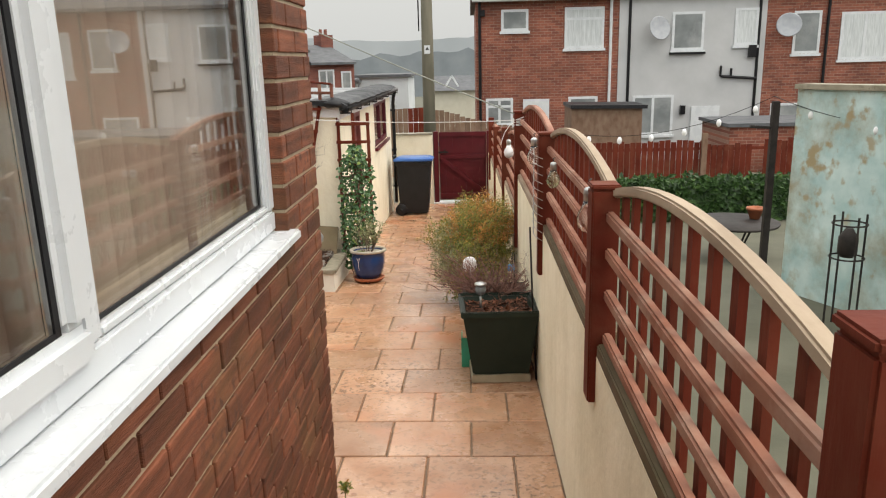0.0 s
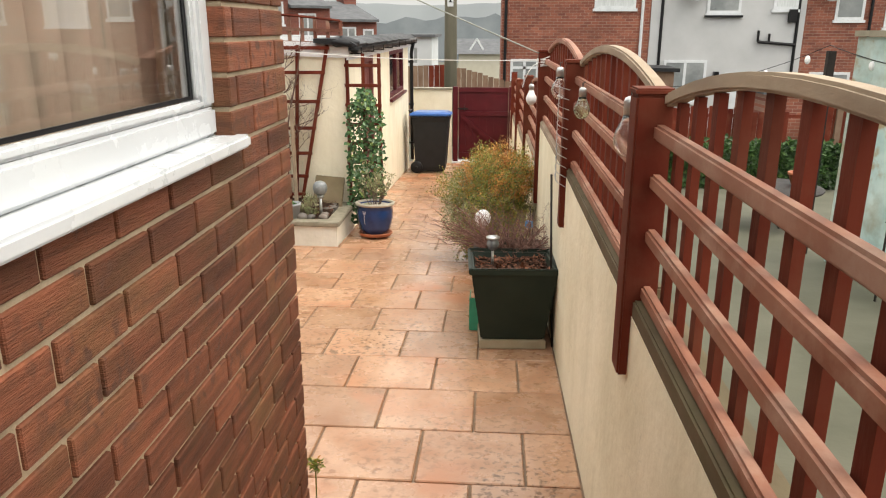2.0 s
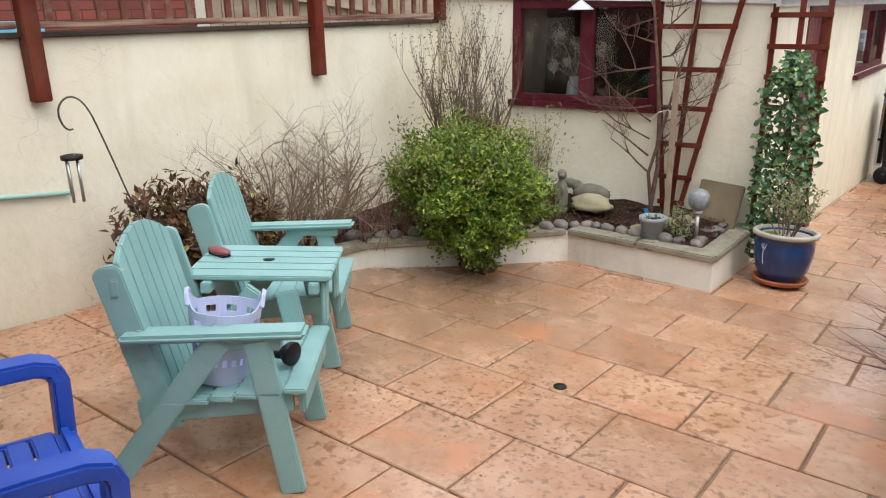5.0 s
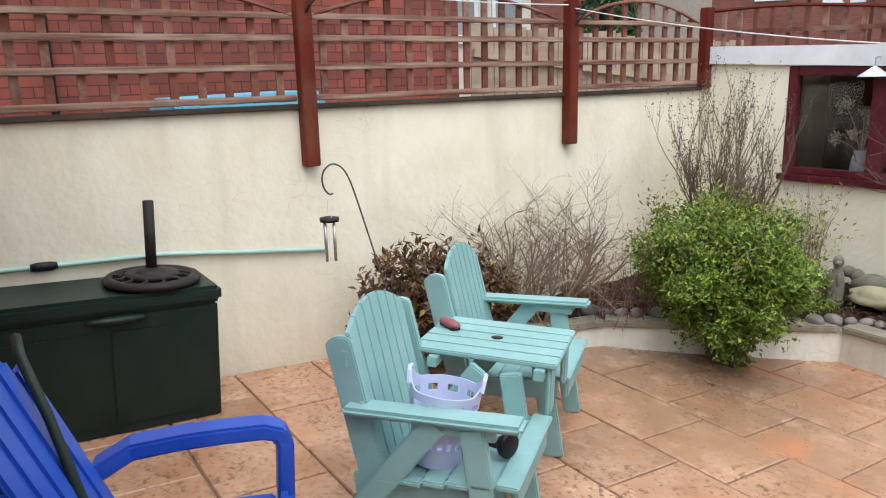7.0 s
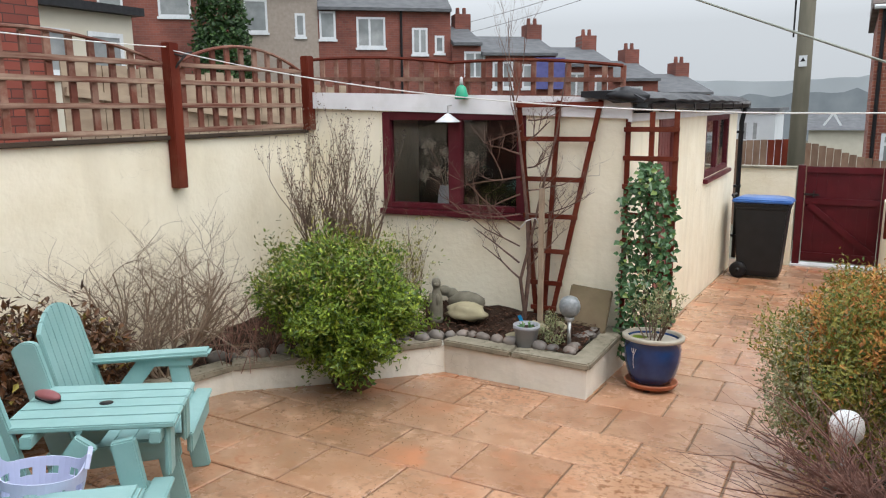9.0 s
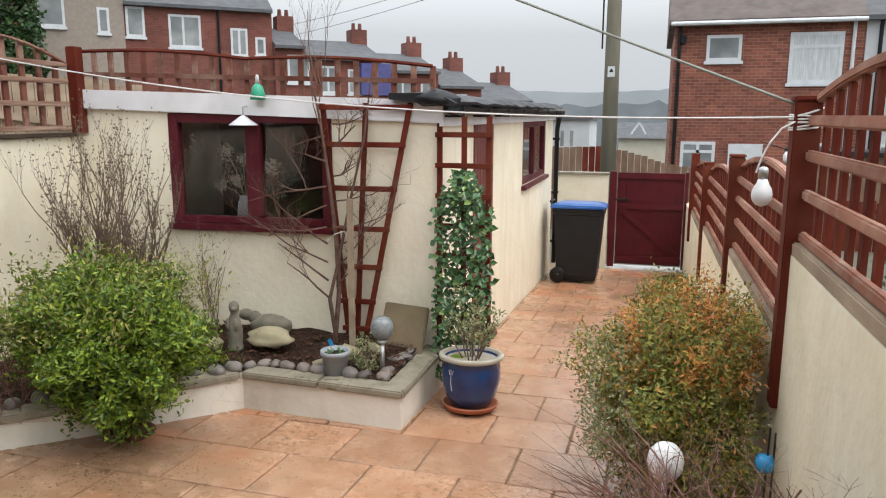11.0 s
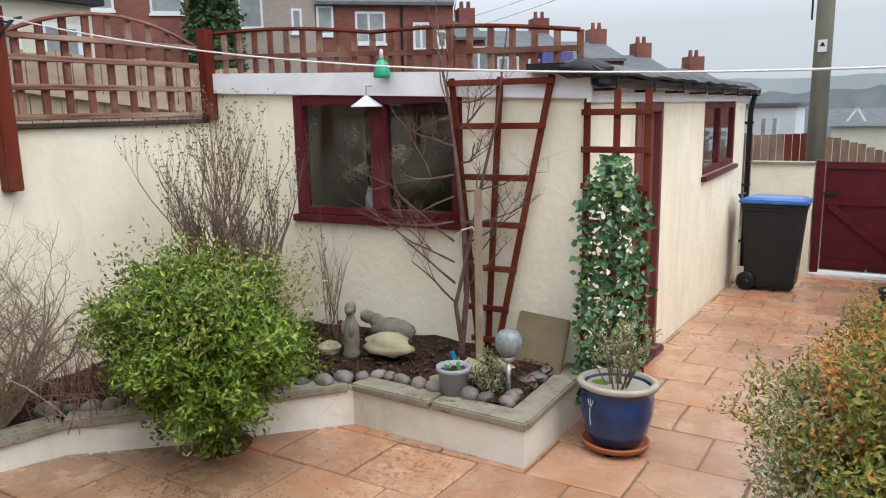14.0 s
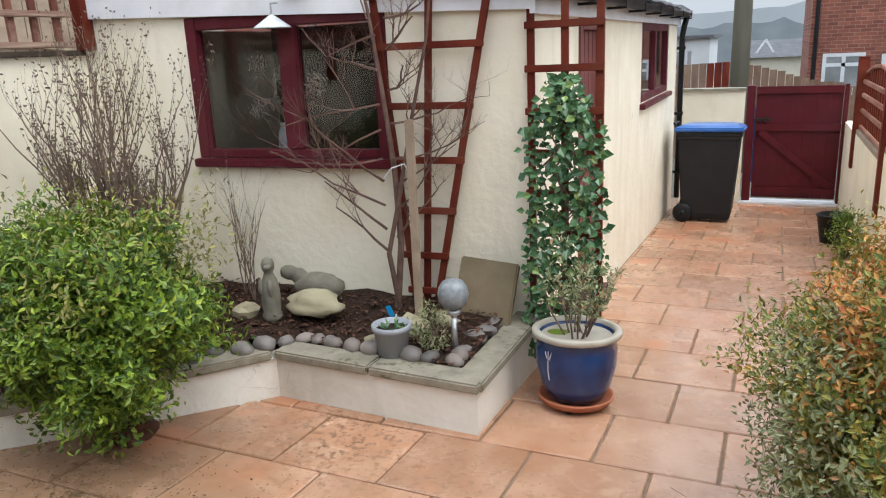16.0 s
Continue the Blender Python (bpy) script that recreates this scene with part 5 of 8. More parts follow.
for k in range(3):
    a = 2.1 * k + 0.5
    part("foot", Mesh().lathe([(0.026, 0.0), (0.03, 0.029)], 10, (0.12 * math.cos(a), 0.12 * math.sin(a), 0)), M_IRON, pot)
part("soil", Mesh().lathe([(0.0, 0.385), (0.192, 0.38), (0.19, 0.37)], 24), M_SOIL, pot)
motif = Mesh()
ma = radians(-118)
for k, (z0, z1, dd) in enumerate(((0.19, 0.30, 0.0), (0.29, 0.345, 0.10), (0.29, 0.345, -0.10), (0.29, 0.35, 0.0))):
    r0, r1 = 0.205 + 0.01 * (z0 - 0.19) * 3, 0.216
    motif.tube([(r0 * math.cos(ma), r0 * math.sin(ma), z0), (r1 * math.cos(ma + dd * 0.6), r1 * math.sin(ma + dd * 0.6), (z0 + z1) / 2), (r1 * math.cos(ma + dd), r1 * math.sin(ma + dd), z1)], 0.0025, 4)
part("motif", motif, M_FASCIA, pot, "white painted tulip")
pot.scale = (0.88, 0.88, 0.88)
rng = random.Random(51)
pp = thing("potted_shrub", (-0.80, 10.55, fz(10.55) + 0.335), "twiggy half-bare shrub growing in the blue pot", "shrub")
m, lv = Mesh(), Mesh()
for k in range(15):
    a = rng.uniform(0, 6.28)
    tips = twigs(m, rng, (0.04 * math.cos(a), 0.04 * math.sin(a), -0.01), (0.5 * math.cos(a), 0.5 * math.sin(a), 1), rng.uniform(0.16, 0.26), 0.006, 2, 0.5, 3, 0.25, 4, 0.14)
    for p in tips:
        for q in range(3):
            leaf(lv, p + rand_dir(rng) * 0.012, rand_dir(rng) + Vector((0, 0, 0.4)), rand_dir(rng), 0.03, 0.013)
stuff(part("twig_growth", m, M_BARK, pp))
part("foliage", lv, M_LEAFVAR, pp)
part("moss", Mesh().blob((-0.09, 0.02, 0.0), (0.07, 0.06, 0.02), rng), M_LEAFG, pp, smooth=True)

# ---- things in the raised bed ----
rng = random.Random(52)
gp = thing("small_pot", (-1.60, 10.24, 0.015), "small grey plastic plant pot standing on the coping", "plant pot")
part("pot", Mesh().lathe([(0.062, 0.0), (0.068, 0.0), (0.085, 0.125), (0.094, 0.127), (0.094, 0.152), (0.082, 0.152), (0.078, 0.11)], 24), M_GREYPOT, gp, smooth=True)
part("soil", Mesh().lathe([(0.0, 0.128), (0.081, 0.125), (0.08, 0.12)], 18), M_SOIL, gp)
lv = Mesh()
for k in range(26):
    leaf(lv, Vector((rng.uniform(-0.05, 0.05), rng.uniform(-0.05, 0.05), 0.13)), rand_dir(rng) + Vector((0, 0, 0.5)), rand_dir(rng), 0.04, 0.02)
part("foliage", lv, M_LEAFIVY, gp)
sl = thing("solar_light", (-1.33, 10.36, 0.0), "solar light with a crackled glass ball on a steel stem", "garden light")
part("stem", Mesh().lathe([(0.014, -0.02), (0.014, 0.20)], 12), M_STEEL, sl, "brushed steel stem", smooth=True)
part("collar", Mesh().lathe([(0.02, 0.195), (0.034, 0.205), (0.034, 0.222), (0.02, 0.23)], 16), M_STEEL, sl, smooth=True)
part("globe", Mesh().lathe([(0.02, 0.225), (0.05, 0.24), (0.068, 0.268), (0.074, 0.30), (0.068, 0.332), (0.05, 0.36), (0.02, 0.373)], 24), M_SILVER, sl, "crackled silver ball", smooth=True)
sb = thing("stone_slab", (-1.345, 10.76, 0.01), "square brown stone slab leaning on the outhouse wall", "stone")
part("slab", Mesh().box((-0.17, -0.02, 0.0), (0.15, 0.02, 0.33), Matrix.Rotation(radians(-20), 4, "X") @ Matrix.Rotation(radians(4), 4, "Y")), M_SLATE, sb, bevel=0.008)
ro = thing("rock", (-2.20, 10.50, 0.075), "angular pale yellowish rockery stone", "stone")
part("stone", Mesh().blob((0, 0, 0.04), (0.175, 0.095, 0.062), rng, 0.5, 8, 13), M_ROCK, ro, smooth=True)
for x, y, r in ((-2.62, 10.45, 0.07), (-1.62, 10.5, 0.08), (-1.5, 10.62, 0.07), (-1.72, 10.3, 0.05)):
    ro = thing("rock", (x, y, 0.01), "small rough stone half sunk in the soil", "stone")
    part("stone", Mesh().blob((0, 0, r * 0.5), (r * 1.2, r, r * 0.8), rng, 0.4, 5, 8), M_ROCK, ro)
me = thing("meerkat_statue", (-2.42, 10.42, 0.03), "upright weathered stone animal ornament", "statue")
part("figure", Mesh().lathe([(0.05, 0.0), (0.055, 0.03), (0.046, 0.05), (0.052, 0.10), (0.05, 0.17), (0.042, 0.22), (0.028, 0.255), (0.024, 0.27), (0.034, 0.29), (0.036, 0.315), (0.026, 0.34), (0.008, 0.35)], 16).blob((0.02, -0.03, 0.305), (0.018, 0.03, 0.016), rng, 0.1, 5, 8).blob((-0.03, -0.035, 0.19), (0.016, 0.02, 0.05), rng, 0.1, 5, 8).blob((0.03, -0.035, 0.19), (0.016, 0.02, 0.05), rng, 0.1, 5, 8), M_STATUE, me, smooth=True)
sh = thing("sheep_statue", (-2.33, 10.72, -0.03), "weathered stone lamb ornament lying in the bed", "statue")
sh.scale = (0.85, 0.85, 0.85)
part("figure", Mesh().blob((0.02, 0, 0.19), (0.19, 0.09, 0.105), rng, 0.12, 8, 14).blob((-0.20, -0.01, 0.275), (0.075, 0.05, 0.05), rng, 0.1, 6, 10).blob((-0.13, 0, 0.25), (0.07, 0.05, 0.06), rng, 0.1, 6, 10).lathe([(0.03, 0), (0.028, 0.12)], 8, (-0.1, -0.03, 0)).lathe([(0.03, 0), (0.028, 0.12)], 8, (0.13, -0.03, 0)).lathe([(0.03, 0), (0.028, 0.12)], 8, (0.13, 0.04, 0)).lathe([(0.03, 0), (0.028, 0.12)], 8, (-0.1, 0.04, 0)), M_STATUE, sh, smooth=True)
lb = thing("plant_label", (-1.74, 10.55, 0.03), "small blue and white plant label on a stick", "label")
part("card", Mesh().box((-0.014, -0.002, 0.05), (0.014, 0.002, 0.11), Matrix.Rotation(radians(-25), 4, "Y")), M_CYAN, lb)
part("stick", Mesh().box((-0.004, -0.003, -0.03), (0.004, 0.003, 0.06)), M_PVC, lb)
hb = shrub("heather_clump", (-1.45, 10.36, 0.0), "small olive heather clump in the bed", M_LEAFVAR, (0, 0, 0.10), (0.10, 0.08, 0.13), 90, 7, 0.02, 0.007, 71, clump_r=0.04, stems=12)

# ---- paired garden seat with a table between ----
seat = thing("companion_seat", (-2.01, 7.44, fz(7.44)), "duck-egg blue painted wooden twin seat with a table between", "garden seat", 38.5, on_floor=True)
# local x runs forward, y along the front


def chair(side):
    """One half of the seat; side is -1 or 1, its outer edge lies at 0.81 * side."""
    yi, yo = 0.21 * side, 0.81 * side
    lo, hi = min(yi, yo), max(yi, yo)
    for y, top in ((yo - 0.02 * side, 0.575), (yi + 0.05 * side, 0.57)):
        part("front_leg", Mesh().beam((0.03, y, 0.0), (-0.08, y, top), 0.04, 0.085, (1, 0, 0)), M_TEAL, seat, bevel=0.006)
        part("back_leg", Mesh().beam((-0.62, y, 0.0), (-0.20, y, top), 0.038, 0.085, (1, 0, 0)), M_TEAL, seat, bevel=0.006)
        part("side_rail", Mesh().beam((0.03, y - 0.038 * side, 0.345), (-0.50, y - 0.038 * side, 0.29), 0.034, 0.09), M_TEAL, seat, bevel=0.005)
    for y in (yo - 0.055 * side, yi + 0.012 * side):
        post = Mesh()
        for k in range(9):
            a = math.pi * k / 8
            post.v += [(0.05 * math.cos(a), -0.018, 0.58 + 0.03 * math.sin(a)), (0.05 * math.cos(a), 0.018, 0.58 + 0.03 * math.sin(a))]
        post.v += [(-0.05, -0.018, 0.0), (-0.05, 0.018, 0.0), (0.05, -0.018, 0.0), (0.05, 0.018, 0.0)]
        post.f = [(2 * k, 2 * k + 1, 2 * k + 3, 2 * k + 2) for k in range(10)] + [(20, 21, 1, 0), tuple(range(0, 22, 2))[::-1], tuple(range(1, 23, 2))]
        tilt = Matrix.Translation((-0.40, y, 0.225)) @ Matrix.Rotation(radians(-16), 4, "Y")
        post.v = [tuple(tilt @ Vector(p)) for p in post.v]
        part("back_post", post, M_TEAL, seat, bevel=0.005)
    y = yo - 0.035 * side
    part("armrest", Mesh().box((-0.50, y - 0.055, 0.581), (0.115, y + 0.055, 0.611), Matrix.Rotation(radians(-2.6), 4, "Y")), M_TEAL, seat, bevel=0.012)
    part("arm_support", Mesh().box((-0.22, y - 0.02, 0.535), (0.0, y + 0.02, 0.578)), M_TEAL, seat, bevel=0.004)
    part("bolt", Mesh().lathe([(0.0, 0.0), (0.008, 0.0), (0.008, 0.006), (0.0, 0.008)], 8, (-0.47, y, 0.589)), M_STEEL, seat)
    for k in range(6):
        x0 = 0.085 - k * 0.083
        z = 0.402 - 0.011 * k
        part("seat_slat", Mesh().box((x0 - 0.077, lo, z - 0.02), (x0, hi, z)), M_TEAL, seat, bevel=0.005)
    part("front_board", Mesh().box((0.05, lo + 0.045, 0.29), (0.075, hi - 0.045, 0.381)), M_TEAL, seat, bevel=0.008)
    n = 7
    w = (hi - lo - 0.12) / n
    for k in range(n):
        y0 = lo + (0.045 if side < 0 else 0.075) + k * w
        arch = [0.575 - 0.085 * q * q for q in (k / n * 2 - 1, (k + 1) / n * 2 - 1)]
        ya, yb = y0 + 0.0025, y0 + w - 0.0025
        b = Mesh().box((-0.010, ya, 0.0), (0.010, yb, 1.0))
        b.v = [(p[0], p[1], p[2] if p[2] < 0.5 else arch[0 if p[1] < (ya + yb) / 2 else 1]) for p in b.v]
        lean = Matrix.Translation((-0.405, 0, 0.35)) @ Matrix.Rotation(radians(-15), 4, "Y")
        b.v = [tuple(lean @ Vector(p)) for p in b.v]
        part("back_slat", b, M_TEAL, seat, bevel=0.003)
    for zz, xx in ((0.46, -0.450), (0.74, -0.525)):
        part("back_rail", Mesh().box((xx - 0.025, lo + 0.03, zz - 0.03), (xx + 0.002, hi - 0.03, zz + 0.03)), M_TEAL, seat, bevel=0.004)


chair(-1)
chair(1)
for k in range(5):
    y0 = -0.238 + k * 0.0955
    part("table_board", Mesh().box((-0.50, y0, 0.598), (0.095, y0 + 0.0925, 0.620)), M_TEAL, seat, bevel=0.005)
for x in (-0.40, 0.03):
    part("table_bearer", Mesh().box((x - 0.02, -0.27, 0.553), (x + 0.02, 0.27, 0.597)), M_TEAL, seat, bevel=0.004)
for s_ in (-1, 1):
    part("table_apron", Mesh().box((0.052, s_ * 0.17 - 0.045, 0.40), (0.074, s_ * 0.17 + 0.045, 0.597)), M_TEAL, seat, bevel=0.008)
# black disc laid on the boards, painting the dark inside of a hole
part("parasol_hole_disc", Mesh().lathe([(0.0, 0.6205), (0.026, 0.6205), (0.026, 0.6215), (0.0, 0.622)], 16, (-0.20, 0.0, 0)), M_BLACKPL, seat, smooth=True)
ns = thing("brush", (0, 0, 0), "dull red scrubbing brush lying on the table", "brush")
ns.matrix_basis = seat.matrix_basis @ pose(-0.43, 0.06, 0.6205, 0, 0, -42)
part("handle", Mesh().blob((0, 0, 0.020), (0.075, 0.032, 0.018), random.Random(1), 0.05, 7, 12), M_REDDISH, ns, smooth=True)
part("bristles", Mesh().prism([(-0.055, -0.02), (0.055, -0.02), (0.055, 0.02), (-0.055, 0.02)], 0.0, 0.012), M_FELT, ns)

# laundry basket, bottle on the seat
lbk = thing("laundry_basket", (0, 0, 0), "lilac plastic laundry basket with slotted sides", "basket")
lbk.matrix_basis = seat.matrix_basis @ pose(-0.24, -0.645, 0.368, 0, 5, 12)
bk = Mesh()
N, rows_z = 40, [0.0, 0.03, 0.075, 0.10, 0.145, 0.17, 0.215, 0.24, 0.27]


def ring(z, inner=False):
    r = 0.078 + 0.12 * z - (0.004 if inner else 0)
    return [(1.15 * r * math.cos(2 * math.pi * j / N), r * math.sin(2 * math.pi * j / N)) for j in range(N)]


for z in rows_z:
    for inner in (False, True):
        for j, (x, y) in enumerate(ring(z, inner)):
            bump = 0.045 * max(0.0, math.cos(4 * math.pi * j / N)) ** 2 if z == rows_z[-1] else 0.0
            bk.v.append((x, y, z + bump))
vid = lambda i, s, j: (i * 2 + s) * N + j % N
for i in range(len(rows_z) - 1):
    for j in range(N):
        hole = (i in (2, 4) and j % 2 == 0) or (i == 6 and j % 4 in (0, 1) and 2 < j % 20 < 18)
        if hole:
            bk.f += [(vid(i, 0, j), vid(i, 1, j), vid(i, 1, j + 1), vid(i, 0, j + 1)), (vid(i + 1, 0, j + 1), vid(i + 1, 1, j + 1), vid(i + 1, 1, j), vid(i + 1, 0, j)),
                     (vid(i, 0, j), vid(i + 1, 0, j), vid(i + 1, 1, j), vid(i, 1, j)), (vid(i, 1, j + 1), vid(i + 1, 1, j + 1), vid(i + 1, 0, j + 1), vid(i, 0, j + 1))]
        else:
            bk.f += [(vid(i, 0, j), vid(i, 0, j + 1), vid(i + 1, 0, j + 1), vid(i + 1, 0, j)), (vid(i, 1, j), vid(i + 1, 1, j), vid(i + 1, 1, j + 1), vid(i, 1, j + 1))]
for j in range(N):
    bk.f.append((vid(len(rows_z) - 1, 0, j), vid(len(rows_z) - 1, 0, j + 1), vid(len(rows_z) - 1, 1, j + 1), vid(len(rows_z) - 1, 1, j)))
part("basket_shell", bk, M_BASKET, lbk, smooth=False)
part("base", Mesh().add([(x, y, 0.004) for x, y in ring(0.0, True)], [tuple(range(N))]), M_BASKET, lbk)
for s in (-1, 1):
    hnd = Mesh().tube([(s * 0.124, -0.05, 0.285), (s * 0.128, -0.03, 0.32), (s * 0.130, 0.0, 0.328), (s * 0.128, 0.03, 0.32), (s * 0.124, 0.05, 0.285)], 0.008, 6)
    part("handle", hnd, M_BASKET, lbk)
prng = random.Random(3)
for k, mt in enumerate((M_LEAFG, M_REDDISH, M_POTBLUE, M_CYAN, M_GREENLAMP, M_WHITEBALL)):
    pg = thing("clothes_peg", (0, 0, 0), "coloured plastic clothes peg lying in the basket", "peg", group="pegs in the basket")
    pg.matrix_basis = lbk.matrix_basis @ pose(-0.05 + 0.02 * k, prng.uniform(-0.04, 0.04), 0.012, 0, 0, prng.uniform(0, 180))
    part("peg", Mesh().box((-0.04, -0.006, 0.0), (0.04, -0.001, 0.012)).box((-0.04, 0.001, 0.0), (0.04, 0.006, 0.012)), mt, pg)
tl = thing("hand_torch", (0, 0, 0), "black torch with a wide round head lying on the seat", "torch")
tl.matrix_basis = seat.matrix_basis @ pose(-0.01, -0.60, 0.400, 0, 0, 150)
part("head", Mesh().lathe([(0.02, -0.03), (0.043, 0.0), (0.045, 0.02), (0.04, 0.022)], 20).data("head", M_BLACKPL, True), M_BLACKPL, tl).matrix_basis = pose(0, 0, 0.044, 0, 90, 180)
part("body", Mesh().tube([(0.02, 0, 0.036), (0.15, 0.01, 0.026)], 0.02, 10), M_BLACKPL, tl, smooth=True)

# ---- blue plastic armchair ----
bc = thing("plastic_armchair", (-1.595, 6.075, fz(6.075)), "royal blue moulded plastic slatted garden armchair", "garden chair", -15.7, on_floor=True)
# local y runs forward
for k in range(5):
    c = k - 2
    top = 0.66 - 0.014 * c * c
    b = Mesh().box((c * 0.098 - 0.043, -0.011, 0.0), (c * 0.098 + 0.043, 0.011, top), Matrix.Translation((0, -0.34, 0.34)) @ Matrix.Rotation(radians(25), 4, "X"))
    part("back_slat", b, M_BLUECH, bc, bevel=0.009)
for z, y in ((0.42, -0.377), (0.72, -0.517)):
    part("back_rail", Mesh().box((-0.25, y - 0.03, z - 0.03), (0.25, y - 0.012, z + 0.03)), M_BLUECH, bc, bevel=0.006)
for k in range(6):
    y0 = 0.03 - k * 0.066
    part("seat_slat", Mesh().box((-0.27, y0 - 0.03, 0.365 - 0.006 * k), (0.27, y0 + 0.03, 0.385 - 0.006 * k)), M_BLUECH, bc, bevel=0.006)
part("seat_front", Mesh().box((-0.29, 0.065, 0.32), (0.29, 0.125, 0.39)), M_BLUECH, bc, bevel=0.02)
for s in (-1, 1):
    part("seat_side", Mesh().box((s * 0.285 - 0.015, -0.36, 0.31), (s * 0.285 + 0.015, 0.07, 0.375)), M_BLUECH, bc, bevel=0.008)
    arm = Mesh()
    path = [(s * 0.29, -0.44, 0.52), (s * 0.325, -0.34, 0.565), (s * 0.335, -0.2, 0.575), (s * 0.335, -0.08, 0.58), (s * 0.335, 0.04, 0.58), (s * 0.333, 0.09, 0.565), (s * 0.33, 0.105, 0.53), (s * 0.328, 0.105, 0.35), (s * 0.335, 0.125, 0.0)]
    for q in range(len(path)):
        p = Vector(path[q])
        d = (Vector(path[min(q + 1, len(path) - 1)]) - Vector(path[max(q - 1, 0)])).normalized()
        nn = Vector((1, 0, 0)).cross(d).normalized()
        wd, th = 0.047, 0.026
        arm.v += [tuple(p + Vector((wd, 0, 0)) + nn * th), tuple(p - Vector((wd, 0, 0)) + nn * th), tuple(p - Vector((wd, 0, 0)) - nn * th), tuple(p + Vector((wd, 0, 0)) - nn * th)]
    for q in range(len(path) - 1):
        for j in range(4):
            a, b = q * 4 + j, q * 4 + (j + 1) % 4
            arm.f.append((a, b, b + 4, a + 4))
    e = (len(path) - 1) * 4
    arm.f += [(0, 3, 2, 1), (e, e + 1, e + 2, e + 3)]
    part("arm", arm, M_BLUECH, bc, bevel=0.009)
    part("back_leg", Mesh().beam((s * 0.27, -0.34, 0.36), (s * 0.29, -0.50, 0.0), 0.05, 0.05), M_BLUECH, bc, bevel=0.01)
hs = thing("garden_hose", (-1.87, 5.60, 0.35), "dark green ribbed hose draped over the blue chair", "hose")
part("hose", Mesh().tube([(-0.14, 0.02, 0.62), (-0.03, 0.02, 0.60), (0.06, 0.06, 0.45), (0.12, 0.10, 0.25), (0.17, 0.14, 0.05), (0.2, 0.1, -0.25), (0.2, 0.05, -0.33)], 0.014, 8), M_GREENPL, hs, smooth=True)

# ---- storage box, parasol base, wind chime ----
bx = thing("storage_box", (-3.575, 5.75, fz(5.9)), "dark green plastic garden storage box against the wall", "storage box", on_floor=True)
part("body", Mesh().prism([(-0.225, -0.75), (0.20, -0.75), (0.21, 0.745), (-0.225, 0.745)], 0.0, 0.60), M_BOXGREEN, bx, bevel=0.012)
part("lid", Mesh().box((-0.235, -0.77, 0.602), (0.225, 0.765, 0.685)), M_BOXGREEN, bx, bevel=0.02)
part("handle", Mesh().blob((0.215, 0.28, 0.575), (0.035, 0.14, 0.022), random.Random(2), 0.04, 6, 12), M_BOXGREEN, bx, smooth=True)
for y in (-0.45, 0.0, 0.45):
    part("panel", Mesh().box((0.206, y - 0.2, 0.06), (0.216, y + 0.2, 0.52)), M_BOXGREEN, bx, bevel=0.004)
pb = thing("parasol_base", (-3.56, 6.27, fz(5.9) + 0.687 - 0.022), "ornate round brown cast iron parasol base on the box", "parasol base", on_floor=True)
part("base_ring", Mesh().lathe([(0.19, 0.0), (0.225, 0.0), (0.23, 0.018), (0.205, 0.038), (0.185, 0.034), (0.18, 0.01)], 32), M_IRON, pb, smooth=True)
part("inner_ring", Mesh().lathe([(0.10, 0.02), (0.125, 0.02), (0.125, 0.045), (0.10, 0.048)], 24), M_IRON, pb, smooth=True)
for k in range(12):
    a = 2 * math.pi * k / 12
    part("scroll", Mesh().tube([(0.115 * math.cos(a), 0.115 * math.sin(a), 0.035), (0.15 * math.cos(a + 0.18), 0.15 * math.sin(a + 0.18), 0.03), (0.195 * math.cos(a), 0.195 * math.sin(a), 0.022)], 0.009, 6), M_IRON, pb)
part("hub", Mesh().lathe([(0.035, 0.0), (0.12, 0.02), (0.06, 0.06), (0.034, 0.075), (0.034, 0.0)], 20), M_IRON, pb, smooth=True)
part("tube", Mesh().lathe([(0.026, 0.02), (0.026, 0.40), (0.021, 0.40), (0.021, 0.05)], 16), M_IRON, pb, smooth=True)
pi = thing("wall_hose", (-3.875, 5.0, 0.7), "thin mint green hose clipped along the garden wall", "hose")
part("hose", Mesh().tube([(0.014, -0.6, 0.075), (0.014, 0.5, 0.066), (0.014, 0.62, 0.062), (0.014, 1.4, 0.03), (0.014, 2.34, -0.085)], 0.0125, 8), M_PIPE, pi, smooth=True)
part("connector", Mesh().tube([(0.014, 0.77, 0.055), (0.014, 0.80, 0.055), (0.014, 0.86, 0.052), (0.014, 0.89, 0.052)], [0.018, 0.024, 0.024, 0.018], 10), M_BLACKPL, pi, "black hose connector", smooth=True)
def rounded(pts, times=2):
    """Cuts the corners of a line of points."""
    pts = [Vector(p) for p in pts]
    for _ in range(times):
        out = [pts[0]]
        for p, q in zip(pts, pts[1:]):
            out += [p.lerp(q, 0.25), p.lerp(q, 0.75)]
        pts = out + [pts[-1]]
    return pts


hk = thing("shepherd_hook", (-3.36, 7.62, -0.02), "thin black iron hook pole leaning by the wall", "hook")
part("pole", Mesh().tube(rounded([(0, 0, -0.02), (0.02, -0.18, 0.55), (0.035, -0.34, 1.08), (0.037, -0.38, 1.17), (0.035, -0.42, 1.21), (0.033, -0.465, 1.215), (0.03, -0.505, 1.18), (0.03, -0.515, 1.13), (0.03, -0.50, 1.08), (0.03, -0.475, 1.055), (0.03, -0.455, 1.06)]), 0.0048, 6), M_HOOK, hk, smooth=True)
ch = thing("wind_chime", (-3.33, 7.135, 0.68), "wind chime with steel tubes hanging from the hook", "wind chime")
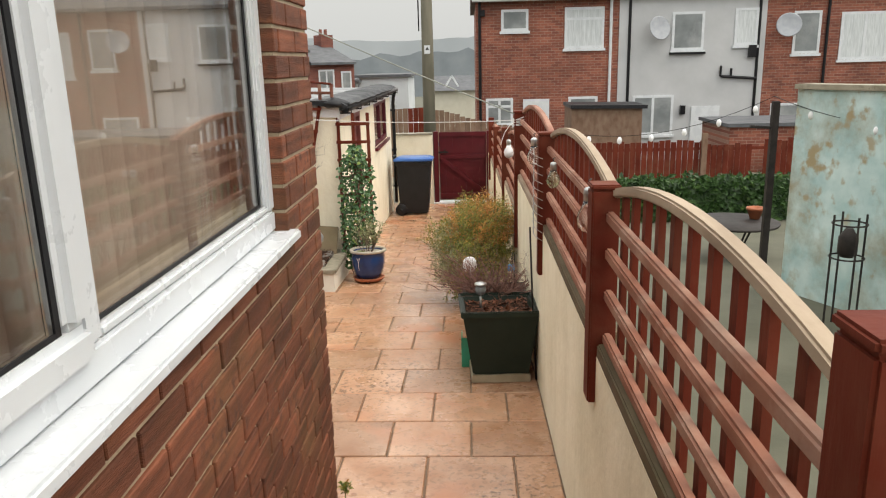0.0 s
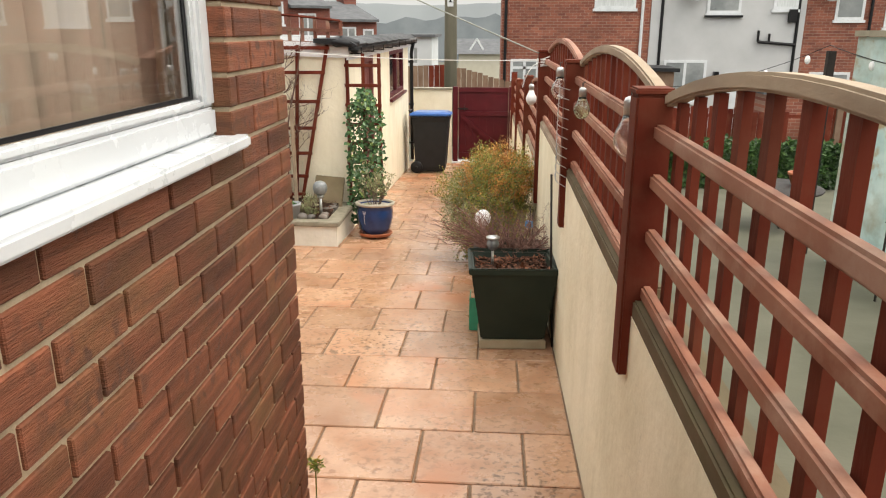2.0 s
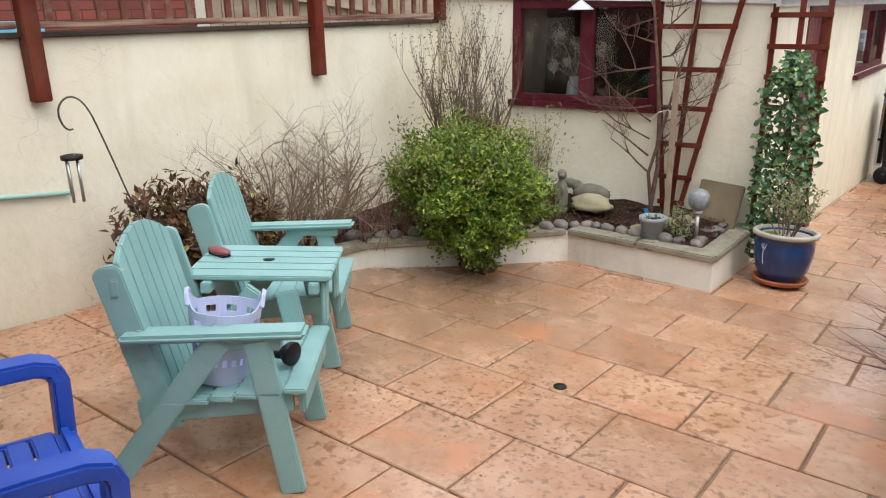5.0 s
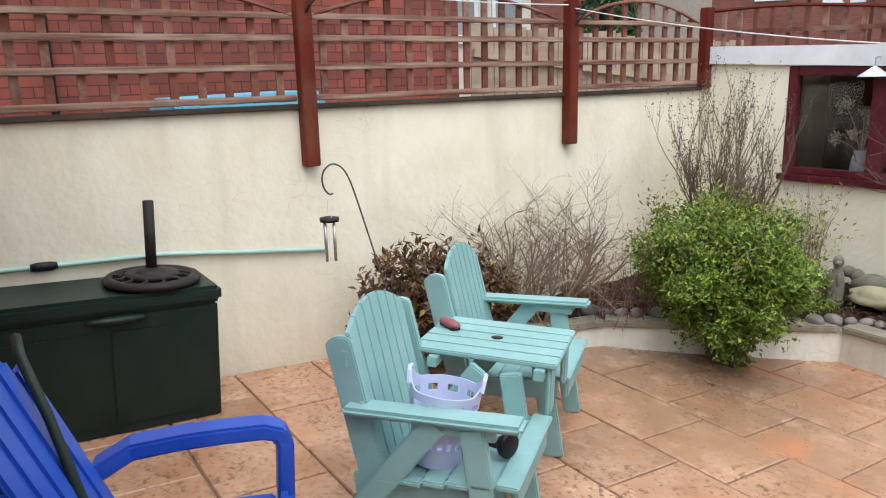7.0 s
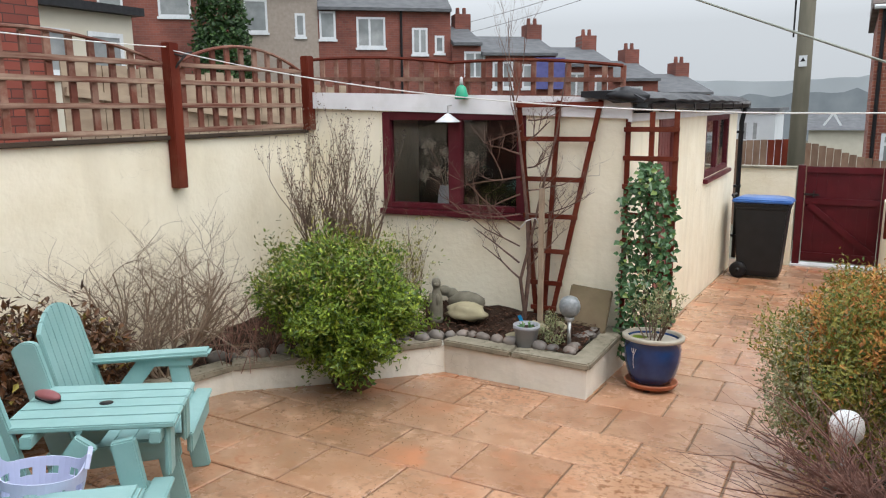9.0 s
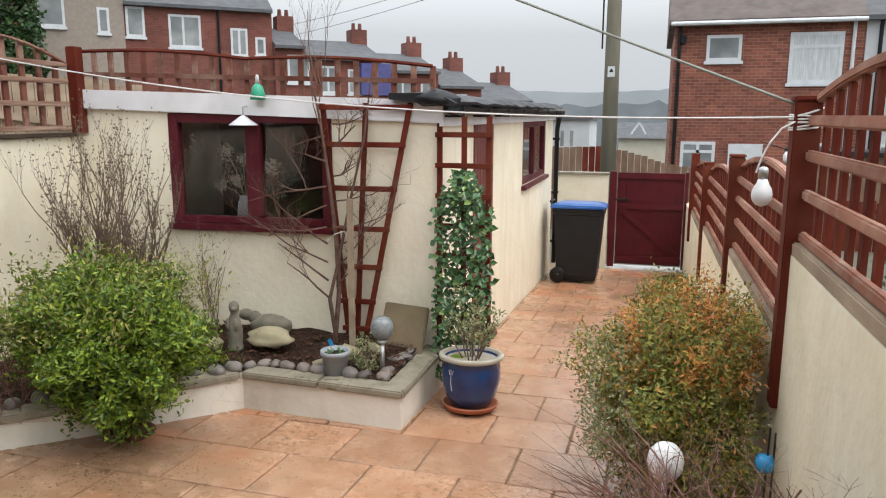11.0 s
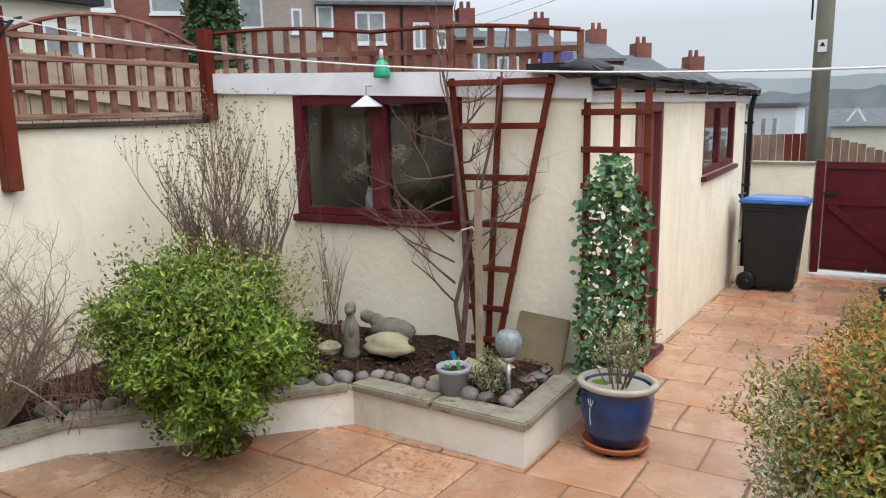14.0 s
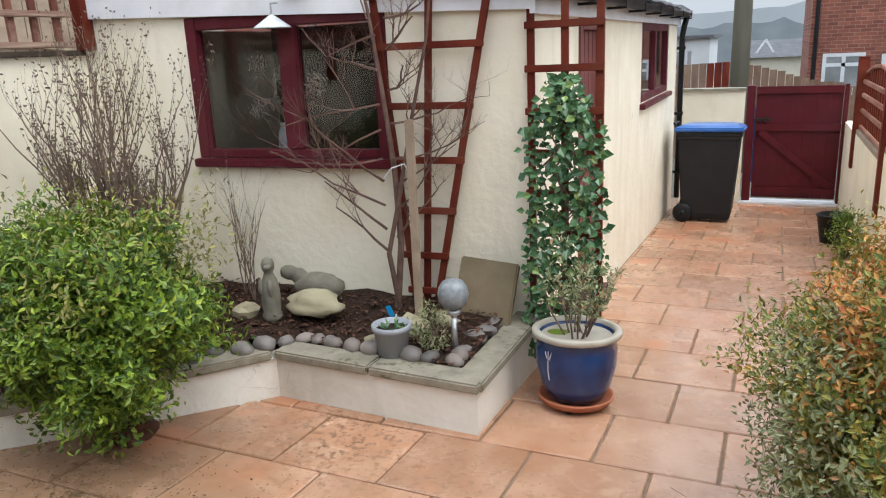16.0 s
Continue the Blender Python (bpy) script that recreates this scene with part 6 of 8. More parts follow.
part("disc", Mesh().lathe([(0.0, 0.215), (0.05, 0.215), (0.052, 0.235), (0.02, 0.242), (0.0, 0.242)], 18), M_IRON, ch, smooth=True)
part("cord", Mesh().tube([(0.03, 0, 0.24), (0, 0, 0.34)], 0.0015, 3).tube([(-0.03, 0, 0.24), (0, 0, 0.34)], 0.0015, 3).tube([(0, 0, 0.335), (0, 0.02, 0.385)], 0.0015, 3), M_ROPE, ch)
for k, (x, y, L) in enumerate(((0.03, 0.01, 0.19), (-0.012, 0.03, 0.21), (-0.03, -0.015, 0.17), (0.01, -0.03, 0.2))):
    part("tube", Mesh().tube([(x, y, 0.205), (x, y, 0.205 - L)], 0.008, 8), M_STEEL, ch, smooth=True)

# ---- bin ----
bn = thing("wheeled_bin", (-0.66, 16.0, fz(16.0)), "charcoal wheeled rubbish bin with a bright blue lid", "bin", on_floor=True)
bn.scale = (1.03, 1.03, 1.06)
body = Mesh()
for z, hx, hy0, hy1 in ((0.03, 0.235, -0.23, 0.24), (0.10, 0.25, -0.25, 0.26), (0.86, 0.30, -0.31, 0.31), (0.88, 0.32, -0.33, 0.33), (0.93, 0.32, -0.33, 0.33)):
    body.v += [(-hx, hy0, z), (hx, hy0, z), (hx, hy1, z), (-hx, hy1, z)]
for i in range(4):
    for j in range(4):
        a, b = i * 4 + j, i * 4 + (j + 1) % 4
        body.f.append((a, b, b + 4, a + 4))
body.f += [(3, 2, 1, 0), (16, 17, 18, 19)]
part("body", body, M_BIN, bn, bevel=0.02)
lid = Mesh()
for z, hx, hy in ((0.931, 0.345, 0.355), (0.965, 0.345, 0.355), (0.995, 0.27, 0.29), (1.005, 0.2, 0.22)):
    lid.v += [(-hx, -hy, z), (hx, -hy, z), (hx, hy, z), (-hx, hy, z)]
for i in range(3):
    for j in range(4):
        a, b = i * 4 + j, i * 4 + (j + 1) % 4
        lid.f.append((a, b, b + 4, a + 4))
lid.f += [(3, 2, 1, 0), (12, 13, 14, 15)]
part("lid", lid, M_BLUELID, bn, "bright blue lid", bevel=0.012)
part("handle", Mesh().tube([(-0.33, 0.2, 0.96), (-0.36, 0.2, 1.01), (-0.36, -0.2, 1.01), (-0.33, -0.2, 0.96)], 0.012, 8), M_BIN, bn)
for y in (-0.27, 0.27):
    wl_ = part("wheel", Mesh().lathe([(0.03, -0.028), (0.085, -0.028), (0.10, -0.015), (0.10, 0.015), (0.085, 0.028), (0.03, 0.028)], 24).data("wheel", M_BLACKPL, True), M_BLACKPL, bn)
    wl_.matrix_basis = pose(-0.23, y, 0.10, 90, 0, 0)
    hubm = part("hub", Mesh().lathe([(0.028, -0.034), (0.028, 0.034)], 12).data("hub", M_BIN, True), M_BIN, wl_)
bk2 = thing("black_bucket", (0.55, 15.0, fz(15.0)), "black plastic bucket on the paving", "bucket", on_floor=True)
part("bucket", Mesh().lathe([(0.11, 0.0), (0.115, 0.0), (0.155, 0.25), (0.162, 0.252), (0.162, 0.268), (0.148, 0.268), (0.11, 0.02)], 24), M_BLACKPL, bk2, smooth=True)
part("bail", Mesh().tube([(0.16 * math.cos(a), 0.16 * math.sin(a), 0.26 + 0.012 * math.sin(a)) for a in [math.pi * k / 10 for k in range(11)]], 0.004, 5), M_IRON, bk2)
cn = shrub("small_conifer", (0.60, 14.35, fz(14.35)), "small cone-shaped dwarf conifer in olive green", M_LEAFG, (0, 0, 0.18), (0.15, 0.15, 0.26), 160, 7, 0.03, 0.010, 72, clump_r=0.05, stems=10)
bd = thing("timber_board", (0.38, 12.5, fz(12.5)), "flat weathered timber board lying on the paving", "board", on_floor=True)
part("board", Mesh().box((-0.14, -0.1, 0.0), (0.14, 0.1, 0.04)), M_BOARD, bd, bevel=0.005)

# ---- planters along the path wall ----
def square_planter(at, turn, label, w_top, w_bot, h, lift):
    p = thing("square_planter", at, label, "planter", turn, on_floor=True)
    a, b, t = w_top / 2, w_bot / 2, 0.02
    m = Mesh().add([(-b, -b, lift), (b, -b, lift), (b, b, lift), (-b, b, lift), (-a, -a, lift + h), (a, -a, lift + h), (a, a, lift + h), (-a, a, lift + h),
                    (-a + t, -a + t, lift + h), (a - t, -a + t, lift + h), (a - t, a - t, lift + h), (-a + t, a - t, lift + h),
                    (-a + t + 0.02, -a + t + 0.02, lift + h - 0.06), (a - t - 0.02, -a + t + 0.02, lift + h - 0.06), (a - t - 0.02, a - t - 0.02, lift + h - 0.06), (-a + t + 0.02, a - t - 0.02, lift + h - 0.06)],
                   [(3, 2, 1, 0)] + [(i, (i + 1) % 4, 4 + (i + 1) % 4, 4 + i) for i in range(4)] + [(4 + i, 4 + (i + 1) % 4, 8 + (i + 1) % 4, 8 + i) for i in range(4)] + [(8 + i, 8 + (i + 1) % 4, 12 + (i + 1) % 4, 12 + i) for i in range(4)])
    part("tub", m, M_GREENPL, p, bevel=0.012)
    rim = Mesh()
    for (x0, y0, x1, y1) in ((-a - 0.012, -a - 0.012, a + 0.012, -a + 0.008), (-a - 0.012, a - 0.008, a + 0.012, a + 0.012), (-a - 0.012, -a + 0.0085, -a + 0.008, a - 0.0085), (a - 0.008, -a + 0.0085, a + 0.012, a - 0.0085)):
        rim.box((x0, y0, lift + h - 0.03), (x1, y1, lift + h + 0.012))
    part("rim", rim, M_GREENPL, p, bevel=0.006)
    part("soil", Mesh().box((-a + t + 0.012, -a + t + 0.012, lift + h - 0.08), (a - t - 0.012, a - t - 0.012, lift + h - 0.045)), M_SOIL, p)
    part("plinth", Mesh().box((-b - 0.01, -b - 0.012, 0.0), (b + 0.01, b + 0.012, lift - 0.001)), M_BOARD, p, "wet timber plinth", bevel=0.005)
    lt = Mesh()
    r = random.Random(at[1])
    for k in range(420):
        leaf(lt, Vector((r.uniform(-a + 0.05, a - 0.05), r.uniform(-a + 0.05, a - 0.05), lift + h - 0.04)), Vector((r.uniform(-1, 1), r.uniform(-1, 1), r.uniform(0, 0.5))), Vector((0, 0, 1)), r.uniform(0.025, 0.06), r.uniform(0.012, 0.03))
    q = part("leaf_litter", lt, M_REDLITTER, p, "dead red-brown leaves")
    q["kind"] = "stuff"
    return p


square_planter((0.565, 7.575, fz(7.575)), 3, "large dark green square planter full of dead leaves", 0.54, 0.40, 0.47, 0.06)
square_planter((0.56, 8.25, fz(8.25)), 0, "second dark green square planter holding the bare shrub", 0.50, 0.38, 0.42, 0.03)
rng = random.Random(53)
ts = thing("spiky_bare_shrub", (0.56, 8.18, fz(8.2) + 0.38), "low reddish leafless shrub with tangled arching twigs", "shrub")
for k in range(44):
    m = Mesh()
    a = rng.uniform(0, 6.28)
    twigs(m, rng, (0.08 * math.cos(a), 0.08 * math.sin(a), 0), (math.cos(a) * 0.9, math.sin(a) * 0.8, rng.uniform(0.4, 1.2)), rng.uniform(0.24, 0.38), 0.008, 3, 0.62, 3, 0.02, 4, 0.32, 0.62)
    part("stem", m, M_BARKRED, ts)
for k in range(26):
    m = Mesh()
    a = rng.uniform(2.0, 5.8)
    twigs(m, rng, (0.1 * math.cos(a), 0.1 * math.sin(a), 0.12), (math.cos(a), math.sin(a), rng.uniform(0.0, 0.4)), rng.uniform(0.35, 0.55), 0.005, 1, 0.4, 3, 0.0, 4, 0.2)
    part("stem", m, M_BARKRED, ts)
wb = thing("ball_light", (0.36, 8.64, fz(8.64)), "white ball garden light on a slim steel stem", "garden light")
part("stem", Mesh().lathe([(0.01, 0.0), (0.01, 0.545)], 10), M_STEEL, wb, smooth=True)
part("globe", Mesh().lathe([(0.012, 0.53), (0.04, 0.545), (0.058, 0.575), (0.062, 0.605), (0.056, 0.635), (0.035, 0.66), (0.008, 0.67)], 20), M_WHITEBALL, wb, smooth=True)
gl = thing("stem_light", (0.44, 7.66, fz(7.6) + 0.42), "clear globe solar light on a stem in the planter", "garden light")
part("stem", Mesh().lathe([(0.008, 0.0), (0.008, 0.16)], 10), M_STEEL, gl, smooth=True)
part("globe", Mesh().lathe([(0.01, 0.155), (0.032, 0.17), (0.042, 0.20), (0.034, 0.23), (0.02, 0.24)], 18), M_SILVER, gl, smooth=True)
part("cap", Mesh().lathe([(0.045, 0.236), (0.045, 0.248), (0.01, 0.256)], 18), M_STEEL, gl, smooth=True)
rd = thing("cane", (0.83, 7.42, fz(7.4)), "thin dark cane standing between planter and wall", "cane")
part("cane", Mesh().tube([(0, 0, 0), (-0.02, 0.1, 0.5), (-0.035, 0.2, 1.08)], 0.007, 6), M_IRON, rd, smooth=True)
gc = thing("green_crate", (0.325, 7.80, fz(7.78)), "bright green plastic crate beside the planter", "crate", on_floor=True)
part("crate", Mesh().box((-0.035, -0.11, 0.08), (0.03, 0.11, 0.09)).box((-0.035, -0.11, 0.20), (-0.028, 0.11, 0.23)).box((-0.035, -0.11, 0.0), (-0.028, -0.09, 0.2)).box((-0.035, 0.09, 0.0), (-0.028, 0.11, 0.2)).box((-0.028, -0.11, 0.0), (0.03, -0.1, 0.23)), M_GREENLAMP, gc, bevel=0.003)
wp = thing("white_tray", (0.72, 7.95, fz(7.95) + 0.40), "small white plastic tub tucked among the twigs", "tub")
part("tub", Mesh().box((-0.07, -0.05, 0.0), (0.07, 0.05, 0.075)).box((-0.075, -0.055, 0.0755), (0.075, 0.055, 0.085)), M_PVC, wp, bevel=0.006)
bs = thing("bird_feeder", (0.74, 9.05, fz(9.0)), "blue plastic bird feeder on a wire stem", "feeder")
part("stem", Mesh().tube([(0, 0, 0), (0.01, 0, 0.62)], 0.004, 5).tube([(0.03, 0, 0), (0.03, 0, 0.6)], 0.004, 5), M_IRON, bs)
part("ball", Mesh().lathe([(0.01, 0.44), (0.03, 0.445), (0.035, 0.47), (0.03, 0.50), (0.01, 0.505)], 16), M_CYAN, bs, smooth=True)
dc = thing("seed_head", (HX + 0.005, 5.36, 0.30), "dried brown seed head poking from the wall foot", "plant")
m = Mesh()
rr = random.Random(8)
m.tube([(0.02, 0.06, fz(5.4) - 0.30), (0.04, 0.05, -0.12), (0.05, 0.02, 0.02)], 0.003, 4)
for k in range(70):
    leaf(m, Vector((0.05, 0.02, 0.03)) + rand_dir(rr) * 0.02, rand_dir(rr), rand_dir(rr), 0.022, 0.012)
part("seed_head", m, M_LEAFAUT, dc)
dn = thing("drain_cap", (-1.18, 8.185, fz(8.185)), "small black round drain cap in the paving", "drain", on_floor=True)
part("cap", Mesh().lathe([(0.0, 0.0), (0.032, 0.0), (0.03, 0.006), (0.0, 0.008)], 16), M_BLACKPL, dn, smooth=True)

# ---- hanging lights, lines, gutter, lantern ----
def bulb(at, size, label, mat=M_BULB, group="hanging bulb lights"):
    t = thing("bulb_light", at, label, "bulb light", group=group)
    part("globe", Mesh().lathe([(0.004, 0.0), (0.026, 0.008), (0.042, 0.03), (0.046, 0.055), (0.04, 0.08), (0.026, 0.105), (0.02, 0.125), (0.0185, 0.125), (0.0245, 0.104), (0.0385, 0.079), (0.0445, 0.055), (0.0405, 0.031), (0.025, 0.0095), (0.003, 0.0016)], 20).data("globe", mat, True), mat, t).scale = (size,) * 3
    part("cap", Mesh().lathe([(0.021, 0.125), (0.022, 0.165), (0.017, 0.175), (0.004, 0.18)], 16).data("cap", M_STEEL, True), M_STEEL, t).scale = (size,) * 3
    part("hook", Mesh().tube([(0, 0, 0.178 * size), (0.0, 0.01, 0.20 * size), (0.012, 0.03, 0.205 * size)], 0.003, 5), M_IRON, t)
    return t


bulb((wall_x(5.1) - 0.012, 5.25, 1.505), 1.0, "clear glass bulb-shaped solar light hung on the fence")
bulb((wall_x(6.4) - 0.015, 6.45, 1.476), 0.8, "greenish glass bulb light hung on the fence", M_BULBGREEN)
bulb((wall_x(7.3) - 0.045, 7.32, 1.485), 1.0, "clear glass bulb light hung beside the post")
bulb((wall_x(9.9) - 0.05, 9.9, 1.20), 1.05, "frosted bulb-shaped solar light hung on the fence", M_FROST)
nt = thing("wire_netting", (wall_x(7.2) - 0.045, 7.2, 1.02), "loose galvanised wire netting wrapped round the fence post", "netting")
for k in range(11):
    wires = Mesh()
    z = 0.02 + k * 0.052
    wires.tube([(0.03, -0.16, z), (-0.004, -0.05, z + 0.004), (-0.006, 0.08, z), (0.004, 0.25, z - 0.008), (0.03, 0.42, z - 0.02)], 0.0022, 4)
    part("wire", wires, M_STEEL, nt)
for k in range(5):
    y = 0.10 + k * 0.08
    wires = Mesh().tube([(0.0 + 0.006 * k, y, 0.0), (-0.004 + 0.006 * k, y, 0.28), (0.0 + 0.006 * k, y - 0.01, 0.55)], 0.002, 4)
    part("wire", wires, M_STEEL, nt)
gh = thing("hanging_lantern", (-2.39, 10.80, 1.72), "small green plastic lantern on a string", "lantern")
part("shade", Mesh().lathe([(0.05, 0.0), (0.055, 0.015), (0.035, 0.09), (0.012, 0.11)], 14), M_GREENLAMP, gh, smooth=True)
part("cap", Mesh().lathe([(0.014, 0.111), (0.012, 0.16), (0.004, 0.17)], 10), M_PVC, gh, smooth=True)
oc = thing("cone_shade", (-2.50, 10.78, 1.545), "small white conical lamp shade under the fascia", "lamp")
part("shade", Mesh().lathe([(0.10, 0.0), (0.098, 0.006), (0.02, 0.062), (0.008, 0.07)], 18), M_PVC, oc, smooth=True)
part("stem", Mesh().tube([(0, 0, 0.068), (0, 0, 0.125), (0, 0.06, 0.13)], 0.005, 6), M_STEEL, oc)


def sag(p, q, drop, n=24):
    p, q = Vector(p), Vector(q)
    return [p.lerp(q, k / n) - Vector((0, 0, drop * 4 * (k / n) * (1 - k / n))) for k in range(n + 1)]


cl = thing("clothes_line", (0, 0, 0), "white clothes line strung between the two fences", "clothes line")
part("line", Mesh().tube(sag((-3.82, 9.28, 2.06), (0.82, 9.36, 1.62), 0.14), 0.0038, 5), M_ROPE, cl)
krng = random.Random(19)
knot = Mesh()
for w_ in range(6):
    z0, tilt_ = 1.575 + 0.012 * w_, krng.uniform(-0.02, 0.02)
    knot.tube([(wall_x(9.4) + 0.02 + 0.060 * math.cos(k * 0.4488), 9.40 + 0.060 * math.sin(k * 0.4488), z0 + tilt_ * math.cos(k * 0.4488)) for k in range(15)], 0.0042, 5)
knot.tube([(0.79, 9.345, 1.60), (0.74, 9.31, 1.575), (0.70, 9.30, 1.52), (0.675, 9.31, 1.46), (0.66, 9.32, 1.40)], 0.0038, 5)
part("knot", knot, M_ROPE, cl, "tangle of white line round the post")
cl2 = thing("clothes_line", (0, 0, 0), "second white line running along the fence tops", "clothes line")
part("line", Mesh().tube(sag((-3.82, 9.30, 2.08), (-3.84, 7.27, 2.12), 0.02, 8), 0.0038, 5), M_ROPE, cl2)
gt = thing("roof_gutter", (-1.03, 10.9, 1.62), "black plastic gutter and felt edge along the outhouse eaves", "gutter")
gm = Mesh()
N2 = 8
for y in (0.0, 5.82):
    for k in range(N2 + 1):
        a = math.pi + math.pi * k / N2
        gm.v.append((0.055 * math.cos(a), y, 0.05 * math.sin(a) + 0.05))
for k in range(N2):
    gm.f.append((k, k + 1, k + N2 + 2, k + N2 + 1))
part("channel", gm, M_BLACKPL, gt, smooth=True)
for k in range(8):
    part("bracket", Mesh().box((-0.075, k * 0.8 + 0.08, -0.015), (0.062, k * 0.8 + 0.11, 0.0)).box((0.055, k * 0.8 + 0.08, 0.0), (0.062, k * 0.8 + 0.11, 0.055)), M_BLACKPL, gt)
fe = Mesh()
frng = random.Random(14)
for i in range(30):
    y = -0.05 + i * 0.2
    k = len(fe.v)
    d = frng.uniform(-0.012, 0.012)
    fe.v += [(-0.42, y, 0.145 + d * 0.3), (-0.2, y, 0.15 + d), (-0.03, y, 0.125 + d), (0.035, y, 0.085 + d), (0.03, y, 0.065 + d), (-0.42, y, 0.10)]
for i in range(29):
    for j in range(6):
        a, b = i * 6 + j, i * 6 + (j + 1) % 6
        fe.f.append((a, a + 6, b + 6, b))
fe.f += [(0, 1, 2, 3, 4, 5), tuple(29 * 6 + j for j in (5, 4, 3, 2, 1, 0))]
part("felt_edge", fe, M_FELT, gt, "rough black felt edge")
part("felt_roll", Mesh().blob((-0.12, 0.06, 0.11), (0.16, 0.16, 0.055), frng, 0.4, 6, 10), M_FELT, gt, "bunched black felt at the corner", smooth=True)
part("downpipe", Mesh().tube([(0.0, 5.78, 0.02), (-0.03, 5.78, -0.10), (-0.045, 5.78, -0.2), (-0.045, 5.78, -2.1)], 0.032, 10), M_BLACKPL, gt, smooth=True)
for z in (-0.35, -1.1, -1.8):
    part("pipe_clip", Mesh().box((-0.10, 5.74, z), (-0.005, 5.82, z + 0.035)), M_BLACKPL, gt)

for y, zt in ((7.27, 2.08), (9.28, 2.04)):
    bk3 = thing("line_hook", (-3.80, y, zt), "black iron line hook on the fence post", "hook", group="hooks on the fence posts")
    part("hook", Mesh().tube([(-0.02, 0, -0.12), (0.02, 0.02, -0.06), (0.05, 0.07, 0.0), (0.05, 0.11, 0.01)], 0.008, 6).tube([(-0.01, 0, 0.0), (0.03, 0.04, -0.02), (0.05, 0.08, 0.0)], 0.007, 6), M_IRON, bk3)

# ---- neighbours and distance ----
def far_window(parent, place, u0, u1, z0, z1, curtain=False, bar=None, transom=None):
    """A white-framed window set 6 cm into a facade; place(u, d, z) maps to the world."""
    def bx(a, b, c, d, e, f_, mat, nm, par):
        ps = [place(*q) for q in ((a, e, c), (b, e, c), (b, f_, c), (a, f_, c), (a, e, d), (b, e, d), (b, f_, d), (a, f_, d))]
        return part(nm, Mesh().add(ps, [(0, 3, 2, 1), (4, 5, 6, 7), (0, 1, 5, 4), (1, 2, 6, 5), (2, 3, 7, 6), (3, 0, 4, 7)]), mat, par)
    t = 0.085
    # near-black backing sheet, painted as the shaded room behind
    w = part("window", join_mesh([]).add([place(u0, -0.004, z0), place(u1, -0.004, z0), place(u1, -0.004, z1), place(u0, -0.004, z1)], [(0, 1, 2, 3)]), M_ROOMSHADE, parent)
    m = []
    for a, b, c, d in ((u0, u0 + t, z0, z1), (u1 - t, u1, z0, z1), (u0 + t, u1 - t, z0, z0 + t), (u0 + t, u1 - t, z1 - t, z1)):
        m.append((a, b, c, d))
    if bar:
        m.append((u0 + (u1 - u0) * bar - t / 2, u0 + (u1 - u0) * bar + t / 2, z0 + t, z1 - t))
    if transom:
        zt = z0 + (z1 - z0) * transom
        m.append((u0 + t, u1 - t, zt - t / 2, zt + t / 2))
    fm = Mesh()
    for a, b, c, d in m:
        ps = [place(*q) for q in ((a, -0.03, c), (b, -0.03, c), (b, 0.04, c), (a, 0.04, c), (a, -0.03, d), (b, -0.03, d), (b, 0.04, d), (a, 0.04, d))]
        fm.add(ps, [(0, 3, 2, 1), (4, 5, 6, 7), (0, 1, 5, 4), (1, 2, 6, 5), (2, 3, 7, 6), (3, 0, 4, 7)])
    part("frame", fm, M_PVC, w)
    bx(u0 + t, u1 - t, z0 + t, z1 - t, -0.02, -0.008, M_NET if curtain else M_DARKGLASS, "pane", w)
    bx(u0 - 0.05, u1 + 0.05, z0 - 0.09, z0 - 0.002, -0.07, 0.04, M_PVC, "sill", w)
    return w


def facade_slab(place, u0, u1, z0, z1, depth):
    ps = [place(*q) for q in ((u0, 0, z0), (u1, 0, z0), (u1, depth, z0), (u0, depth, z0), (u0, 0, z1), (u1, 0, z1), (u1, depth, z1), (u0, depth, z1))]
    return Mesh().add(ps, [(0, 3, 2, 1), (4, 5, 6, 7), (0, 1, 5, 4), (1, 2, 6, 5), (2, 3, 7, 6), (3, 0, 4, 7)])


def pitched(place, u0, u1, z0, rise, depth, over=0.25):
    ps = [place(*q) for q in ((u0, -over, z0), (u1, -over, z0), (u1, depth / 2, z0 + rise), (u0, depth / 2, z0 + rise), (u0, depth + over, z0), (u1, depth + over, z0),
                              (u0, -over, z0 - 0.12), (u1, -over, z0 - 0.12), (u0, depth + over, z0 - 0.12), (u1, depth + over, z0 - 0.12))]
    return Mesh().add(ps, [(0, 1, 2, 3), (3, 2, 5, 4), (0, 3, 4, 8, 6), (1, 7, 9, 5, 2), (0, 6, 7, 1), (4, 5, 9, 8), (6, 8, 9, 7)])


def on_row(u, d, z):
    return (u, 28.7 + d, z)


def pipe_on(parent, u, z0, z1, mat, place=on_row):
    part("drainpipe", Mesh().tube([place(u, -0.06, z0), place(u, -0.06, z1)], 0.05, 8), mat, parent)


GZ = -1.9
h1 = thing("brick_house", (0, 0, 0), "two-storey red brick terraced house with white windows", "house", group="terrace across the yards")
part("wall", facade_slab(on_row, 0.62, 5.45, GZ - 0.5, 4.15, 7.5), M_BRICKFAR, h1)
rf = part("roof", pitched(on_row, 0.45, 5.45, 4.2, 2.4, 7.5), M_ROOFTILE, h1)
far_window(h1, on_row, 1.48, 2.40, 3.10, 3.80)
far_window(h1, on_row, 3.62, 4.95, 2.48, 3.82, True, transom=0.72)
far_window(h1, on_row, 0.94, 1.88, -0.06, 0.87, bar=0.5, transom=0.7)
far_window(h1, on_row, 3.79, 4.79, -0.12, 0.87)
part("door", facade_slab(lambda u, d, z: on_row(u, d - 0.04, z), 2.23, 3.13, GZ, 0.82, 0.05), M_PVC, h1, "white door")
pipe_on(h1, 5.17, GZ, 4.1, M_PVC)
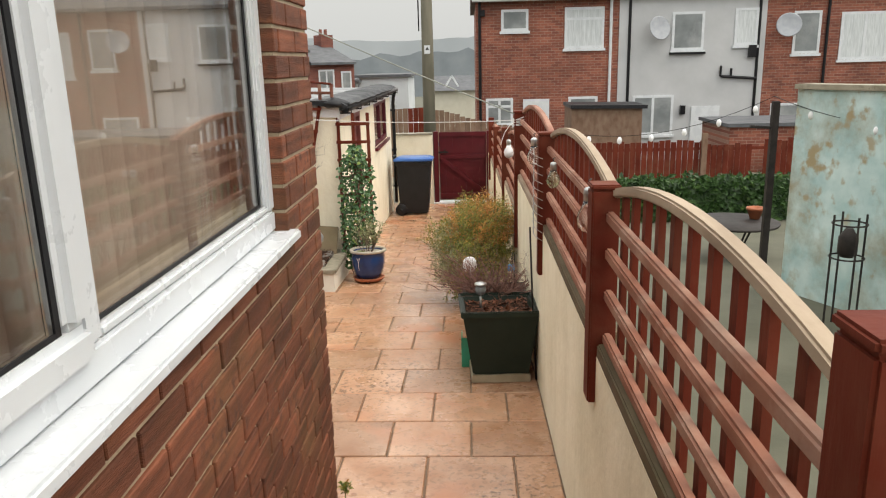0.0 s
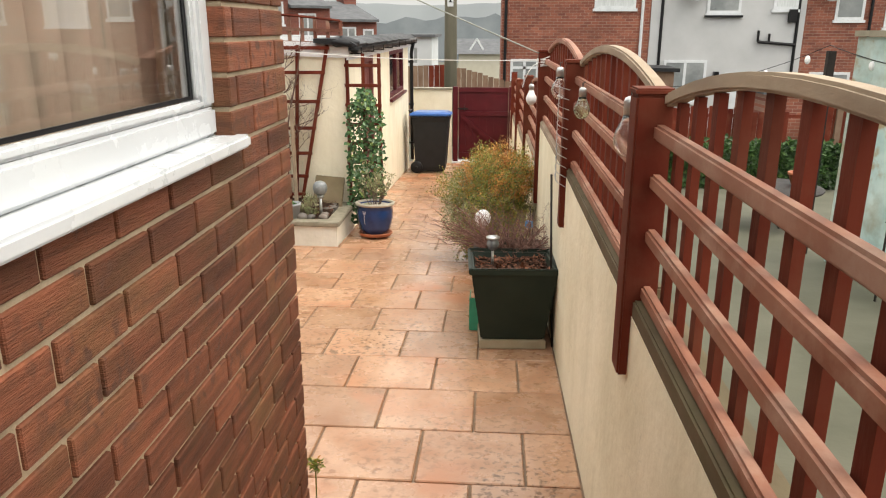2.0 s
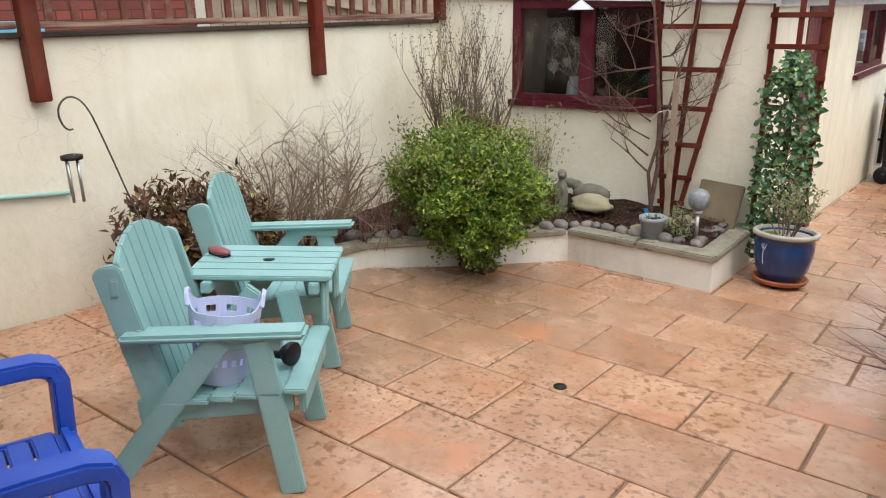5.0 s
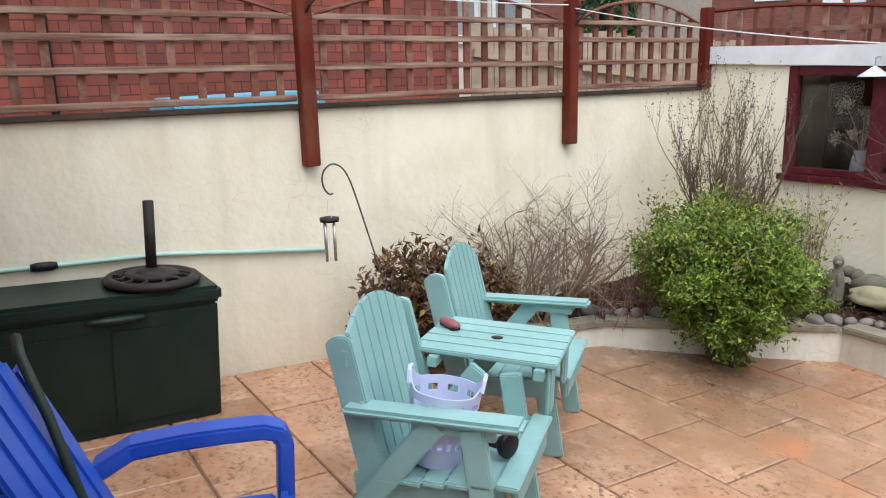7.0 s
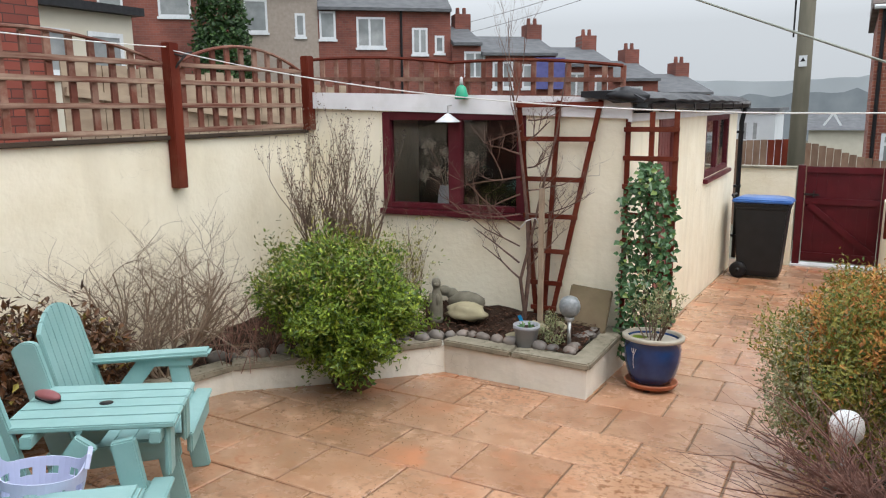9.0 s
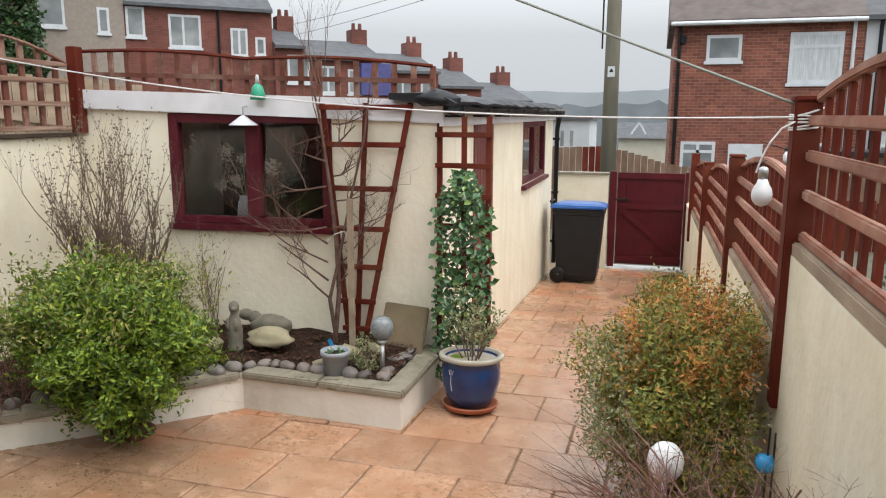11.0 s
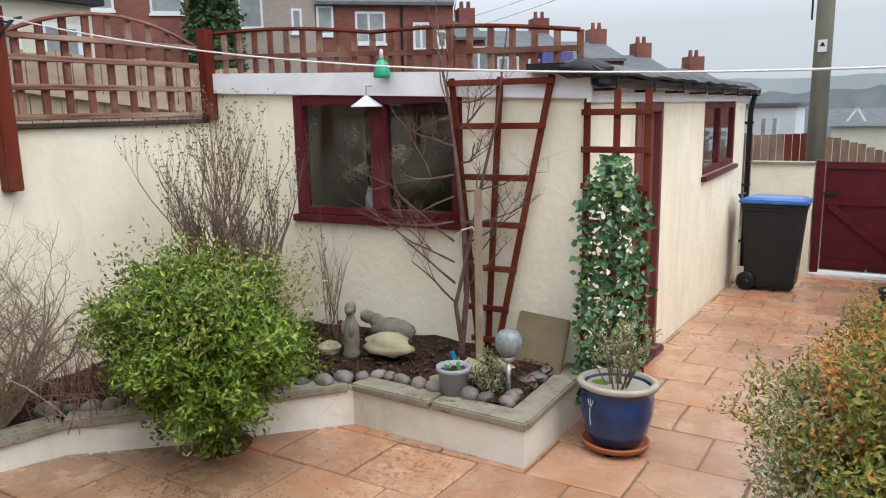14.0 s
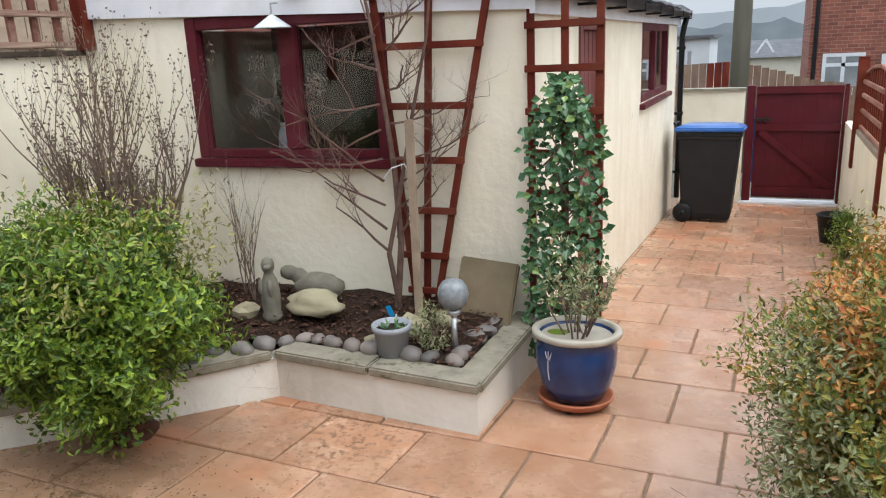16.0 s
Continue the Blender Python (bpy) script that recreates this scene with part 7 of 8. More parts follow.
pipe_on(h1, 0.75, GZ, 4.1, M_BLACKPL)
part("gutter", Mesh().tube([on_row(0.5, -0.3, 4.1), on_row(5.4, -0.3, 4.1)], 0.06, 8), M_PVC, h1)
part("security_light", facade_slab(lambda u, d, z: on_row(u, d - 0.15, z), 0.78, 0.93, 3.6, 3.8, 0.15), M_BLACKPL, h1)
h2 = thing("grey_house", (0, 0, 0), "pale grey rendered terraced house with white windows and door", "house", group="terrace across the yards")
part("wall", facade_slab(lambda u, d, z: on_row(u, d - 0.04, z), 5.452, 10.33, GZ - 0.5, 4.15, 7.5), M_GREYHOUSE, h2)
part("roof", pitched(on_row, 5.452, 10.33, 4.2, 2.4, 7.5), M_ROOF, h2)
pl = lambda u, d, z: on_row(u, d - 0.05, z)
far_window(h2, pl, 7.21, 8.28, 2.33, 3.58)
far_window(h2, pl, 9.29, 10.06, 2.45, 3.65, True)
far_window(h2, pl, 5.98, 7.38, -0.49, 0.86, bar=0.5)
part("door", facade_slab(lambda u, d, z: on_row(u, d - 0.10, z), 7.99, 8.95, GZ, 0.46, 0.05), M_PVC, h2, "white panelled door")
part("window_ledge", facade_slab(lambda u, d, z: on_row(u, d - 0.16, z), 7.15, 8.34, 2.2, 2.27, 0.1), M_BLACKPL, h2, "black ledge")
pipe_on(h2, 5.80, GZ, 4.1, M_BLACKPL)
pipe_on(h2, 10.1, GZ, 4.1, M_BLACKPL)
part("waste_pipe", Mesh().tube([on_row(10.1, -0.12, 1.35), on_row(8.9, -0.12, 1.45)], 0.05, 8).tube([on_row(9.25, -0.12, 1.42), on_row(9.25, -0.12, 1.7)], 0.04, 8).tube([on_row(8.9, -0.12, 1.45), on_row(8.9, -0.12, 1.8)], 0.04, 8), M_BLACKPL, h2)
part("alarm_box", facade_slab(lambda u, d, z: on_row(u, d - 0.2, z), 9.78, 10.02, 2.05, 2.45, 0.14), M_BLACKPL, h2)
part("lantern", facade_slab(lambda u, d, z: on_row(u, d - 0.2, z), 7.6, 7.76, 0.2, 0.5, 0.14), M_BLACKPL, h2)
dish = Mesh().lathe([(0.02, -0.02), (0.25, 0.0), (0.38, 0.05), (0.40, 0.06), (0.37, 0.06), (0.24, 0.02)], 20).data("satellite_dish", M_GREYPOT, True)
sd = part("satellite_dish", dish, M_GREYPOT, h2, "grey satellite dish")
sd.matrix_basis = pose(6.71, 28.35, 3.05, 75, 0, 20)
h3 = thing("brick_house", (0, 0, 0), "two-storey red brick terraced house with large white windows", "house", group="terrace across the yards")
part("wall", facade_slab(on_row, 10.332, 24, GZ - 0.5, 4.15, 7.5), M_BRICKFAR, h3)
part("roof", pitched(on_row, 10.332, 24, 4.2, 2.4, 7.5), M_ROOF, h3)
far_window(h3, on_row, 11.25, 12.15, 2.13, 3.51)
far_window(h3, on_row, 12.8, 14.4, 1.9, 3.44, True, bar=0.5)
far_window(h3, on_row, 10.7, 12.0, -0.2, 0.5)
far_window(h3, on_row, 15.8, 17.2, 2.0, 3.4)
pipe_on(h3, 12.35, GZ, 4.1, M_BLACKPL)
part("satellite_dish", dish, M_GREYPOT, h3).matrix_basis = pose(10.95, 28.35, 3.05, 75, 0, -15)

# yard next door
yard = Mesh().add([(1.05, -2, -0.05), (16, -2, -0.05), (16, 21, -1.2), (1.05, 21, -1.2)], [(0, 1, 2, 3)])
structure("yard", yard, M_TARMAC, "damp mossy concrete yard next door")
bw = thing("blue_screen_wall", (3.75, 9.3, -0.6), "tall garden wall with peeling pale blue paint", "wall")
part("wall", Mesh().add([(-0.06, 0.9, 0), (0.12, 0.95, 0), (1.9, -4.5, 0), (1.7, -4.6, 0), (-0.06, 0.9, 2.4), (0.12, 0.95, 2.4), (1.9, -4.5, 2.45), (1.7, -4.6, 2.45)], [(0, 3, 2, 1), (4, 5, 6, 7), (0, 1, 5, 4), (1, 2, 6, 5), (2, 3, 7, 6), (3, 0, 4, 7)]), M_PEEL, bw)
part("coping", Mesh().beam((0.02, 0.93, 2.43), (1.8, -4.55, 2.48), 0.26, 0.05), M_CAP, bw)
po = thing("pergola_post", (3.6, 10.5, fz(10.5) - 0.35), "black iron post carrying a string of bulb lights", "post")
part("post", Mesh().box((-0.035, -0.035, 0), (0.035, 0.035, 2.28)), M_IRON, po, bevel=0.004)
part("arm", Mesh().beam((0, 0, 2.0), (-0.25, 0, 2.02), 0.03, 0.03), M_IRON, po)
hg = thing("ivy_hedge", (4.55, 15.2, -1.0), "clipped dark green ivy hedge across the yard", "hedge")
m = Mesh()
hr = random.Random(15)
for k in range(5200):
    p = Vector((hr.uniform(-1.75, 1.35), hr.uniform(-0.3, 0.3), hr.uniform(0.0, 1.0) ** 0.7 * 1.16))
    if hr.random() < 0.75:
        p.y = -0.3 + abs(noise.noise((p.x * 3, p.z * 3, 2))) * 0.2
    p.z *= 1 + 0.06 * noise.noise((p.x * 2, 0, 5))
    leaf(m, p, Vector((hr.uniform(-1, 1), hr.uniform(-1, 0.1), hr.uniform(-0.8, 0.6))), Vector((0, -1, 0.5)), hr.uniform(0.07, 0.13), hr.uniform(0.06, 0.10))
part("foliage", m, M_HEDGE, hg)
part("core", Mesh().blob((-0.2, 0.05, 0.5), (1.45, 0.2, 0.55), hr, 0.1, 8, 14), M_SOIL, hg, smooth=True)
tb = thing("patio_table", (3.75, 11.9, -0.75), "round dark metal patio table", "table")
part("tabletop", Mesh().lathe([(0.0, 0.80), (0.55, 0.80), (0.56, 0.815), (0.55, 0.83), (0.0, 0.835)], 28), M_IRON, tb, smooth=True)
for k in range(4):
    a = math.pi / 2 * k + 0.5
    part("leg", Mesh().tube([(0.3 * math.cos(a), 0.3 * math.sin(a), 0.80), (0.12 * math.cos(a), 0.12 * math.sin(a), 0.42), (0.34 * math.cos(a), 0.34 * math.sin(a), 0.0)], 0.014, 6), M_IRON, tb)
tp = thing("terracotta_pot", (4.05, 12.0, 0.085), "small terracotta pot on the table", "plant pot")
part("pot", Mesh().lathe([(0.06, 0.0), (0.10, 0.12), (0.11, 0.12), (0.11, 0.15), (0.09, 0.15), (0.07, 0.05)], 16), M_TERRA, tp, smooth=True)
tp = thing("terracotta_pot", (4.75, 13.9, -0.95), "terracotta bowl standing on the yard floor", "plant pot")
part("pot", Mesh().lathe([(0.12, 0.0), (0.2, 0.2), (0.22, 0.2), (0.22, 0.24), (0.19, 0.24), (0.12, 0.1)], 18), M_TERRA, tp, smooth=True)
st2 = thing("plant_stand", (3.66, 8.85, -0.59), "black wire plant stand holding a lantern", "plant stand")
for k in range(4):
    a = math.pi / 2 * k
    part("leg", Mesh().tube([(0.14 * math.cos(a), 0.14 * math.sin(a), 0.0), (0.14 * math.cos(a), 0.14 * math.sin(a), 1.38)], 0.01, 5), M_IRON, st2)
for z in (0.3, 1.0, 1.3):
    part("hoop", Mesh().tube([(0.14 * math.cos(a), 0.14 * math.sin(a), z) for a in [6.2832 * k / 16 for k in range(17)]], 0.008, 5), M_IRON, st2)
part("lantern", Mesh().lathe([(0.05, 1.002), (0.08, 1.04), (0.08, 1.18), (0.03, 1.26)], 12), M_IRON, st2, smooth=True)
for k, (x, y, w_, l_) in enumerate(((1.7, 6.2, 0.9, 0.5), (2.0, 5.0, 0.9, 0.5), (1.8, 7.4, 0.7, 0.5))):
    bd2 = thing("timber_planter", (x, y, -0.06 - 0.0548 * (y + 2) - 0.0), "low pale timber-edged bed of gravel and seedlings", "planter", 8)
    fr2 = Mesh().box((-w_ / 2, -l_ / 2, -0.05), (w_ / 2, -l_ / 2 + 0.05, 0.2)).box((-w_ / 2, l_ / 2 - 0.05, -0.05), (w_ / 2, l_ / 2, 0.2)).box((-w_ / 2, -l_ / 2 + 0.051, -0.05), (-w_ / 2 + 0.05, l_ / 2 - 0.051, 0.2)).box((w_ / 2 - 0.05, -l_ / 2 + 0.051, -0.05), (w_ / 2, l_ / 2 - 0.051, 0.2))
    part("frame", fr2, M_GREYWOOD, bd2, bevel=0.005)
    part("soil", Mesh().box((-w_ / 2 + 0.05, -l_ / 2 + 0.05, -0.04), (w_ / 2 - 0.05, l_ / 2 - 0.05, 0.13)), M_SOIL, bd2)
    lv = Mesh()
    for q in range(120):
        leaf(lv, Vector((hr.uniform(-w_ / 2 + 0.08, w_ / 2 - 0.08), hr.uniform(-l_ / 2 + 0.08, l_ / 2 - 0.08), 0.13)), rand_dir(hr) + Vector((0, 0, 1)), rand_dir(hr), 0.07, 0.04)
    part("foliage", lv, M_LEAFG, bd2)

# fences and sheds beyond the yard
ff = thing("board_fence", (3.2, 22.0, -1.55), "red-brown close-boarded fence at the end of the yards", "fence")
fr3 = random.Random(16)
for k in range(46):
    if 30 <= k < 32:
        continue
    part("board", Mesh().box((k * 0.15, 0, 0), (k * 0.15 + 0.135, 0.02, 1.55 + fr3.uniform(-0.04, 0.04) - (0.1 if 22 <= k < 30 else 0))), M_STAINWOOD, ff)
for z in (0.4, 1.3):
    part("rail", Mesh().box((-0.1, 0.021, z), (7.0, 0.06, z + 0.08)), M_STAINWOOD, ff)
for x in (3.18, 5.6, 6.1, 6.35):
    part("post", Mesh().box((x, -0.08, 0), (x + 0.14, -0.002, 1.75)), M_OLDFENCE, ff)
bsd = thing("dark_shed", (4.28, 24.4, -1.7), "low dark timber shed with a felt roof", "shed")
part("wall", Mesh().box((-1.0, -0.4, 0), (1.0, 1.2, 2.45)), M_OLDFENCE, bsd)
part("roof", Mesh().box((-1.08, -0.5, 2.451), (1.08, 1.3, 2.55), Matrix.Rotation(radians(1), 4, "Y")), M_FELT, bsd)
bws = thing("brick_outhouse", (8.1, 24.5, -1.8), "small red brick outhouse with a lean-to roof", "outhouse")
part("wall", Mesh().box((-0.5, -1.0, 0), (3.5, 1.5, 2.0)), M_BRICKFAR, bws)
part("roof", Mesh().box((-0.6, -1.1, 2.001), (3.6, 1.6, 2.1)), M_ROOF, bws)
# string of bulbs over the yard
sg = thing("string_lights", (0, 0, 0), "string of white bulb lights across the yard", "string lights")
pts = sag((0.95, 11.6, 1.45), (3.58, 10.5, 1.72), 0.30, 16)
part("wire", Mesh().tube(pts, 0.004, 4), M_BLACKPL, sg)
for k in range(1, 16, 2):
    part("bulb", Mesh().blob(pts[k] - Vector((0, 0, 0.05)), (0.028, 0.028, 0.042), hr, 0.02, 6, 8), M_WHITEBALL, sg, smooth=True)
pts = sag((3.58, 10.5, 1.72), (4.6, 7.5, 1.7), 0.2, 12)
part("wire", Mesh().tube(pts, 0.004, 4), M_BLACKPL, sg)
for k in range(2, 12, 3):
    part("bulb", Mesh().blob(pts[k] - Vector((0, 0, 0.05)), (0.028, 0.028, 0.042), hr, 0.02, 6, 8), M_WHITEBALL, sg, smooth=True)

# back lane: pole, fences, far roofs
tpole = thing("telegraph_pole", (-0.65, 21.5, -1.6), "tall weathered wooden telegraph pole with a warning sign", "pole")
part("pole", Mesh().tube([(0, 0, 0), (0, 0, 8.5)], [0.17, 0.12], 14), M_POLE, tpole, smooth=True)
part("sign", Mesh().box((-0.07, -0.175, 3.95), (0.07, -0.155, 4.15)), M_PVC, tpole, "small white warning sign")
part("sign_mark", Mesh().add([(-0.045, -0.178, 4.04), (0.045, -0.178, 4.04), (0.0, -0.178, 4.12)], [(0, 1, 2)]), M_BLACKPL, tpole)
part("cable_guard", Mesh().box((-0.22, -0.02, 4.5), (-0.19, 0.02, 8.4)), M_BLACKPL, tpole)
ww = thing("overhead_wires", (0, 0, 0), "thin overhead telephone wires", "wire")
for p, q in (((-0.65, 21.5, 6.3), (3.5, 2.0, 5.5)), ((-0.65, 21.5, 5.9), (16, 40, 5.0)), ((-0.65, 21.5, 5.2), (-24, 45, 6.0)), ((-0.65, 21.5, 5.0), (-24, 46, 5.6))):
    part("wire", Mesh().tube(sag(p, q, 0.35, 20), 0.012 if q[0] > 0 else 0.009, 5), M_BLACKPL, ww)
tw = thing("service_cable", (0, 0, 0), "grey insulated cable rising from the fence post over the roofs", "cable")
part("cable", Mesh().tube(sag((0.82, 9.4, 1.66), (-10.2, 13.0, 6.75), 0.15, 28), 0.006, 6), M_CABLE, tw, smooth=True)
lf = thing("lane_fence", (-3.5, 24.0, -1.6), "weathered close-boarded fence along the back lane", "fence")
for k in range(40):
    part("board", Mesh().box((k * 0.15, 0, 0), (k * 0.15 + 0.14, 0.02, 2.48 + fr3.uniform(-0.03, 0.03) - 0.036 * max(0, k - 17))), M_STAINWOOD if 14 <= k < 17 else M_OLDFENCE, lf)
lw = thing("lane_wall", (1.2, 26.0, -1.9), "dark timber fence running down the back lane", "fence")
part("panel", Mesh().beam((-1.6, -1.0, 1.0), (-0.9, 12, 0.4), 0.06, 1.9), M_OLDFENCE, lw)
cb = thing("recycling_bin", (-0.1, 20.4, -1.55), "dark blue recycling bin in the lane", "bin")
part("body", Mesh().prism([(-0.25, -0.3), (0.25, -0.3), (0.25, 0.3), (-0.25, 0.3)], 0, 1.75), M_POTBLUE, cb, bevel=0.03)
part("lid", Mesh().box((-0.28, -0.33, 1.76), (0.28, 0.33, 1.84)), M_POTBLUE, cb, bevel=0.02)
bng = thing("bungalow", (0.2, 60, -3.9), "distant pale bungalow with a grey gabled roof", "house")
part("wall", Mesh().box((-2.5, 0, 0), (7, 6, 3.98)), M_CREAMHOUSE, bng)
part("roof", Mesh().add([(-2.8, -0.4, 3.9), (7.3, -0.4, 3.9), (7.3, 3, 4.95), (-2.8, 3, 4.95), (7.3, 6.4, 3.9), (-2.8, 6.4, 3.9)], [(0, 1, 2, 3), (3, 2, 4, 5), (1, 4, 2), (0, 3, 5)]), M_ROOF, bng)
part("gable_board", Mesh().beam((-1.65, -0.5, 4.2), (-1.14, -0.5, 5.0), 0.06, 0.13).beam((-0.65, -0.5, 4.2), (-1.14, -0.5, 5.0), 0.06, 0.13), M_WHITEHOUSE, bng, "white gable boards")
for k, (x, y, z, w_, h_) in enumerate(((-8.75, 46, -3.5, 2.6, 4.6), (-6.1, 46.6, -3.5, 2.9, 4.85))):
    wh = thing("white_house", (x, y, z), "distant white house with small dark windows", "house")
    part("wall", Mesh().box((0, 0, 0), (w_, 5, h_)), M_WHITEHOUSE, wh)
    part("roof", Mesh().box((-0.2, -0.2, h_ + 0.001), (w_ + 0.2, 5.2, h_ + 0.15)), M_ROOF, wh)
    plw = lambda u, d, z_, x=x, y=y, z=z: (u, d, z_)
    for q in range(2):
        far_window(wh, plw, 1.3 + q * 0.5, 1.65 + q * 0.5, h_ - 1.5, h_ - 0.5)

# terrace up the hill to the west
RO, RD, RN = Vector((-17.5, 31.3, 0)), Vector((0.7557, 0.6549, 0)), Vector((-0.6549, 0.7557, 0))


def on_hill(u, d, z):
    return tuple(RO + RD * u + RN * d + Vector((0, 0, z)))


rb = thing("terrace_house", (0, 0, 0), "red brick terraced house on the hill with white windows", "house", group="terrace on the hill")
part("wall", facade_slab(on_hill, -1.75, 3.68, -2, 5.6, 7), M_BRICKROW, rb)
part("roof", pitched(on_hill, -1.75, 3.68, 5.65, 2.2, 7), M_ROOF, rb)
far_window(rb, on_hill, -0.22, 0.95, 4.1, 5.3, bar=0.45)
far_window(rb, on_hill, -1.70, -1.05, 4.42, 5.5)
far_window(rb, on_hill, 2.05, 2.70, 3.85, 4.9, bar=0.5)
far_window(rb, on_hill, 3.0, 3.4, 3.9, 4.6)
pipe_on(rb, 1.6, 0, 5.6, M_BLACKPL, on_hill)
rb = thing("terrace_house", (0, 0, 0), "beige pebbledashed terraced house on the hill", "house", group="terrace on the hill")
part("wall", facade_slab(on_hill, -4.75, -1.752, -2, 6.3, 7), M_BEIGEHOUSE, rb)
part("roof", pitched(on_hill, -4.75, -1.752, 6.35, 2.2, 7), M_ROOF, rb)
far_window(rb, on_hill, -4.6, -3.7, 4.65, 5.9)
far_window(rb, on_hill, -2.65, -2.25, 4.5, 5.4)
rb = thing("terrace_house", (0, 0, 0), "red brick terraced house half covered by a tall ivy-green conifer", "house", group="terrace on the hill")
part("wall", facade_slab(on_hill, -10.5, -4.752, -2, 6.9, 7), M_BRICKROW, rb)
part("roof", pitched(on_hill, -10.5, -4.752, 6.95, 2.2, 7), M_ROOF, rb)
far_window(rb, on_hill, -7.75, -6.55, 5.2, 6.5)
far_window(rb, on_hill, -9.9, -9.0, 5.3, 6.6)
rb = thing("terrace_house", (0, 0, 0), "cream rendered terraced house on the hill", "house", group="terrace on the hill")
part("wall", facade_slab(on_hill, -16.5, -10.502, -2, 7.3, 7), M_CREAMHOUSE, rb)
part("roof", pitched(on_hill, -16.5, -10.502, 7.35, 2.2, 7), M_ROOF, rb)
far_window(rb, on_hill, -12.2, -11.0, 5.3, 6.6)
far_window(rb, on_hill, -15.2, -14.0, 5.3, 6.6)
for k, (u0, u1, ze) in enumerate(((3.682, 4.9, 4.75), (4.902, 8.2, 4.35), (8.202, 10.85, 3.9), (10.852, 13.0, 3.3), (13.002, 15.6, 2.7))):
    dk = lambda u, d, z: on_hill(u, d - 0.3, z)
    rb = thing("terrace_house", (0, 0, 0), "lower brick terraced house with slate roof and chimney", "house", group="terrace on the hill")
    part("wall", facade_slab(dk, u0, u1, -3, ze - 0.5, 6), M_BRICKROW, rb)
    part("roof", pitched(dk, u0, u1, ze - 0.45, 0.9, 5), M_ROOF, rb)
    ch_ = part("chimney", facade_slab(lambda u, d, z: dk(u, d + 2.1, z), u1 - 0.6, u1 + 0.1, ze - 0.3, ze + 0.95, 0.8), M_BRICKROW, rb)
    for q in (0.1, 0.4):
        part("chimney_pot", Mesh().lathe([(0.1, 0), (0.08, 0.3)], 8, dk(u1 - 0.5 + q, 2.5, ze + 0.95)), M_BRICKROW, rb)
    far_window(rb, dk, u0 + 0.5, u0 + 1.4, ze - 1.9, ze - 0.8, bar=0.5)
    u1 - u0 > 2.5 and far_window(rb, dk, u0 + 1.8, u0 + 2.4, ze - 1.9, ze - 0.9)
    if k == 2:
        part("bay", facade_slab(lambda u, d, z: dk(u, d - 0.3, z), u0 - 1.0, u0 + 0.3, ze - 1.5, ze - 0.2, 0.4), M_DULLBLUE, rb, "blue painted bay")
cf = thing("ivy_column", on_hill(-5.3, -2.2, 0.0), "tall dense dark green conifer in front of the terrace", "tree")
m = Mesh()
foliage(m, random.Random(17), (0, 0, 3.6), (0.95, 0.95, 3.6), 1500, 8, 0.17, 0.11, clump_r=0.2, low=-1, lumps=0.1)
part("crown", m, M_HEDGE, cf)
part("trunk", Mesh().tube([(0, 0, -2), (0, 0, 5.5)], [0.2, 0.05], 8), M_BARK, cf)

# neighbour's brick building, fence and shed behind the garden wall
nb = thing("neighbour_house", (-7.2, 5.2, -0.4), "dark red brick gable wall of the neighbouring house", "house")
part("wall", Mesh().box((-3.0, -8.0, 0), (0.6, 5.0, 5.0)), M_BRICKLEFT, nb)
part("drainpipe", Mesh().tube([(0.66, 1.05, 0.2), (0.66, 1.05, 2.55), (0.66, 1.0, 2.7)], 0.03, 8), M_BLACKPL, nb)
part("outside_light", Mesh().box((0.601, 0.25, 3.3), (0.70, 0.37, 3.5)), M_CREAMHOUSE, nb)
tr = thing("covered_trampoline", (-5.7, 7.4, 0.0), "bright blue sheet over a low frame behind the wall", "cover")
part("sheet", Mesh().box((-0.4, -0.5, 0.0), (0.5, 0.65, 1.52), Matrix.Rotation(radians(1.5), 4, "X")), M_TARP, tr, bevel=0.05)
nf = thing("board_fence", (-6.45, 10.25, -0.4), "grey weathered close-boarded fence behind the garden wall", "fence")
for k in range(30):
    part("board", Mesh().box((k * 0.003, k * 0.15, 0), (0.02 + k * 0.003, k * 0.15 + 0.14, 2.55 - 0.006 * k + fr3.uniform(-0.03, 0.03))), M_GREYWOOD, nf)
part("rail", Mesh().beam((0.06, 0, 2.25), (0.16, 4.5, 1.75), 0.04, 0.08), M_GREYWOOD, nf)
ns2 = thing("cream_outbuilding", (-13.5, 15.0, 0.0), "single-storey cream building with a dark flat roof", "outbuilding")
part("wall", Mesh().box((-3, -2, -1), (1.4, 0.75, 3.45)), M_CREAMHOUSE, ns2)
part("roof", Mesh().box((-3.2, -2.2, 3.451), (1.6, 0.9, 3.6)), M_FELT, ns2)
for y in (-1.35, -0.25):
    far_window(ns2, lambda u, d, z: (1.4 - d, u, z), y, y + 0.75, 2.3, 3.1)

# far hills and trees, the pale of the mist painted into their colours
rg = random.Random(18)


def ridge(name, dist, base, height, seed, mat, label, jag):
    m = Mesh()
    n = 260
    for i in range(n + 1):
        a = radians(-95 + 190 * i / n)
        x, y = dist * math.sin(a), dist * math.cos(a)
        h = height * (0.75 + 0.5 * noise.noise((i * 0.03, seed, 0))) + jag * noise.noise((i * 0.45, seed, 3))
        m.v += [(x, y, base), (x, y, base + h)]
    for i in range(n):
        m.f += [(i * 2, i * 2 + 2, i * 2 + 3, i * 2 + 1)]
    return structure(name, m, mat, label, smooth=True)


ridge("backdrop", 700, -40, 90, 2, M_HILL, "grey hillside across the valley, mist painted into its colour", 2)
ridge("backdrop_2", 420, -30, 46, 6, M_HAZETREE, "line of distant trees, mist painted into their grey", 5)

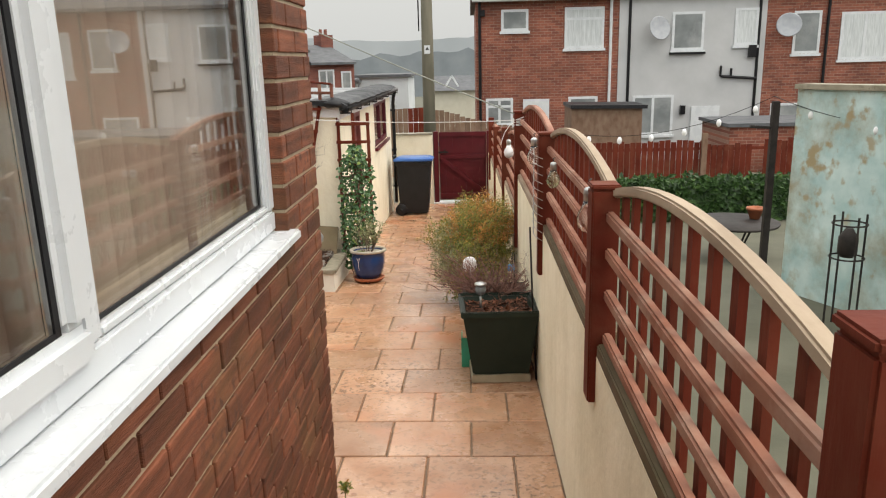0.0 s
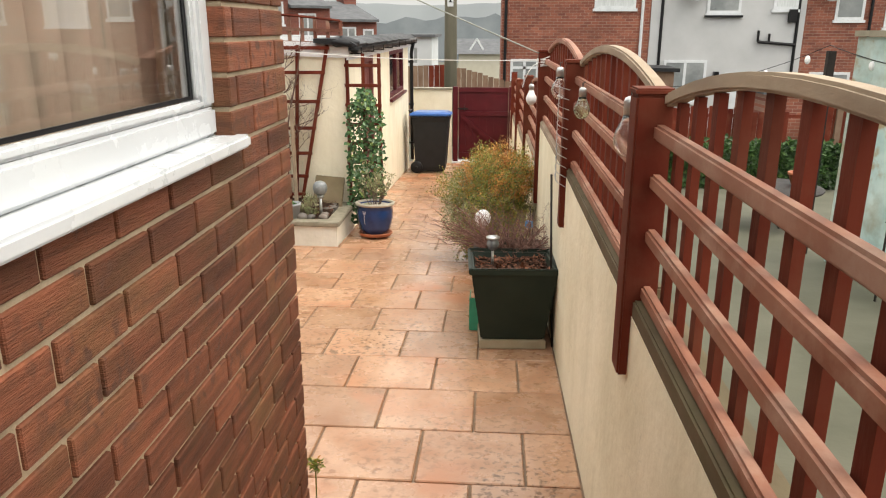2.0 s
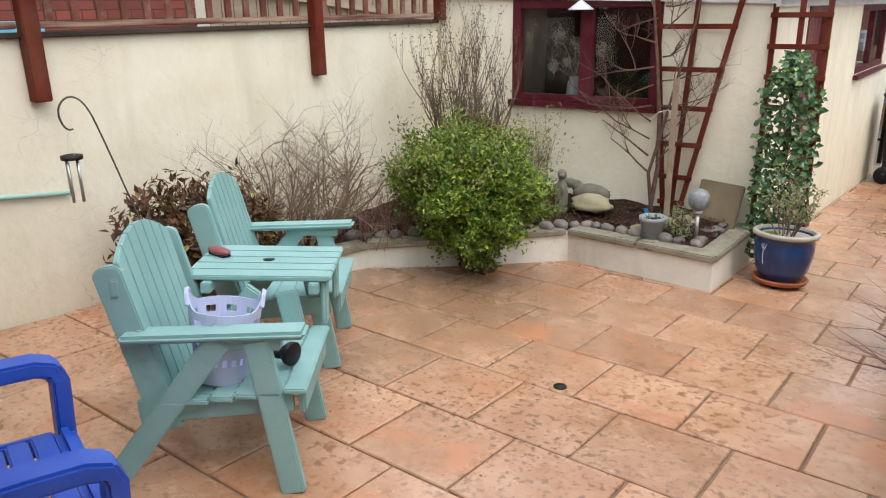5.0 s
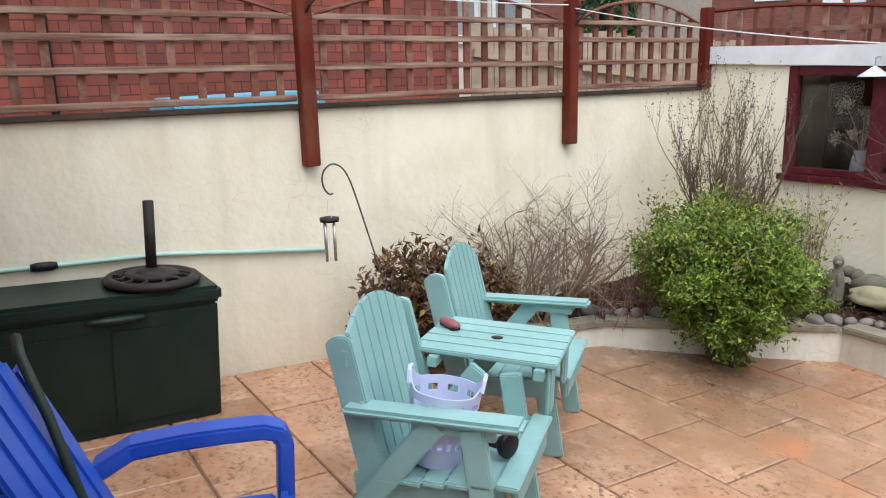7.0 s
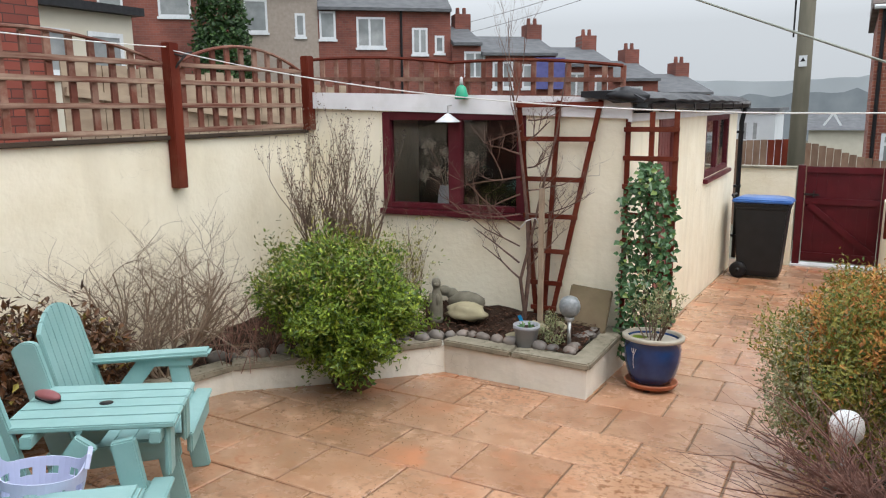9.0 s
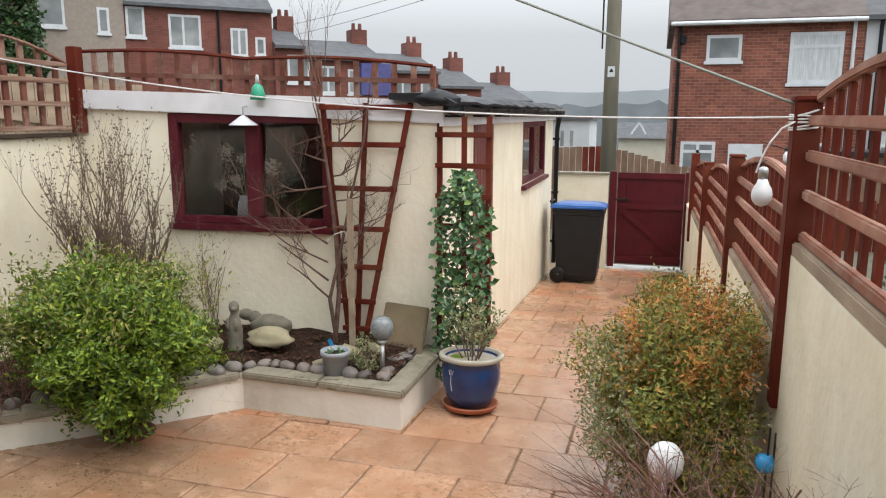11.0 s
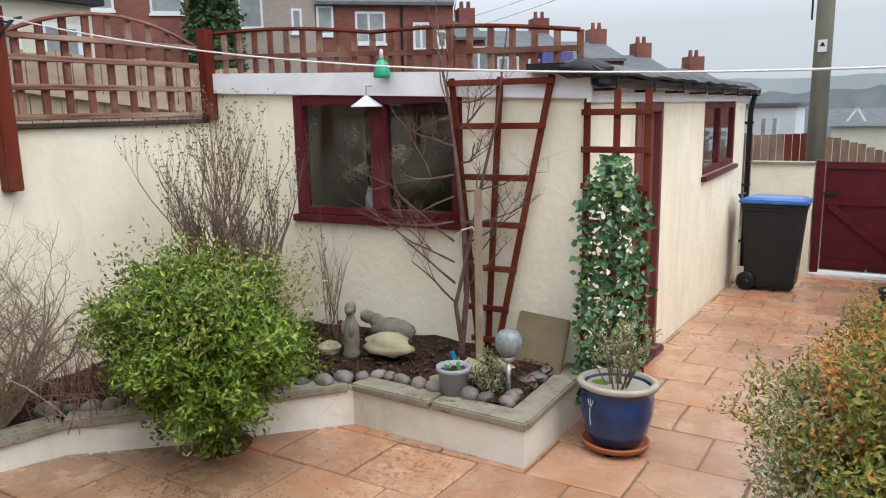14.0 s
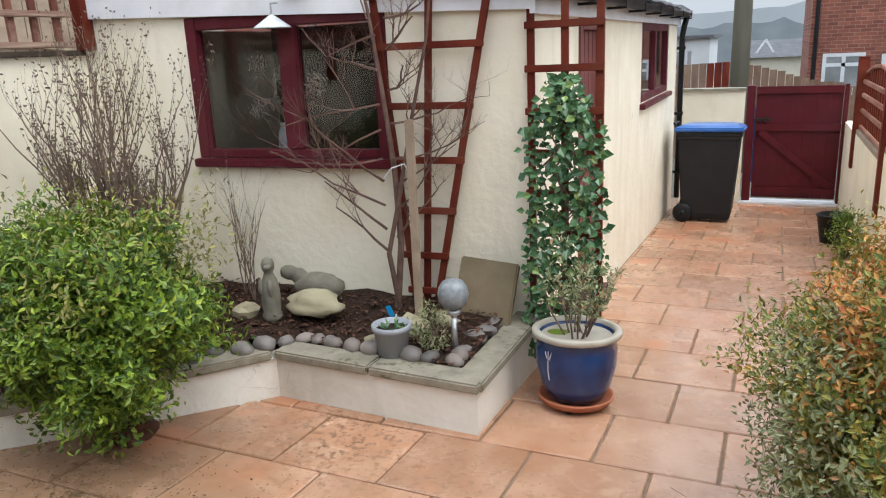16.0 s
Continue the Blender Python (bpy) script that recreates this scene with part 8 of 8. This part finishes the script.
# ---- paving slabs ----
SLAB, SLABX = 0.4730, 0.4840
slab_meshes = []
srng = random.Random(4)
for k in range(10):
    me = Mesh().box((-SLABX / 2 + 0.004 + srng.random() * 0.003, -SLAB / 2 + 0.004 + srng.random() * 0.003, -0.03), (SLABX / 2 - 0.004 - srng.random() * 0.003, SLAB / 2 - 0.004 - srng.random() * 0.003, 0)).data("slab", M_SLAB)
    slab_meshes.append(softened(me, 0.005, 1))
cut_cache = {}


def slab(x0, x1, y0, y1):
    w, h = round(x1 - x0, 3), round(y1 - y0, 3)
    if w < 0.03 or h < 0.03:
        return
    if abs(w - SLABX) < 0.002 and abs(h - SLAB) < 0.002:
        me = srng.choice(slab_meshes)
    else:
        if (w, h) not in cut_cache:
            cut_cache[w, h] = softened(Mesh().box((-w / 2 + 0.005, -h / 2 + 0.005, -0.03), (w / 2 - 0.005, h / 2 - 0.005, 0)).data("slab", M_SLAB), 0.004, 1)
        me = cut_cache[w, h]
    ob = new("slab", me)
    ob.parent = floor
    yc = (y0 + y1) / 2
    ob.matrix_basis = Matrix.Translation(((x0 + x1) / 2, yc, fz(yc) + srng.uniform(-0.0015, 0.0015))) @ Matrix.Rotation(-math.atan(FALL) + srng.uniform(-0.003, 0.003), 4, "X") @ Matrix.Rotation(srng.uniform(-0.003, 0.003), 4, "Y")


row = -14
while 5.767 + row * SLAB < 17.3:
    y0 = max(5.767 + row * SLAB, -0.9)
    y1 = min(5.767 + (row + 1) * SLAB, 17.3)
    yc = (y0 + y1) / 2
    right = wall_x(yc) - 0.006
    left = -3.87 if 5.47 < yc < 10.8 else (HX + 0.01 if yc <= 5.47 else -1.12)
    start = 0.115 if row % 2 == 0 else -0.122
    k = math.floor((left - start) / SLABX)
    while start + k * SLABX < right:
        x0, x1 = max(left, start + k * SLABX), min(right, start + (k + 1) * SLABX)
        slab(x0, x1, y0, y1)
        k += 1
    row += 1

# ---- bricks of the house wall ----
COURSE, BL = 0.0880, 0.2365
house_wall = bpy.data.objects["wall_house"]
brng = random.Random(9)
brick_meshes = {}


def brick_mesh(w, kind):
    key = (round(w, 3), kind)
    if key not in brick_meshes:
        me = Mesh().box((-0.05, -w / 2 + 0.006, -COURSE / 2 + 0.0065), (0.0, w / 2 - 0.006, COURSE / 2 - 0.0065)).data("brick", M_BRICK)
        brick_meshes[key] = softened(me, 0.003, 1)
    return brick_meshes[key]


laid = 0
rest = Mesh()
for c in range(-2, 33):
    z = -0.005 + (c + 0.5) * COURSE
    y = HY
    first = True
    while y > 2.2:
        w = 0.1135 if first and c % 2 == 0 else BL
        first = False
        a, b = y - w, y
        y = a
        top, bot = z + COURSE / 2, z - COURSE / 2
        if top > SILL_Z and bot < WIN_Z1:
            if b <= WIN_Y1 + 0.006:
                continue
            a = max(a, WIN_Y1 - 0.013)
        if b - a < 0.011:
            continue
        if laid < 300 and b > 3.3 and z < 2.75:
            ob = new("brick", brick_mesh(b - a, 0))
            ob.parent = house_wall
            ob.matrix_basis = pose(HX + brng.uniform(-0.001, 0.0015), (a + b) / 2, z, brng.uniform(-0.4, 0.4), 0, brng.uniform(-0.4, 0.4))
            laid += 1
        else:
            rest.box((HX - 0.05, a + 0.005, bot + 0.0055), (HX, b - 0.005, top - 0.0055))
part("brickwork", rest, M_BRICK, house_wall)["kind"] = "stuff"
end = Mesh()
for c in range(-2, 33):
    z = -0.005 + (c + 0.5) * COURSE
    x = HX - 0.053
    k = 0
    while x > HX - 0.9:
        w = BL if (k or c % 2 == 0) else 0.07
        end.box((x - w + 0.005, HY - 0.05, z - COURSE / 2 + 0.0055), (x - 0.005, HY, z + COURSE / 2 - 0.0055))
        x -= w
        k += 1
part("brickwork", end, M_BRICK, house_wall)["kind"] = "stuff"
